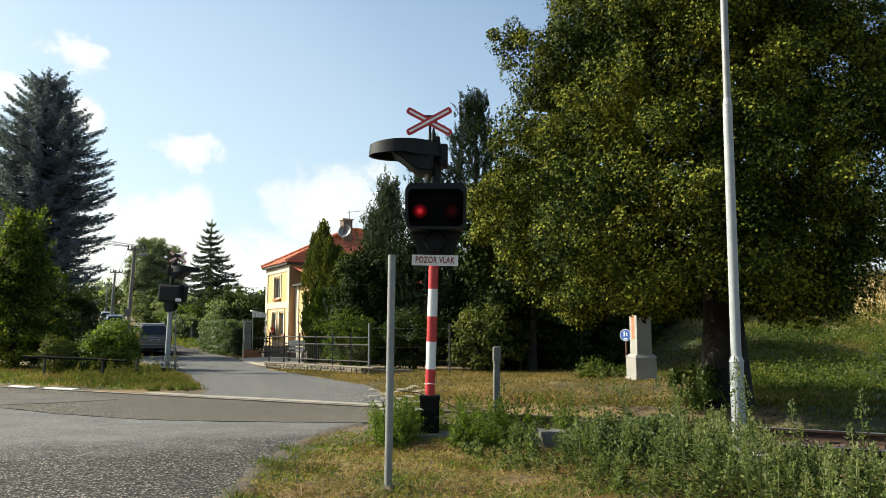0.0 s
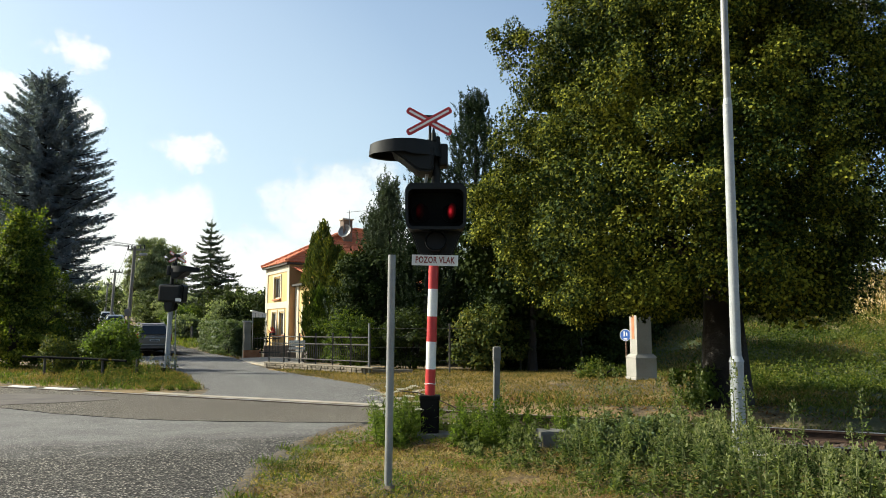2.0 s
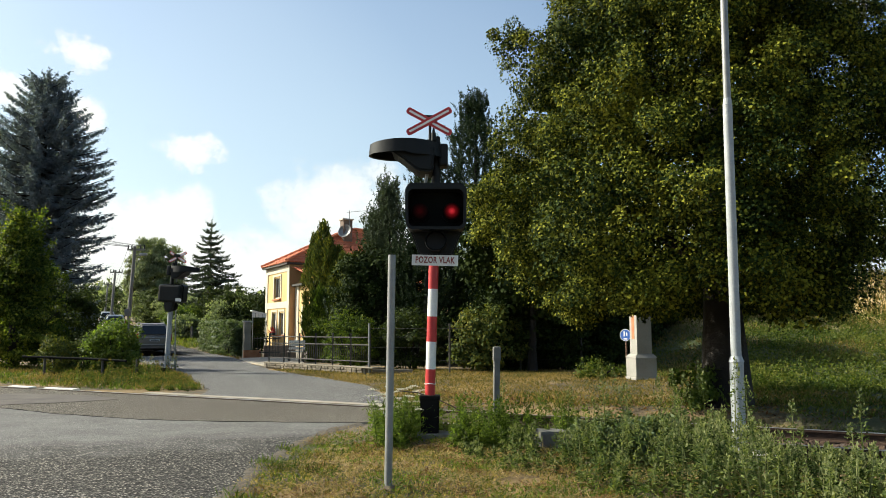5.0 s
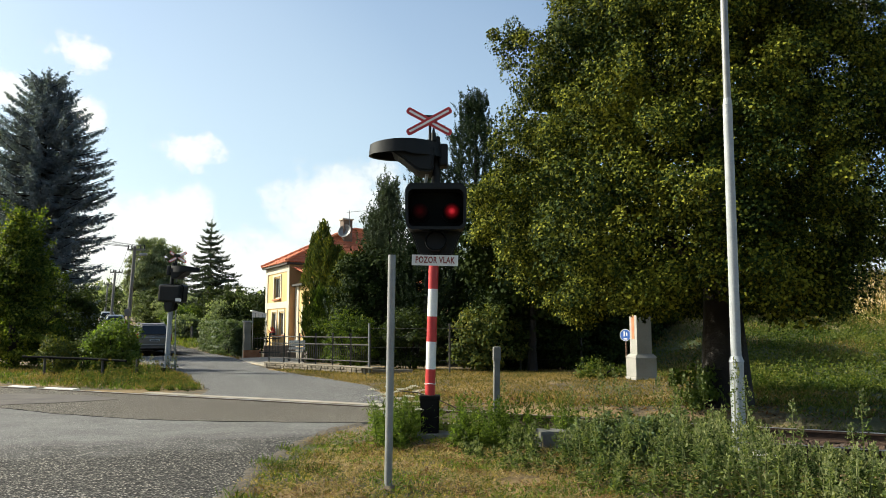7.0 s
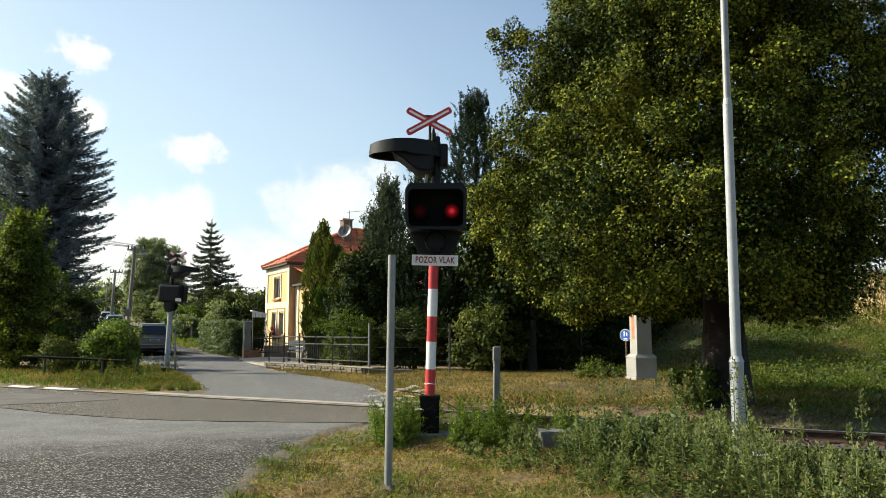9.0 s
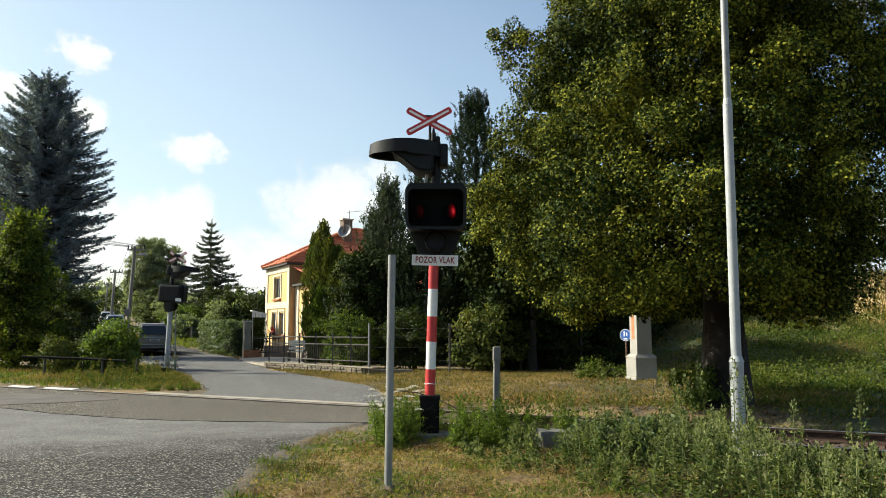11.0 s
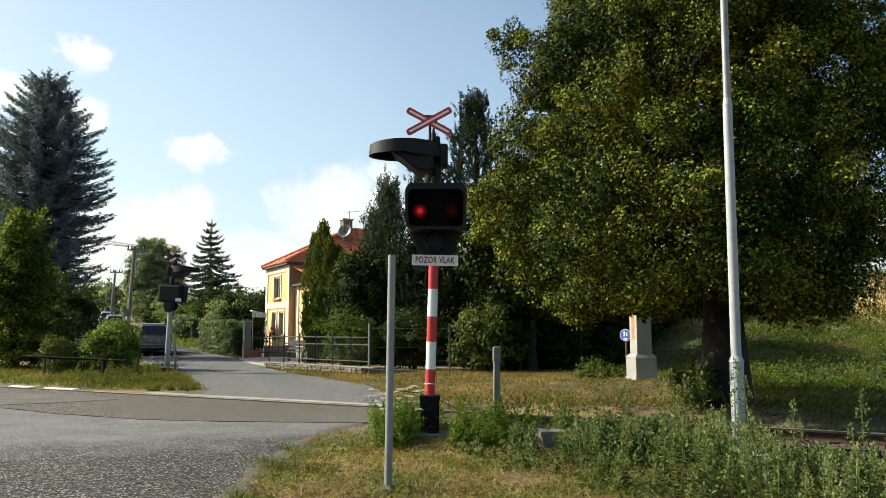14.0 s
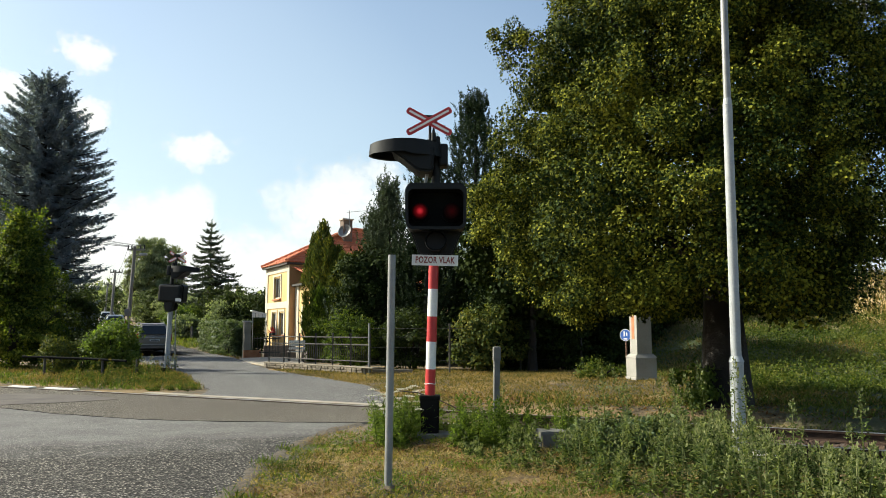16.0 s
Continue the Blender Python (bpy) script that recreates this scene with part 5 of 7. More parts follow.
def build_hedge():
    rng = np.random.default_rng(9)
    g = empty("hedge", pose(-10.0, 37.6, 0, 0, 0, 116), "trimmed leafy laurel hedge along the road", "hedge")
    n = 900
    u = rng.uniform(-1, 1, (n, 3))
    k = np.argmax(np.abs(u), axis=1)
    for i in range(n):
        u[i, k[i]] = np.sign(u[i, k[i]]) * (1 - 0.1 * rng.random())
    pts = u * np.array([4.5, 0.6, 0.82]) + np.array([3.9, 0, 0.85])
    pts = pts[pts[:, 2] > 0.1]
    sz = np.full((len(pts), 3), 0.15)
    leaf_mesh("leaves", *cloud_of_leaves(rng, pts, u[:len(pts)], sz, 42, (0.10, 0.6)), L_HEDGE, g)
    bm = bmesh.new()
    for i in range(11):
        tube(bm, [(-0.3 + i * 0.75, 0, -0.1), (-0.25 + i * 0.75, 0.1, 0.7), (-0.2 + i * 0.75, -0.1, 1.3)], [0.03, 0.02, 0.008], 6)
    part("woody_base", bm, M_BARK, g)


# ---- poles and wires ----
def build_poles():
    tops = []
    for k, (x, y, top) in enumerate(((-21.3, 52.0, 6.96), (-32.4, 75.0, 7.14), (-41.8, 95.0, 7.16))):
        z = h(x, y) - 0.1
        p = empty("utility_pole", pose(x, y, z), "weathered grey utility pole with a crossarm", "utility pole", "utility poles along the road")
        H = top - z
        smooth(part("pole", coned((0, 0, 0), (0.30, 0, H), 0.14, 0.10, 12), M_UTIL, p), 40)
        part("crossarm", boxed((-0.2, -0.05, H - 0.30), (1.0, 0.05, H - 0.18), 0.01), M_UTIL, p)
        for dx in (-0.15, 0.1, 0.7, 0.95):
            part("insulator", coned((dx, 0, H - 0.18), (dx, 0, H + 0.06), 0.05, 0.04, 8), M_BLACK, p)
        if k == 0:
            bm = bmesh.new()
            tube(bm, [(0.4, 0, H - 0.72), (0.6, -0.1, H - 0.66), (0.8, -0.15, H - 0.62)], 0.03, 6)
            arm = part("lamp_arm", bm, M_UTIL, p)
            bm = boxed((0.72, -0.28, H - 0.68), (1.22, -0.04, H - 0.50), 0.06)
            part("lamp_head", bm, M_ZINC, arm, "grey street lamp head")
            part("switch_box", boxed((-0.08, -0.36, 1.9), (0.32, -0.16, 2.4), 0.02), M_UTIL, p)
        tops.append((x, y, top))
    ends = [(-23.0, 22.0, 9.4)] + tops + [(-60, 140, 8.4)]
    for dx in (-0.15, 0.1, 0.7, 0.95):
        for (ax, ay, az), (bx, by, bz) in zip(ends, ends[1:]):
            bm = bmesh.new()
            tube(bm, [(ax + (bx - ax) * t + dx, ay + (by - ay) * t, az + (bz - az) * t - 1.1 * 4 * t * (1 - t)) for t in np.linspace(0, 1, 9)], 0.011, 4)
            tagged(part("overhead_wire", bm, M_WIRE), "thin dark overhead wire sagging between poles", "wire", "overhead wires")
    bm = bmesh.new()
    tube(bm, [(-31.5 + 10.3 * t, 46 + 6 * t, 8.2 - 1.3 * t - 0.8 * t * (1 - t)) for t in np.linspace(0, 1, 8)], 0.02, 4)
    tagged(part("service_wire", bm, M_WIRE), "thin service wire to a pole", "wires")


# ---- house and garden ----
def roof_tiles(parent, a, b, c, d, rows, name="roof_tiles"):
    """Overlapping courses of clay tiles on the slope with eave a-b and ridge d-c."""
    a, b, c, d = (Vector(p) for p in (a, b, c, d))
    n = (b - a).cross(d - a).normalized()
    if n.z < 0:
        n = -n
    for i in range(rows):
        t0, t1 = i / rows, (i + 1.12) / rows
        t1 = min(t1, 1.0)
        p = [a.lerp(d, t0), b.lerp(c, t0), b.lerp(c, t1), a.lerp(d, t1)]
        bm = bmesh.new()
        m = max(2, int((p[1] - p[0]).length / 0.24))
        lo, hi = [], []
        for k in range(m * 2 + 1):
            s = k / (m * 2)
            wave = 0.03 * (k % 2)
            lo.append(bm.verts.new(p[0].lerp(p[1], s) + n * (0.055 + wave)))
            hi.append(bm.verts.new(p[3].lerp(p[2], s) + n * (0.015 + wave)))
        under = [bm.verts.new(v.co - n * 0.04) for v in lo]
        for k in range(m * 2):
            bm.faces.new((lo[k], lo[k + 1], hi[k + 1], hi[k]))
            bm.faces.new((under[k], under[k + 1], lo[k + 1], lo[k]))
        part("tile_course", bm, M_TILE, parent)


def house_window(parent, m, w, hh, flowers=False):
    bm = bmesh.new()
    for lo, hi in (((-w / 2, -0.03, 0), (-w / 2 + 0.07, 0.05, hh)), ((w / 2 - 0.07, -0.03, 0), (w / 2, 0.05, hh)), ((-w / 2 + 0.07, -0.03, 0), (w / 2 - 0.07, 0.05, 0.07)), ((-w / 2 + 0.07, -0.03, hh - 0.07), (w / 2 - 0.07, 0.05, hh)), ((-0.03, -0.03, 0.07), (0.03, 0.05, hh - 0.07))):
        box(bm, lo, hi)
    f = part("window", bm, M_FRAME, parent, "narrow sash window")
    f.matrix_local = m
    for sx in (-1, 1):
        part("pane", boxed((min(sx * 0.035, sx * (w / 2 - 0.075)), 0.0, 0.075), (max(sx * 0.035, sx * (w / 2 - 0.075)), 0.012, hh - 0.075)), M_GLASS, f)
    part("sill", boxed((-w / 2 - 0.15, -0.26, -0.14), (w / 2 + 0.15, 0.02, -0.03), 0.015), M_OCHRE, f)
    bm = bmesh.new()
    for sx in (-1, 1):
        box(bm, (sx * (w / 2 + 0.10) - 0.08, -0.165, -0.02), (sx * (w / 2 + 0.10) + 0.08, -0.10, hh + 0.08))
    box(bm, (-w / 2 - 0.18, -0.17, hh + 0.08), (w / 2 + 0.18, -0.10, hh + 0.2))
    part("surround", bm, M_CREAM, f)
    if flowers:
        part("flower_box", boxed((-w / 2, -0.3, -0.03), (w / 2, -0.12, 0.13), 0.02), M_FENCE, f)
        rng = np.random.default_rng(4)
        n = 90
        p = np.stack([rng.uniform(-w / 2, w / 2, n), rng.uniform(-0.36, -0.1, n), rng.uniform(0.08, 0.42, n)], 1)
        leaf_mesh("blooms", p, unit(rng, n), unit(rng, n), 0.10, 0.09, M_REDFLOWER, f)
    return f


def build_house():
    # local axes: x runs right and back, y left and back, from the corner that faces the road
    ang = math.degrees(math.atan2(0.475, 0.88))
    H = empty("house", pose(-9.60, 48.0, -0.78, 0, 0, ang), "two-storey yellow rendered house with a red tiled hip roof", "house")
    E = 6.15
    # main block with its window openings cut by building the wall in piers
    part("wall", boxed((0.0, 0.0, 1.0), (9.8, 0.35, E)), M_YELLOW_SHADED, H, "yellow render with its shaded peach tone put into the colour")
    openings = [(1.9, 3.35, 4.10, 5.45), (1.05, 2.0, 1.75, 3.15), (2.75, 3.7, 1.75, 3.15)]
    ys = [(0.35, 1.05, 1.0, E), (1.05, 3.7, 1.0, 1.75), (2.0, 2.75, 1.75, 3.15), (1.05, 3.7, 3.15, 4.10), (1.05, 1.9, 4.10, 5.45), (3.35, 3.7, 4.10, 5.45), (1.05, 3.7, 5.45, E), (3.7, 4.9, 1.0, E)]
    for y0, y1, z0, z1 in ys:
        part("wall", boxed((0.0, y0, z0), (0.35, y1, z1)), M_YELLOW, H)
    part("wall", boxed((0.0, 4.9, 1.0), (9.8, 5.25, E)), M_YELLOW, H)
    part("wall", boxed((9.45, 0.35, 1.0), (9.8, 4.9, E)), M_YELLOW, H)
    part("floor_slab", boxed((0.35, 0.35, 0.9), (9.45, 4.9, 1.0)), M_CREAM, H)
    for y0, y1, z0, z1 in openings:
        house_window(H, Matrix.Translation((0.12, (y0 + y1) / 2, z0)) @ pose(0, 0, 0, 0, 0, -90), y1 - y0, z1 - z0, z0 < 3 and y0 > 2)
    # bands and corner strips
    for lo, hi in (((-0.05, -0.04, 3.45), (-0.003, 5.29, 3.85)), ((-0.05, -0.04, 5.75), (-0.003, 5.29, E)), ((-0.053, -0.05, 1.0), (-0.004, 0.4, 5.75)), ((-0.053, 4.85, 1.0), (-0.004, 5.3, 5.75))):
        part("plaster_band", boxed(lo, hi), M_CREAM, H, "cream plaster band")
    # annex in front with its own lower eave
    part("wall", boxed((0.40, -4.5, 1.0), (0.75, -2.55, 4.75)), M_YELLOW, H)
    for lo, hi in (((0.40, -1.55, 1.0), (0.75, -0.0, 4.75)), ((0.40, -2.55, 1.0), (0.75, -1.55, 1.8)), ((0.40, -2.55, 3.3), (0.75, -1.55, 4.75))):
        part("wall", boxed(lo, hi), M_YELLOW, H)
    part("wall", boxed((0.75, -4.5, 1.0), (9.0, -4.15, 4.75)), M_YELLOW_SHADED, H)
    house_window(H, Matrix.Translation((0.52, -2.05, 1.8)) @ pose(0, 0, 0, 0, 0, -90), 1.0, 1.5)
    part("corner_strip", boxed((0.35, -0.75, 1.0), (0.397, -0.06, 4.75)), M_CREAM, H)
    part("eave_board", boxed((0.10, -4.8, 4.75), (9.3, -0.05, 4.87)), M_FENCE, H)
    # plinth of field stones
    pl = part("plinth", boxed((-0.06, -0.06, -0.2), (9.86, 5.31, 1.0)), M_MORTAR, H, "rough stone plinth")
    part("plinth", boxed((0.34, -4.56, -0.2), (9.06, -0.06, 1.0)), M_MORTAR, H)
    rng = np.random.default_rng(3)
    for z in np.arange(-0.1, 0.95, 0.22):
        y = -0.05
        while y < 5.1:
            w = 0.3 + 0.3 * rng.random()
            part("stone", boxed((-0.12 - 0.03 * rng.random(), y + 0.015, z + 0.012), (-0.05, y + w - 0.015, z + 0.205), 0.02), M_STONE, pl)
            y += w
    # roof
    part("eave_board", boxed((-0.28, -0.28, E), (10.06, 5.53, E + 0.12)), M_FENCE, H)
    R = E + 2.75
    z = E + 0.12
    roof = part("roof", boxed((0.3, 0.3, E + 0.121), (9.4, 4.95, E + 0.2)), M_WOOD, H)
    A, B, C, D = (-0.32, -0.32, z), (10.1, -0.32, z), (10.1, 5.57, z), (-0.32, 5.57, z)
    P, Q = (4.9, 2.6, R), (5.9, 2.6, R)
    bm = bmesh.new()
    vs = [bm.verts.new(p) for p in (A, B, C, D, P, Q)]
    for f in ((0, 1, 5, 4), (1, 2, 5), (2, 3, 4, 5), (3, 0, 4), (0, 3, 2, 1)):
        bm.faces.new([vs[i] for i in f])
    bmesh.ops.recalc_face_normals(bm, faces=bm.faces[:])
    part("roof_shell", bm, M_TILE, roof)
    roof_tiles(roof, A, B, Q, P, 13)
    roof_tiles(roof, D, A, P, P, 13)
    roof_tiles(roof, C, D, P, Q, 13)
    for a, b in ((A, P), (B, Q), (P, Q), (D, P)):
        a, b = Vector(a), Vector(b)
        bm = bmesh.new()
        n = int((b - a).length / 0.35)
        for i in range(n):
            cone(bm, a.lerp(b, i / n) + Vector((0, 0, 0.09)), a.lerp(b, (i + 1.1) / n) + Vector((0, 0, 0.09)), 0.13, 0.10, 8)
        part("ridge_tiles", bm, M_TILE, roof)
    roof_tiles(roof, (0.05, -4.9, 4.87), (9.4, -4.9, 4.87), (9.4, -0.02, 6.0), (0.05, -0.02, 6.0), 10)
    ch = part("chimney", boxed((4.1, 1.5, R - 1.4), (4.75, 2.15, R + 0.55), 0.02), M_BRICK, H, "brick chimney")
    part("cap", boxed((4.03, 1.43, R + 0.55), (4.82, 2.22, R + 0.65), 0.02), M_CONCRETE, ch)
    # dish and aerial beside the chimney
    bm = bmesh.new()
    r = bmesh.ops.create_uvsphere(bm, u_segments=20, v_segments=10, radius=0.6)
    bmesh.ops.delete(bm, geom=[v for v in bm.verts if v.co.z > -0.3], context="VERTS")
    bmesh.ops.solidify(bm, geom=bm.faces[:], thickness=0.02)
    d = part("satellite_dish", bm, M_ZINC, H, "pale grey dish")
    d.matrix_local = Matrix.Translation((3.85, 1.1, R - 0.1)) @ pose(0, 0, 0, 70, 0, -50)
    bm = coned((4.5, 1.45, R - 0.5), (4.5, 1.45, R + 1.2), 0.02, 0.02, 6)
    cone(bm, (4.3, 1.45, R + 1.05), (5.9, 1.35, R + 1.3), 0.012, 0.012, 5)
    for i in range(5):
        cone(bm, (4.6 + i * 0.28, 1.15, R + 1.12 + i * 0.04), (4.6 + i * 0.28, 1.75, R + 1.12 + i * 0.04), 0.008, 0.008, 4)
    part("aerial", bm, M_ZINC, H)


def build_garden():
    # low stone wall with a fence on it
    W = empty("garden_wall", pose(0, 0, 0), "low wall of rough stones with a concrete coping", "wall", kind="structure")
    a, b = Vector((-5.95, 26.4, 0)), Vector((-2.2, 22.6, 0))
    e = (b - a).normalized()
    n = Vector((-e.y, e.x, 0))
    L = (b - a).length

    def slab(s0, s1, q0, q1, z0, z1, bev=0.0):
        bm = bmesh.new()
        prism(bm, [tuple((a + e * s + n * q)[:2]) for s, q in ((s0, q0), (s1, q0), (s1, q1), (s0, q1))], z0, z1, axis=2)
        if bev:
            bmesh.ops.bevel(bm, geom=bm.edges[:], offset=bev, segments=1, affect="EDGES")
        return bm
    part("core", slab(0, L, -0.10, 0.14, -0.1, 0.15), M_MORTAR, W)
    part("coping", slab(-0.05, L + 0.4, -0.16, 0.2, 0.15, 0.19, 0.01), M_STONE, W)
    rng = np.random.default_rng(12)
    for k in range(2):
        s = 0.0
        while s < L - 0.1:
            w = min(0.14 + 0.14 * rng.random(), L - s)
            part("stone", slab(s + 0.012, s + w - 0.012, -0.15 - 0.025 * rng.random(), -0.10, 0.005 + 0.074 * k, 0.073 + 0.074 * k, 0.012), M_STONE, W)
            s += w
    F = empty("garden_fence", pose(0, 0, 0), "dark rusty steel garden fence with rails and bars", "fence")
    posts = np.linspace(0.05, L + 0.1, 7)
    for s in posts:
        p = a + e * s
        part("post", boxed((p.x - 0.022, p.y - 0.022, 0.19), (p.x + 0.022, p.y + 0.022, 1.16), 0.005), M_FENCE, F)
    for z in (0.34, 0.82, 1.04):
        p, q = a, a + e * (L + 0.15)
        part("rail", coned((p.x, p.y, z), (q.x, q.y, z), 0.018, 0.018, 6), M_FENCE, F)
    for s in np.arange(0.1, L, 0.11):
        p = a + e * float(s)
        part("bar", coned((p.x, p.y, 0.34), (p.x, p.y, 0.86), 0.006, 0.006, 5), M_FENCE, F)
    # wire fence going on to the right
    G = empty("wire_fence", pose(0, 0, 0), "thin wire fence on grey steel posts", "fence")
    for x, y in ((-2.15, 22.5), (0.2, 23.2), (2.4, 24.0), (4.4, 24.6)):
        part("post", coned((x, y, h(x, y) - 0.1), (x, y, h(x, y) + 1.45), 0.03, 0.03, 10), M_FENCE if x > 0 else M_ZINC, G)
    for z in (0.35, 0.75, 1.05, 1.3):
        bm = bmesh.new()
        tube(bm, [(-2.15, 22.5, z), (0.2, 23.2, z), (2.4, 24.0, z), (4.4, 24.6, z)], 0.005, 5)
        part("wire", bm, M_FENCE, G)
    part("lower_slab", boxed((-2.1, 23.0, -0.05), (-0.9, 23.15, 0.10), 0.01), M_STONE, G)
    # gate pillars, gate, steps and awning
    for x, y, hh in ((-9.22, 36.3, 1.62), (-7.2, 33.0, 1.2)):
        if hh > 1.5:
            P = empty("gate_pillar", pose(x, y, 0, 0, 0, 28), "brown stone gate pillar on an ochre foot", "pillar")
            part("shaft", boxed((-0.16, -0.16, -0.1), (0.16, 0.16, hh), 0.02), M_BEAM, P)
            part("cap", boxed((-0.20, -0.20, hh), (0.20, 0.20, hh + 0.08), 0.02), M_CONCRETE, P)
            part("foot", boxed((-0.20, -0.34, -0.1), (0.6, -0.165, 0.33), 0.01), M_OCHRE, P, "ochre rendered foot")
    g = empty("garden_gate", pose(-8.95, 36.2, 0.0, 0, 0, 10), "dark iron garden gate beside a pillar", "gate")
    for i in range(9):
        part("bar", coned((0.1 + i * 0.14, 0, 0.12), (0.1 + i * 0.14, 0, 0.95 + 0.05 * (i % 2)), 0.012, 0.012, 6), M_FENCE, g)
    for z in (0.2, 0.85):
        part("rail", boxed((0.05, -0.02, z), (1.3, 0.02, z + 0.05)), M_FENCE, g)
    t = empty("garden_steps", pose(-8.6, 37.2, 0, 0, 0, 15), "dark brick steps beside the gate", "steps")
    for i in range(3):
        part("step", boxed((0.0, i * 0.3, -0.1), (1.5, i * 0.3 + 0.32, 0.17 * (i + 1)), 0.01), M_BRICK, t)
    aw = empty("awning", pose(-11.35, 45.5, -0.62, 0, 0, 20), "white striped awning on thin poles beside the house", "awning")
    bm = bmesh.new()
    prism(bm, [(0, 3.05), (0.85, 2.85), (0.85, 2.80), (0, 3.0)], -0.6, 0.6)
    part("canopy", bm, M_CLOTH, aw)
    for i in range(4):
        part("valance", boxed((0.0 + i * 0.2, -0.62, 2.62), (0.18 + i * 0.2, -0.605, 2.95 - 0.037 * i)), M_CLOTH, aw)
    for x in (0.05, 0.8):
        part("pole", coned((x, -0.6, 0), (x, -0.6, 2.9), 0.025, 0.025, 8), M_ZINC, aw)
    bn = empty("garden_bench", pose(-6.0, 31.6, -0.02, 0, 0, 200), "small white slatted garden bench behind the fence", "bench")
    for i in range(3):
        part("slat", boxed((-0.32, -0.2 + i * 0.13, 0.40), (0.32, -0.1 + i * 0.13, 0.43), 0.005), M_WHITE, bn)
        part("back_slat", boxed((-0.32, 0.22, 0.50 + i * 0.13), (0.32, 0.25, 0.60 + i * 0.13), 0.005), M_WHITE, bn)
    for x in (-0.28, 0.28):
        for y in (-0.17, 0.2):
            part("leg", boxed((x - 0.025, y - 0.025, -0.05), (x + 0.025, y + 0.025, 0.40 if y < 0 else 0.88)), M_FENCE, bn)
    # picket fence past the hedge
    for i in range(9):
        p = part("picket", boxed((-0.07, -0.02, -0.05), (0.07, 0.02, 1.0), 0.01), M_UTIL)
        p.matrix_world = pose(-18.2 - i * 0.10, 56.0 + i * 0.24, h(-18.2 - i * 0.10, 56.0 + i * 0.24), 0, 0, 100)
        tagged(p, "weathered grey wooden fence picket", "fence picket", "roadside pickets")


# ---- cars ----
def car(m, paint, label):
    c = empty("car", m, label, "car", "parked cars")
    # x across, y forward; the rear is at y = 0
    prof = [(0.05, 0.32), (0.0, 0.55), (0.03, 0.95), (0.12, 1.02), (3.15, 1.0), (4.05, 0.85), (4.2, 0.6), (4.18, 0.3), (3.7, 0.22), (0.4, 0.22)]
    bm = bmesh.new()
    prism(bm, prof, -0.86, 0.86, axis=0)
    bmesh.ops.bevel(bm, geom=bm.edges[:], offset=0.07, segments=3, affect="EDGES")
    smooth(part("body", bm, paint, c), 35)
    top = [(0.10, 1.0), (0.42, 1.58), (0.6, 1.64), (2.0, 1.64), (2.3, 1.58), (3.15, 1.0)]
    bm = bmesh.new()
    prism(bm, top, -0.80, 0.80, axis=0)
    for v in bm.verts:
        if v.co.z > 1.3:
            v.co.x *= 0.82
    bmesh.ops.bevel(bm, geom=bm.edges[:], offset=0.06, segments=3, affect="EDGES")
    cab = smooth(part("cabin", bm, paint, c), 35)
    bm = bmesh.new()
    q = [(-0.66, 1.08), (0.66, 1.08), (0.56, 1.50), (-0.56, 1.50)]
    v1 = [bm.verts.new((x, 0.145 + (z - 1.08) * 0.55 - 0.035, z)) for x, z in q]
    v2 = [bm.verts.new((x, 0.145 + (z - 1.08) * 0.55 + 0.05, z)) for x, z in q]
    bm.faces.new(v1)
    bm.faces.new(v2[::-1])
    for i in range(4):
        bm.faces.new((v1[i], v2[i], v2[(i + 1) % 4], v1[(i + 1) % 4]))
    bmesh.ops.recalc_face_normals(bm, faces=bm.faces[:])
    part("rear_window", bm, M_GLASS, cab)
    for s in (-1, 1):
        for y0, y1 in ((0.55, 1.05), (1.12, 1.95), (2.0, 2.55)):
            bm = bmesh.new()
            z0, z1 = 1.06, 1.52

            def sx(z):
                return s * (0.80 - (z - 1.0) * 0.24 + 0.012)
            y2 = min(y1, 2.35)
            ring_ = [(sx(z0), y0, z0), (sx(z0), y1, z0), (sx(z1), y2 if y1 > 2.4 else y1, z1), (sx(z1), y0 + (0.12 if y0 < 0.6 else 0), z1)]
            a = [bm.verts.new(p) for p in ring_]
            b = [bm.verts.new((p[0] - s * 0.05, p[1], p[2])) for p in ring_]
            bm.faces.new(a)
            bm.faces.new(b[::-1])
            for i in range(4):
                bm.faces.new((a[i], b[i], b[(i + 1) % 4], a[(i + 1) % 4]))
            bmesh.ops.recalc_face_normals(bm, faces=bm.faces[:])
            part("side_window", bm, M_GLASS, cab)
        part("tail_light", boxed((s * 0.84 - 0.06, -0.012, 0.72), (s * 0.84 + 0.035, 0.12, 1.1), 0.02), M_TAIL, c, "red tail light")
        part("mirror", boxed((s * 0.95 - 0.09, 2.5, 0.98), (s * 0.95 + 0.09, 2.6, 1.1), 0.03), paint, c)
        for y in (0.72, 3.35):
            bm = coned((s * 0.64, y, 0.30), (s * 0.875, y, 0.30), 0.31, 0.31, 24)
            w = smooth(part("wheel", bm, M_TYRE, c), 40)
            part("rim", coned((s * 0.86, y, 0.30), (s * 0.885, y, 0.30), 0.20, 0.18, 16), M_CHROME, w)
    part("bumper", boxed((-0.84, -0.07, 0.32), (0.84, 0.08, 0.56), 0.04), paint, c)
    part("bumper_trim", boxed((-0.80, -0.085, 0.44), (0.80, -0.072, 0.48)), M_BLACK, c)
    part("trim_bar", boxed((-0.32, -0.02, 0.86), (0.32, 0.0, 0.90), 0.005), M_CHROME, c)
    pl = part("number_plate", boxed((-0.26, -0.022, 0.70), (0.26, -0.006, 0.81), 0.004), M_PLATE, c)
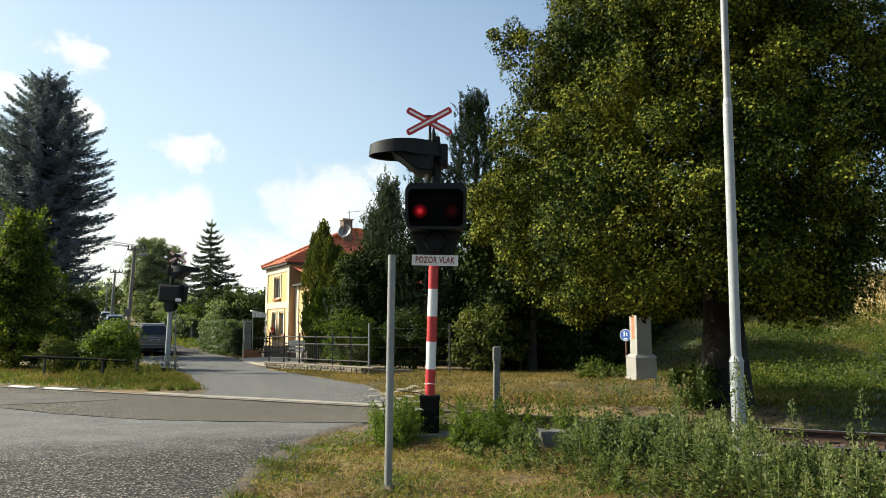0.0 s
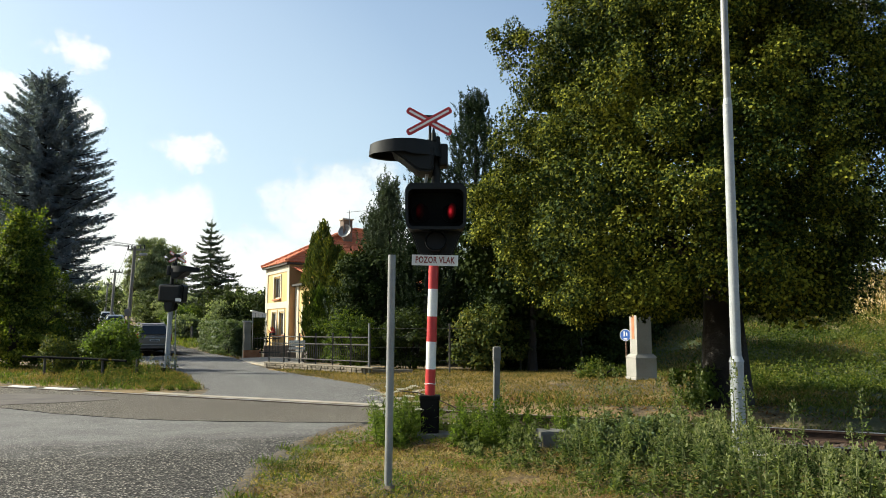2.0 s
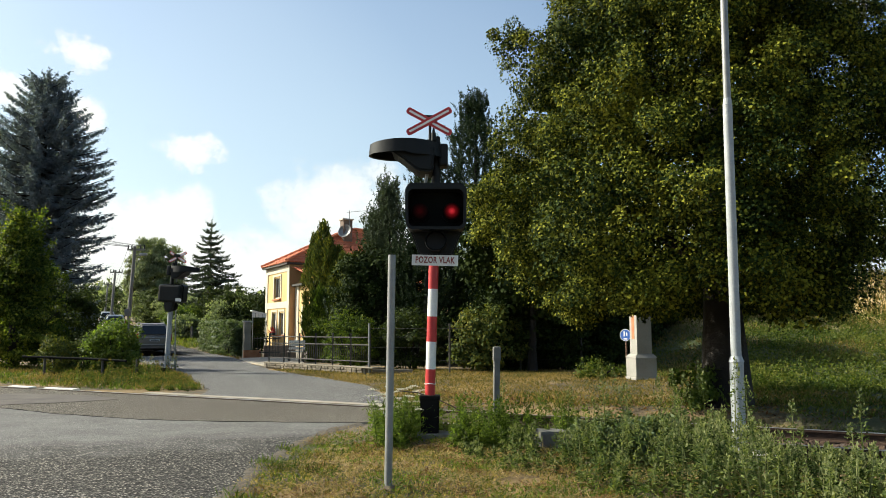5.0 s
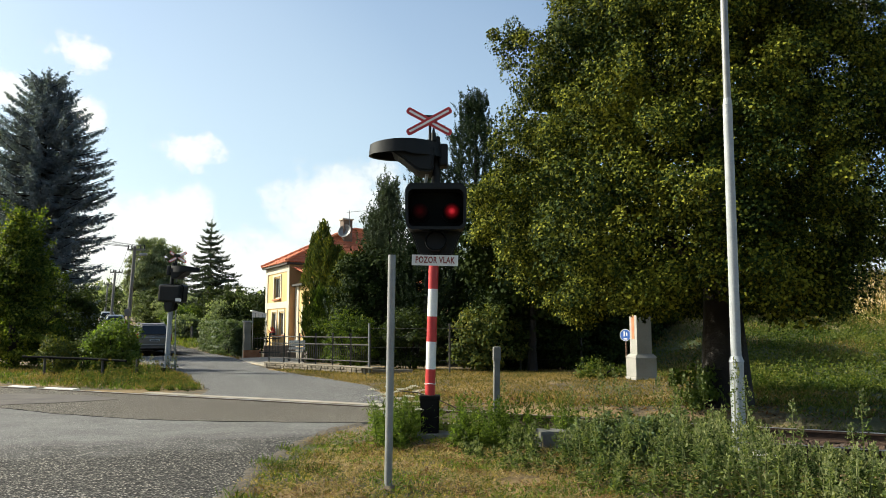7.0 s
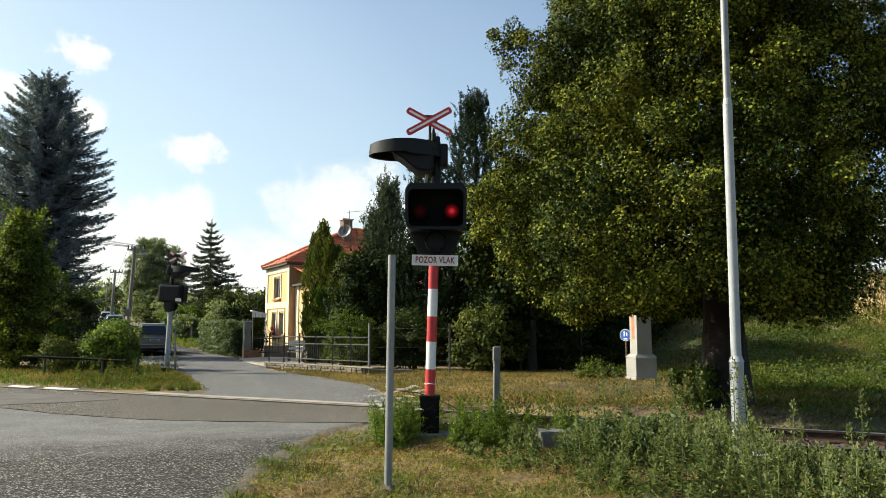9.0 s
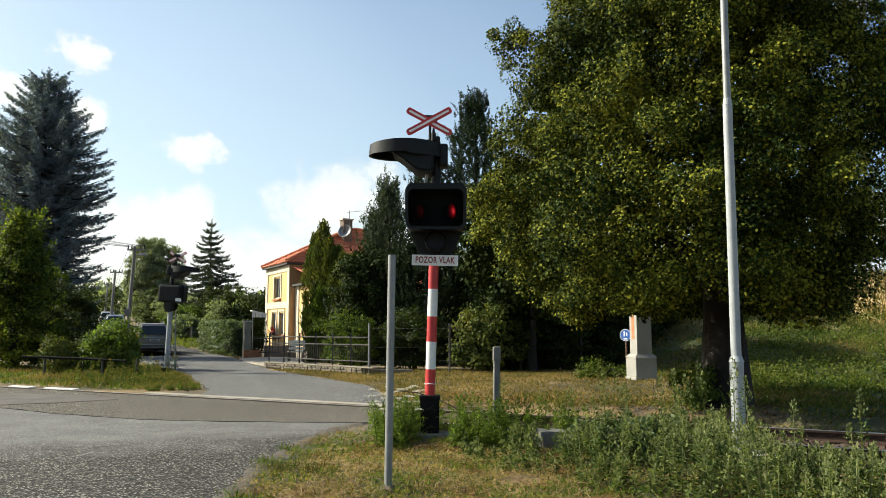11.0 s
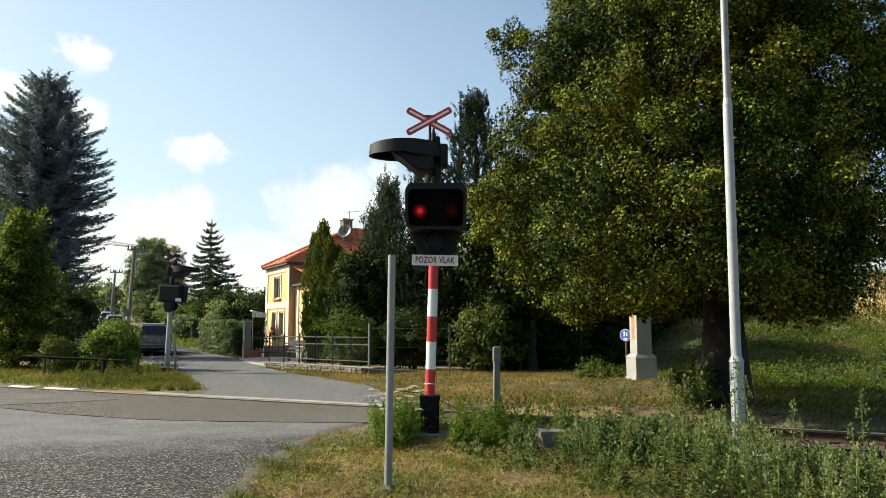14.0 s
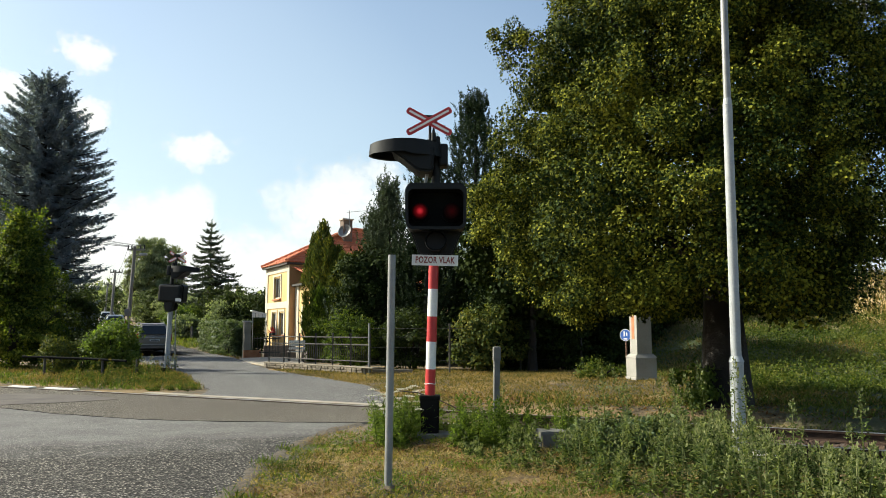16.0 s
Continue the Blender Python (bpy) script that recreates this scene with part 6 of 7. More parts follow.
    part("plate_bar", boxed((-0.20, -0.026, 0.735), (0.20, -0.023, 0.775)), M_BLACK, pl)
    for s in (-1, 1):
        part("roof_rail", coned((s * 0.60, 0.6, 1.665), (s * 0.60, 2.0, 1.665), 0.018, 0.018, 6), M_CHROME, c)
    return c


# ---- low plants ----
def blades(name, label, rng, xy, z, length, width, material, lean=0.6):
    n = len(xy)
    base = np.column_stack([xy, z - 0.02])
    ax = np.array([0, 0, 1.0]) + lean * rng.normal(size=(n, 3)) * np.array([1, 1, 0.2])
    nr = unit(rng, n)
    return tagged(leaf_mesh(name, base, ax, nr, length * (0.5 + rng.random(n)), width, material), label, "grass", kind="stuff")


def in_band(rng, n, x0, x1, y0, y1, test):
    p = np.column_stack([rng.uniform(x0, x1, n), rng.uniform(y0, y1, n)])
    return p[test(p[:, 0], p[:, 1])]


def road_edge(y):
    return np.interp(y, [q[1] for q in NEAR_RIGHT], [q[0] for q in NEAR_RIGHT])


def track_b(x, y):
    return (x - TRACK_O[0]) * TRACK_N[0] + (y - TRACK_O[1]) * TRACK_N[1]


def far_right_edge(y):
    return np.interp(y, [q[1] for q in FAR_RIGHT], [q[0] for q in FAR_RIGHT])


def patchy(x, y, s, seed):
    return np.array([noise.noise(Vector((a * s, b * s, seed))) for a, b in zip(x, y)])


def weed_front(x):
    """How near to the path the tall weeds come."""
    return np.interp(x, [-0.75, -0.2, 0.4, 1.0, 1.4, 2.0, 6.0], [9.0, 8.6, 7.5, 6.6, 6.0, 4.6, 3.2])


def build_grass():
    rng = np.random.default_rng(14)
    p = in_band(rng, 64000, -1.9, 3.2, 4.6, 10.4, lambda x, y: (x > road_edge(y) + 0.03 + 0.08 * np.sin(y * 5.3) * np.cos(y * 2.1) + 0.06 * rng.normal(size=len(x))) & (track_b(x, y) < -2.0) & ~((y > 8.7) & (x < -0.5) & (rng.random(len(x)) < 0.8)))
    p = p[patchy(p[:, 0], p[:, 1], 2.2, 1.0) > -0.10 - 0.4 * rng.random(len(p))]
    blades("mown_grass", "short dry mown grass with green patches", rng, p, height(p[:, 0], p[:, 1]), 0.044, 0.009, L_GRASS, 1.3)
    p = in_band(rng, 900, -1.9, 1.5, 4.8, 10.2, lambda x, y: (x > road_edge(y) - 0.05) & (x < road_edge(y) + 0.7) & (track_b(x, y) < -2.1))
    p = p[patchy(p[:, 0], p[:, 1], 1.3, 7.0) > 0.18]
    q = np.repeat(p, 16, 0) + rng.normal(size=(len(p) * 16, 2)) * 0.05
    blades("green_tufts", "green grass tufts along the road edge", rng, q, height(q[:, 0], q[:, 1]), 0.10, 0.008, L_BUSH, 0.7)
    p = in_band(rng, 60000, -6, 8, 13.0, 25.0, lambda x, y: (track_b(x, y) > 0.5) & (x > far_right_edge(y) + 0.1))
    p = p[patchy(p[:, 0], p[:, 1], 1.0, 3.0) > -0.25 - 0.4 * rng.random(len(p))]
    blades("meadow_grass", "dry straw-coloured meadow grass past the track", rng, p, height(p[:, 0], p[:, 1]), 0.075, 0.016, L_MEADOW, 0.9)
    p = in_band(rng, 46000, 5.5, 24, 12.5, 34.0, lambda x, y: (track_b(x, y) > 2.6) & (height(x, y) < 1.9) & (x < 0.68 * y))
    p = p[patchy(p[:, 0], p[:, 1], 1.1, 6.5) > -0.2 - 0.3 * rng.random(len(p))]
    blades("bank_grass", "green grass on the sunlit bank", rng, p, height(p[:, 0], p[:, 1]), 0.12, 0.03, L_BANK, 1.2)
    p = in_band(rng, 5200, 6.0, 24, 15.5, 34.0, lambda x, y: (height(x, y) < 1.8) & (x < 0.66 * y) & (x > 0.36 * y))
    p = p[patchy(p[:, 0], p[:, 1], 0.55, 6.0) > -0.35]
    c = np.column_stack([p, height(p[:, 0], p[:, 1]) + 0.06])
    sp = np.array([[0.32, 0.32, 0.15]]) * (0.6 + 0.8 * rng.random((len(c), 1)))
    tagged(leaf_mesh("bank_herbs", *cloud_of_leaves(rng, c, np.tile([-0.2, -0.2, 0.8], (len(c), 1)), sp, 30, (0.075, 0.5), 0.1), L_BANK), "leafy green herbs in patches on the sunlit bank", "herbs", kind="stuff")
    p = in_band(rng, 16000, 7.0, 24, 19.0, 34.0, lambda x, y: (height(x, y) < 2.2) & (height(x, y) > 0.5) & (x < 0.68 * y))
    p = p[patchy(p[:, 0], p[:, 1], 0.5, 8.0) > 0.0]
    blades("bank_stalks", "dry grass stalks on the sunlit bank", rng, p, height(p[:, 0], p[:, 1]), 0.22, 0.025, L_MEADOW, 0.7)
    p = in_band(rng, 16000, 6.0, 34, 26.0, 46.0, lambda x, y: (height(x, y) > 1.7) & (x < 0.7 * y))
    blades("ripe_field", "ripe straw-coloured field above the bank", rng, p, height(p[:, 0], p[:, 1]), 0.30, 0.05, L_MEADOW, 0.5)
    p = in_band(rng, 26000, -16, -4.7, 16.5, 27.0, lambda x, y: (track_b(x, y) > 0.6) & (x < np.interp(y, [q[1] for q in FAR_LEFT], [q[0] for q in FAR_LEFT]) - 0.1))
    half = patchy(p[:, 0], p[:, 1], 0.9, 31.0) > 0.05 + 0.25 * rng.normal(size=len(p))
    blades("verge_grass", "tall dry verge grass by the track", rng, p[half], height(p[half, 0], p[half, 1]), 0.13, 0.016, L_MEADOW, 0.6)
    half = ~half
    blades("verge_grass", "green verge grass by the track", rng, p[half], height(p[half, 0], p[half, 1]), 0.13, 0.018, L_BUSH, 0.7)
    p = in_band(rng, 26000, -34, -15, 44, 84, lambda x, y: (x > np.interp(y, [q[1] for q in FAR_MID], [q[0] + q[2] / 2 for q in FAR_MID]) + 0.2) & (x < np.interp(y, [q[1] for q in FAR_MID], [q[0] + q[2] / 2 for q in FAR_MID]) + 7))
    blades("slope_grass", "green and dry grass on the slope beside the rising road", rng, p, height(p[:, 0], p[:, 1]), 0.3, 0.06, L_BANK, 0.8)
    p = in_band(rng, 12000, -14, -7.5, 36.6, 46, lambda x, y: (np.abs(x - np.interp(y, [q[1] for q in FAR_RIGHT], [q[0] for q in FAR_RIGHT]) - 0.5) < 0.45))
    blades("roadside_grass", "dry grass strip along the village road", rng, p, height(p[:, 0], p[:, 1]), 0.22, 0.03, L_MEADOW, 0.6)


def build_litter():
    rng = np.random.default_rng(51)
    p = in_band(rng, 22000, -1.9, 2.6, 4.6, 9.6, lambda x, y: x > road_edge(y) + 0.02)
    p = p[patchy(p[:, 0], p[:, 1], 1.7, 9.0) > 0.28 - 0.5 * rng.random(len(p)) ** 2]
    n = len(p)
    ax = unit(rng, n) * np.array([1, 1, 0.15])
    tagged(leaf_mesh("straw_litter", np.column_stack([p, height(p[:, 0], p[:, 1]) + 0.004 + 0.025 * rng.random(n)]), ax, np.tile([0, 0, 1.0], (n, 1)), 0.06 + 0.12 * rng.random(n), 0.006, L_STRAW), "dry cut straw lying on the grass", "straw", kind="stuff")
    p = in_band(rng, 30000, -1.9, 3.0, 4.6, 9.8, lambda x, y: x > road_edge(y) + 0.05)
    p = p[patchy(p[:, 0], p[:, 1], 1.4, 4.0) > 0.26 - 0.25 * rng.random(len(p))]
    n = len(p)
    tagged(leaf_mesh("low_herbs", np.column_stack([p, height(p[:, 0], p[:, 1]) - 0.02 + 0.05 * rng.random(n)]), unit(rng, n) + np.array([0, 0, 0.5]), unit(rng, n) + np.array([0, 0, 1.0]), 0.022 + 0.03 * rng.random(n), 0.011, L_NETTLE), "low green herbs between the dry grass", "herbs", kind="stuff")
    p = in_band(rng, 20000, -0.5, 11.0, 7.0, 18.0, lambda x, y: (track_b(x, y) > 0.25) & (track_b(x, y) < 3.4))
    p = p[patchy(p[:, 0], p[:, 1], 0.9, 12.0) > -0.3 + 0.3 * rng.random(len(p))]
    n = len(p)
    tagged(leaf_mesh("fallen_leaves", np.column_stack([p, height(p[:, 0], p[:, 1]) - 0.02 + 0.03 * rng.random(n)]), unit(rng, n) * np.array([1, 1, 0.3]), unit(rng, n) * 0.5 + np.array([0, 0, 1.0]), 0.04 + 0.05 * rng.random(n), 0.04, L_FALLEN), "brown fallen leaves on the track side", "leaves", kind="stuff")
    p = in_band(rng, 32000, 1.5, 11.0, 7.0, 18.0, lambda x, y: (track_b(x, y) > 0.5) & (track_b(x, y) < 4.0))
    p = p[patchy(p[:, 0], p[:, 1], 1.3, 15.0) > -0.12]
    blades("track_side_grass", "thin green grass beside the track", rng, p, height(p[:, 0], p[:, 1]), 0.09, 0.014, L_BANK, 0.9)
    p = in_band(rng, 26000, -1.8, 3.0, 4.6, 10.0, lambda x, y: (x > road_edge(y) + 0.08) & (track_b(x, y) < -2.0))
    p = p[patchy(p[:, 0], p[:, 1], 3.1, 21.0) > 0.25 - 0.2 * rng.random(len(p))]
    n = len(p)
    tagged(leaf_mesh("withered_thatch", np.column_stack([p, height(p[:, 0], p[:, 1]) + 0.004 + 0.022 * rng.random(n)]), unit(rng, n) * np.array([1, 1, 0.35]), unit(rng, n) * 0.5 + np.array([0, 0, 1.0]), 0.03 + 0.05 * rng.random(n), 0.011, L_FALLEN), "brown withered thatch in the mown grass", "grass", kind="stuff")
    # loose stones and crumbs along the road edge
    y = 4.5 + 6.1 * rng.random(4200) ** 0.8
    x = road_edge(y) + 0.10 + np.where(y > 8.6, 0.3, 0.12) * np.abs(rng.normal(size=len(y))) - 0.06
    n = len(y)
    base = np.array([(-1, -1, -1), (1, -1, -1), (1, 1, -1), (-1, 1, -1), (-0.6, -0.6, 1), (0.7, -0.5, 0.9), (0.5, 0.7, 1), (-0.7, 0.5, 0.8)])
    fc = np.array([(0, 3, 2, 1), (4, 5, 6, 7), (0, 1, 5, 4), (1, 2, 6, 5), (2, 3, 7, 6), (3, 0, 4, 7)])
    v = base[None] * (0.002 + 0.008 * rng.random((n, 1, 1)) ** 2) * (0.7 + 0.6 * rng.random((n, 8, 3)))
    co = v + np.stack([x, y, np.where(x < road_edge(y) + 0.02, 0.0, -0.018)], 1)[:, None, :]
    me = bpy.data.meshes.new("loose_gravel")
    me.from_pydata(co.reshape(-1, 3).tolist(), [], (fc[None] + 8 * np.arange(n)[:, None, None]).reshape(-1, 4).tolist())
    me.materials.append(M_GRAVEL)
    tagged(new("loose_gravel", me), "loose grey gravel crumbs on the road edge", "gravel", kind="stuff")


def weed_rows(rng, n, xy, hts, leaf):
    """Upright weeds: leaves stand out from the stem, smaller towards the top; the tips carry seed clusters."""
    B, A, N, L = [], [], [], []
    TB, TA, TN, TL = [], [], [], []
    SB, SA, SL = [], [], []
    for (x, y), ht in zip(xy, hts):
        z0 = h(x, y) - 0.03
        lean = rng.normal(size=2) * 0.10
        k = int(50 + 120 * ht)
        s = rng.random(k) ** 0.8
        a = np.arange(k) * 2.399 + rng.random() * 6
        d = np.stack([np.cos(a), np.sin(a), 0.5 - 1.1 * rng.random(k)], 1)
        branch = 0.16 * ht * (1 - s) * rng.random(k)
        c = np.stack([x + lean[0] * s * ht, y + lean[1] * s * ht, z0 + s * ht], 1) + d * branch[:, None]
        B.append(c)
        A.append(d + np.array([0, 0, 0.25]))
        N.append(np.tile([0, 0, 1.0], (k, 1)) + rng.normal(size=(k, 3)) * 0.55)
        L.append(leaf * (1.15 - 0.75 * s) * (0.6 + 0.7 * rng.random(k)))
        kt = int(44 * ht) + 6
        st = 0.74 + 0.28 * rng.random(kt)
        at = rng.random(kt) * 6.283
        TB.append(np.stack([x + lean[0] * st * ht, y + lean[1] * st * ht, z0 + st * ht], 1) + np.stack([np.cos(at), np.sin(at), 0 * at], 1) * (0.05 * (1.03 - st) / 0.28)[:, None])
        TA.append(np.stack([0.5 * np.cos(at), 0.5 * np.sin(at), 0 * at + 1.0], 1))
        TN.append(unit(rng, kt))
        TL.append(0.028 * (0.6 + 0.8 * rng.random(kt)))
        for q in range(3):
            SB.append([x, y, z0 - 0.02])
            SA.append([lean[0] + 0.01 * rng.normal(), lean[1] + 0.01 * rng.normal(), 1.0])
            SL.append(ht)
    return [np.concatenate(q) for q in (B, A, N, L)], [np.concatenate(q) for q in (TB, TA, TN, TL)], [np.array(SB), np.array(SA), np.array(SL)]


def plant_weeds(name, label, rng, xy, hts, leaf, mats, thing=True, width=0.42):
    lv, tp, st = weed_rows(rng, len(xy), xy, hts, leaf)
    root = empty(name, pose(0, 0, 0), label, "weeds", kind="" if thing else "stuff")
    leaf_mesh("leaves", lv[0], lv[1], lv[2], lv[3], lv[3] * width, mats[0], root)
    tagged(leaf_mesh("seed_spike", tp[0], tp[1], tp[2], tp[3], tp[3] * 0.55, mats[1], root), kind="stuff")
    leaf_mesh("stem", st[0], st[1], unit(rng, len(st[0])), st[2], 0.010, mats[1], root)
    return root


TALL = []


def build_weeds():
    rng = np.random.default_rng(77)
    def zone(x, y):
        return (y > weed_front(x)) & (y < 9.6 - 0.25 * (x - 0.5)) & (track_b(x, y) < -2.05)
    p = in_band(rng, 1700, -0.75, 6.2, 3.2, 10.0, zone)
    keep = patchy(p[:, 0], p[:, 1], 0.9, 5.0) > -0.45
    keep &= ~((p[:, 0] > 3.2) & (p[:, 1] > 7.2) & (rng.random(len(p)) < 0.8))
    keep &= ~((np.abs(p[:, 0] - 1.2) < 0.25) & (p[:, 1] < 8.5) & (p[:, 1] > 8.0)) & ~((np.abs(p[:, 0] + 0.15) < 0.22) & (p[:, 1] < 9.4))
    p = p[keep]
    front = p[:, 1] - weed_front(p[:, 0])
    ht = np.minimum(0.60, 0.22 + 0.24 * front) * np.interp(p[:, 0], [-0.5, 0.2, 1.3, 1.7, 3.0, 4.0], [0.6, 0.55, 0.6, 1.05, 1.0, 0.75]) * (0.65 + 0.6 * rng.random(len(p)))
    cap = np.interp(p[:, 0] / p[:, 1], [0.0, 0.15, 0.27, 0.40, 0.43, 0.6], [0.115, 0.115, 0.10, 0.096, 0.142, 0.142])
    ht = np.minimum(ht, np.maximum(0.10, (1.25 - cap * p[:, 1])) * (0.7 + 0.36 * rng.random(len(p))))
    plant_weeds("weed_thicket", "dense thicket of grey-green goosefoot weeds", rng, p, ht, 0.06, (L_WEED, L_WEEDTIP), False, 0.36)
    q = in_band(rng, 620, -10.2, -4.9, 16.0, 22.6, lambda x, y: (track_b(x, y) > 0.9) & (x < np.interp(y, [a[1] for a in FAR_LEFT], [a[0] for a in FAR_LEFT]) - 0.2) & (x > -9.6 - 0.35 * (y - 19)))
    q = q[patchy(q[:, 0], q[:, 1], 0.8, 2.0) > -0.25]
    plant_weeds("verge_weeds", "tangle of sunlit weeds round the far signal foot", rng, q, 0.07 + 0.12 * rng.random(len(q)) + 0.5 * rng.random(len(q)) ** 1.5 * np.exp(-((q[:, 0] + 7.9) / 0.9) ** 2), 0.065, (L_BUSH, L_MEADOW), False, 0.34)
    # broad fresh leaves round the posts
    q = in_band(rng, 300, -0.7, 1.6, 8.3, 9.9, lambda x, y: (track_b(x, y) < -2.05) & ~((np.abs(x + 0.13) < 0.24) & (y < 9.35)) & ~((np.abs(x - 1.2) < 0.3) & (y < 8.5)))
    plant_weeds("nettle_thicket", "fresh green broad-leaved weeds round the posts", rng, q, 0.14 + 0.42 * rng.random(len(q)) ** 2, 0.085, (L_NETTLE, L_NETTLE), False, 0.30)
    q = in_band(rng, 64, 1.36, 2.25, 7.4, 8.5, lambda x, y: x > 1.5 - (y > 8.3))
    plant_weeds("broad_weeds", "broad-leaved pale green weeds beside a concrete block", rng, q, 0.18 + 0.26 * rng.random(len(q)), 0.115, (L_BROAD, L_WEEDTIP), False, 0.6)
    for k in range(38):
        x, y, ht = -0.88 + 0.62 * rng.random(), 8.85 + 0.75 * rng.random(), 0.36 + 0.26 * rng.random()
        u = empty("umbel_plant", pose(x, y, -0.03), "white-flowered umbel herb with feathery leaves", "flower", "white umbel herbs")
        lx, ly = 0.10 * rng.normal(), 0.06 * rng.normal()
        bm = bmesh.new()
        tube(bm, [(0, 0, -0.02), (0.4 * lx, 0.4 * ly, ht * 0.5), (lx, ly, ht)], [0.004, 0.003, 0.002], 5)
        part("stem", bm, L_NETTLE, u)
        n = 70
        r = 0.05 * np.sqrt(rng.random(n))
        a = rng.random(n) * 6.283
        c = np.column_stack([lx + r * np.cos(a), ly + r * np.sin(a), ht + 0.012 - 2.5 * r ** 2 + 0.006 * rng.random(n)])
        leaf_mesh("flower_head", c, unit(rng, n) + np.array([0, 0, 0.2]), np.tile([0, 0, 1.0], (n, 1)) + 0.4 * unit(rng, n), 0.014, 0.013, M_FLOWER, u, "flat white flower head")
        n = 60
        s = rng.random(n) ** 1.2
        leaf_mesh("leaf", np.column_stack([lx * s + 0.04 * rng.normal(size=n), ly * s + 0.04 * rng.normal(size=n), ht * 0.75 * s]), unit(rng, n) + np.array([0, 0, 0.5]), unit(rng, n), 0.09, 0.012, L_NETTLE, u)["kind"] = "stuff"
    # tall single stalks that sway
    spots = ((3.20, 5.95, 0.80), (1.75, 8.35, 0.84), (2.05, 8.3, 0.86), (2.30, 8.2, 0.78), (2.45, 8.1, 0.86), (2.62, 7.9, 0.80), (2.72, 8.0, 0.94), (2.93, 7.85, 1.0), (3.0, 7.6, 0.82), (2.25, 7.4, 0.72), (3.05, 6.8, 0.66), (3.45, 7.6, 0.34), (3.35, 6.4, 0.52), (3.9, 6.8, 0.44), (2.1, 6.3, 0.56), (0.66, 9.2, 0.74), (1.5, 7.6, 0.62), (2.6, 5.9, 0.52), (3.6, 6.2, 0.56), (1.9, 7.9, 0.75), (1.35, 8.6, 0.66))
    for k, (x, y, ht) in enumerate(spots):
        z = h(x, y) - 0.03
        root = plant_weeds("tall_weed", "tall grey-green goosefoot stalk with seed spikes", rng, [(0.0, 0.0)], [ht], 0.06, (L_WEED, L_WEEDTIP))
        tagged(root, group="tall weed stalks")
        for ch in root.children:
            ch.location = (0, 0, -h(0.0, 0.0) + 0.03)
        root.matrix_world = pose(x, y, z)
        TALL.append((root, x, y, z))


# ---- clouds ----
def cloud_material(name="cloud", most=1.0, grain=0.0075):
    m, nt, p = nodes_of(name)
    nt.nodes.remove(p)
    g = coords(nt, "Generated")
    o = coords(nt)
    sub = nt.nodes.new("ShaderNodeVectorMath")
    sub.operation = "SUBTRACT"
    sub.inputs[1].default_value = (0.5, 0.5, 0.5)
    nt.links.new(g, sub.inputs[0])
    ln = nt.nodes.new("ShaderNodeVectorMath")
    ln.operation = "LENGTH"
    flat = nt.nodes.new("ShaderNodeVectorMath")
    flat.operation = "MULTIPLY"
    flat.inputs[1].default_value = (1.0, 1.0, 0.0)
    nt.links.new(sub.outputs[0], flat.inputs[0])
    nt.links.new(flat.outputs[0], ln.inputs[0])
    info = nt.nodes.new("ShaderNodeObjectInfo")
    add = nt.nodes.new("ShaderNodeVectorMath")
    add.operation = "ADD"
    nt.links.new(o, add.inputs[0])
    nt.links.new(info.outputs["Location"], add.inputs[1])
    n0 = noise_node(nt, add.outputs[0], grain if most == 1.0 else 0.0006, 8.0 if most == 1.0 else 1.0, 0.6)
    wide = nt.nodes.new("ShaderNodeMath")
    wide.operation = "MULTIPLY_ADD"
    wide.inputs[1].default_value, wide.inputs[2].default_value = (2.3, -0.65) if most == 1.0 else (0.6, -0.2)
    nt.links.new(n0, wide.inputs[0])
    n1 = wide.outputs[0]
    k = nt.nodes.new("ShaderNodeMath")
    k.operation = "MULTIPLY_ADD"
    nt.links.new(ln.outputs["Value"], k.inputs[0])
    k.inputs[1].default_value, k.inputs[2].default_value = (-2.0, 0.62) if most == 1.0 else (-2.2, 0.98)
    s = nt.nodes.new("ShaderNodeMath")
    s.operation = "ADD"
    nt.links.new(k.outputs[0], s.inputs[0])
    nt.links.new(n1, s.inputs[1])
    a = ramp(nt, s.outputs[0], [(0.36 if most == 1.0 else 0.28, (0, 0, 0)), (0.58, (0.6 * most,) * 3), (0.92 if most == 1.0 else 1.2, (most,) * 3)])
    em = nt.nodes.new("ShaderNodeEmission")
    em.inputs[0].default_value, em.inputs[1].default_value = (1.0, 0.99, 0.975, 1) if most == 1.0 else (0.86, 0.97, 1.0, 1), 0.58
    tr = nt.nodes.new("ShaderNodeBsdfTransparent")
    x = nt.nodes.new("ShaderNodeMixShader")
    nt.links.new(a, x.inputs[0])
    nt.links.new(tr.outputs[0], x.inputs[1])
    nt.links.new(em.outputs[0], x.inputs[2])
    nt.links.new(x.outputs[0], nt.nodes["Material Output"].inputs[0])
    return m


CLOUDS = []


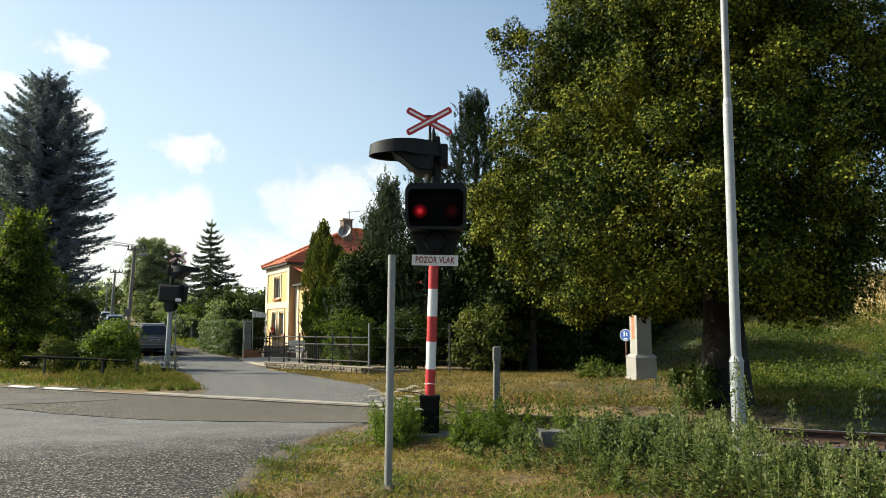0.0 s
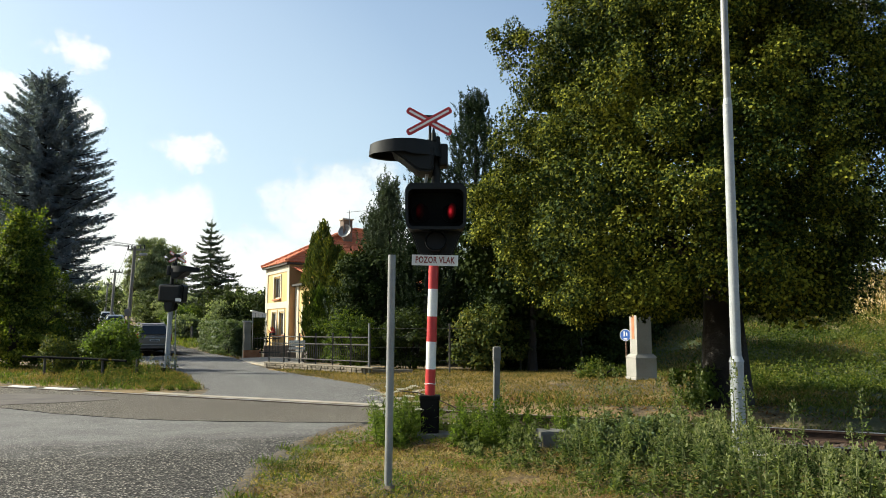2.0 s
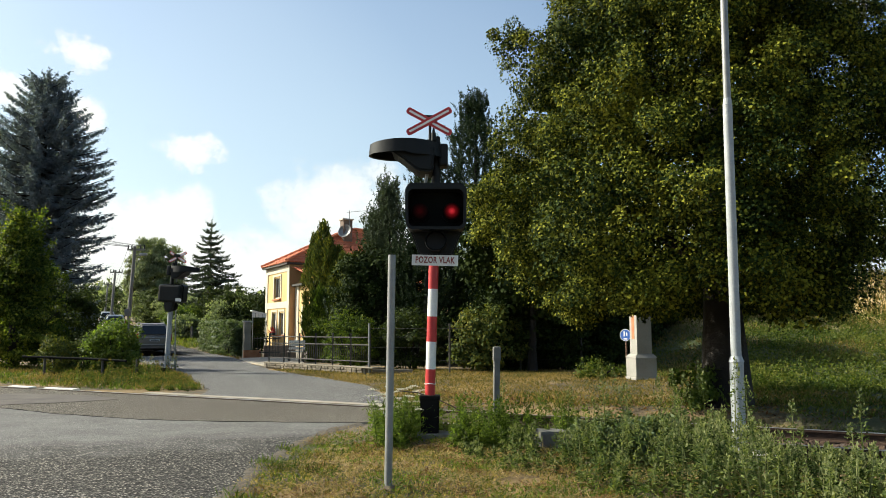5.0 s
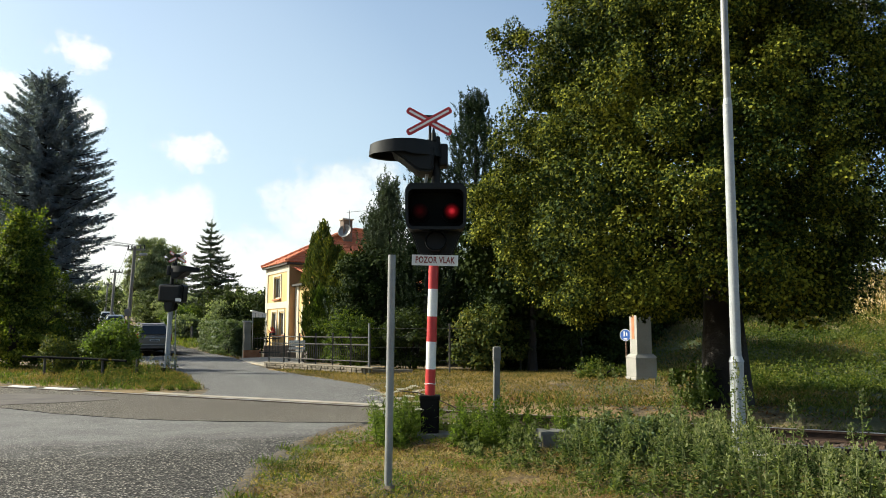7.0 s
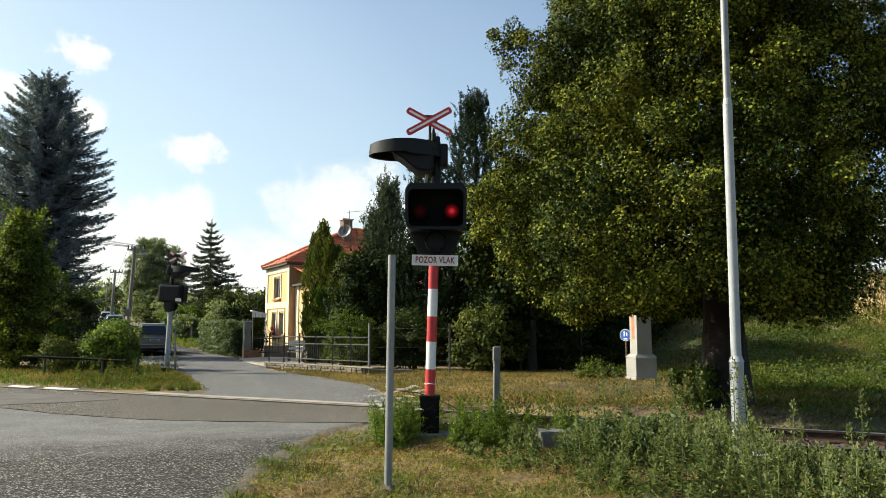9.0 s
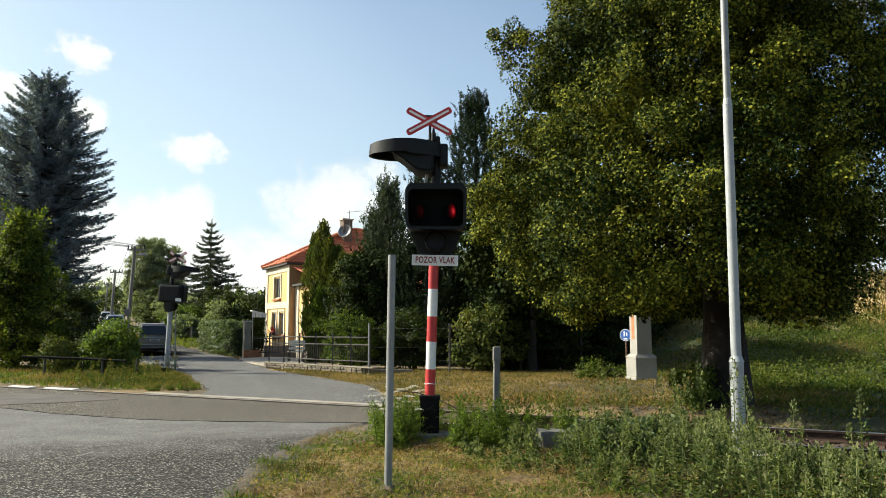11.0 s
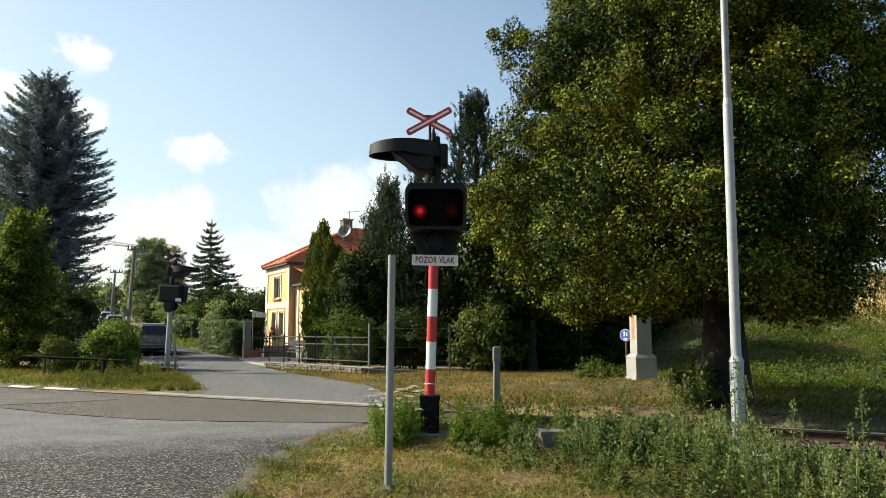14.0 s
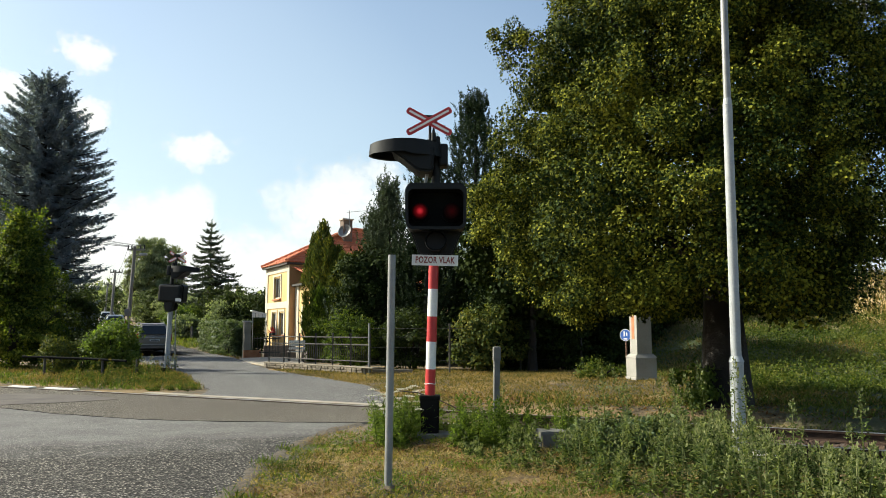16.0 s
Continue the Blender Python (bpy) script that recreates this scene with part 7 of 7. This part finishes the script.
def build_clouds():
    # the thin kind is an added glowing layer that paints haze over the sky
    mat, thin, scrap = cloud_material(), cloud_material("haze", 0.17), cloud_material("cloud_scrap", 1.0, 0.018)
    # bearing to the right, elevation, half width, half height, all in degrees
    spots = ((-21.0, 7.2, 7.5, 4.0, mat), (-8.6, 9.6, 6.4, 3.9, mat), (-18.4, 12.6, 3.3, 1.7, scrap), (-26.4, 18.3, 2.6, 2.0, scrap), (-31, 16.0, 2.2, 2.0, scrap), (-25.6, 14.6, 1.6, 1.9, scrap), (-14.5, 4.4, 11.0, 4.0, mat), (-26, 5.4, 9.0, 4.6, mat), (-5, 5.6, 8.0, 3.4, mat), (29.0, 21.0, 2.8, 1.8, mat), (18, 9, 9.0, 4.0, mat), (31, 7, 7.0, 4.0, mat), (6, 4, 9.0, 3.0, mat), (-22, 14.0, 28.0, 20.0, thin), (-6, 14.0, 28.0, 20.0, thin))
    R = 1500.0
    for az, el, w, hh, kind in spots:
        bm = bmesh.new()
        D = R if kind != thin else R + 400
        W, H = D * math.tan(radians(w)), D * math.tan(radians(hh))
        bmesh.ops.create_grid(bm, x_segments=6, y_segments=4, size=0.5)
        for v in bm.verts:
            v.co = Vector((v.co.x * 2 * W, v.co.y * 2 * H, -0.00006 * (v.co.x * 2 * W) ** 2))
        ob = part("cloud", bm, kind)
        tagged(ob, "bright white fair-weather cloud" if kind != thin else "thin added glowing sheet that pales the sky as haze", "cloud", "drifting clouds", "structure")
        CLOUDS.append((ob, az, el, R if kind != thin else R + 400))


def cloud_pose(az, el, R):
    c = Vector((R * math.cos(radians(el)) * math.sin(radians(az)), R * math.cos(radians(el)) * math.cos(radians(az)), 1.25 + R * math.sin(radians(el))))
    return look(c, c + (c - Vector((0, 0, 1.25)))) @ pose(0, 0, 0)


def motions():
    # lamps take turns: the right one shines 0.40 s of each 0.96 s
    for ln, first in zip(LENSES, (False, True)):
        at = ln.location.copy()
        rows = [(0.0, pose(*at, 0, 0, 180 if first else 0))]
        turn = 180 if first else 0
        for k in range(17):
            for when in (0.01 + 0.9606 * k, 0.41 + 0.9606 * k):
                if when + 0.1 > 16.0:
                    continue
                if rows[-1][0] < when - 0.001:
                    rows.append((when, pose(*at, 0, 0, turn)))
                for q in range(1, 4):
                    rows.append((when + q / 30, pose(*at, 0, 0, turn + 60 * q)))
                turn += 180
        rows.append((16.0, pose(*at, 0, 0, turn)))
        walk(ln, rows)
    # clouds drift slowly to the right
    for ob, az, el, R in CLOUDS:
        walk(ob, [(0.0, cloud_pose(az, el, R)), (8.0, cloud_pose(az + 0.21, el + 0.03, R)), (16.0, cloud_pose(az + 0.42, el + 0.06, R))])
    # weeds and one low bough stir in the breeze
    rng = np.random.default_rng(2)
    for root, x, y, z in TALL:
        ph = rng.random(4) * 6.283
        walk(root, [(float(t), pose(x, y, z, 0.5 * math.sin(1.9 * t + ph[0]), 0.7 * math.sin(2.7 * t + ph[1]) + 0.4 * math.sin(5.1 * t + ph[2]), 0)) for t in np.arange(0, 16.01, 0.4)])
    bx = SWAY.location.copy()
    walk(SWAY, [(float(t), pose(*bx, 0.8 * math.sin(1.3 * t), 1.0 * math.sin(1.7 * t + 0.5) + 0.5 * math.sin(3.9 * t), 0)) for t in np.arange(0, 16.01, 0.4)])


# ---- the place ----
build_ground()
build_roads()
build_track()
SIGNAL, LENSES = crossing_signal(pose(-0.155, 9.25, 0), "black level-crossing signal on a red and white striped post", True)
crossing_signal(pose(-8.22, 23.0, -0.35, 0, -3.2, 172), "back of a dark level-crossing signal on a grey post", False)
build_posts()
build_shrine()
SWAY = build_linden()
build_trees()
build_hedge()
build_poles()
build_house()
build_garden()
car(pose(-15.15, 40.6, -0.02, 0, 0, 32), M_CARBODY, "dusty brown-grey estate car parked on the road")
car(pose(-28.9, 68.0, h(-28.9, 68.0), 0, 0, 27), M_CARWHITE, "pale silver car parked far up the road")
car(pose(-38.3, 88.0, h(-38.3, 88.0), 0, 0, 27), M_CARWHITE, "pale car parked farther up the rising road")
build_grass()
build_litter()
build_weeds()
build_clouds()
motions()
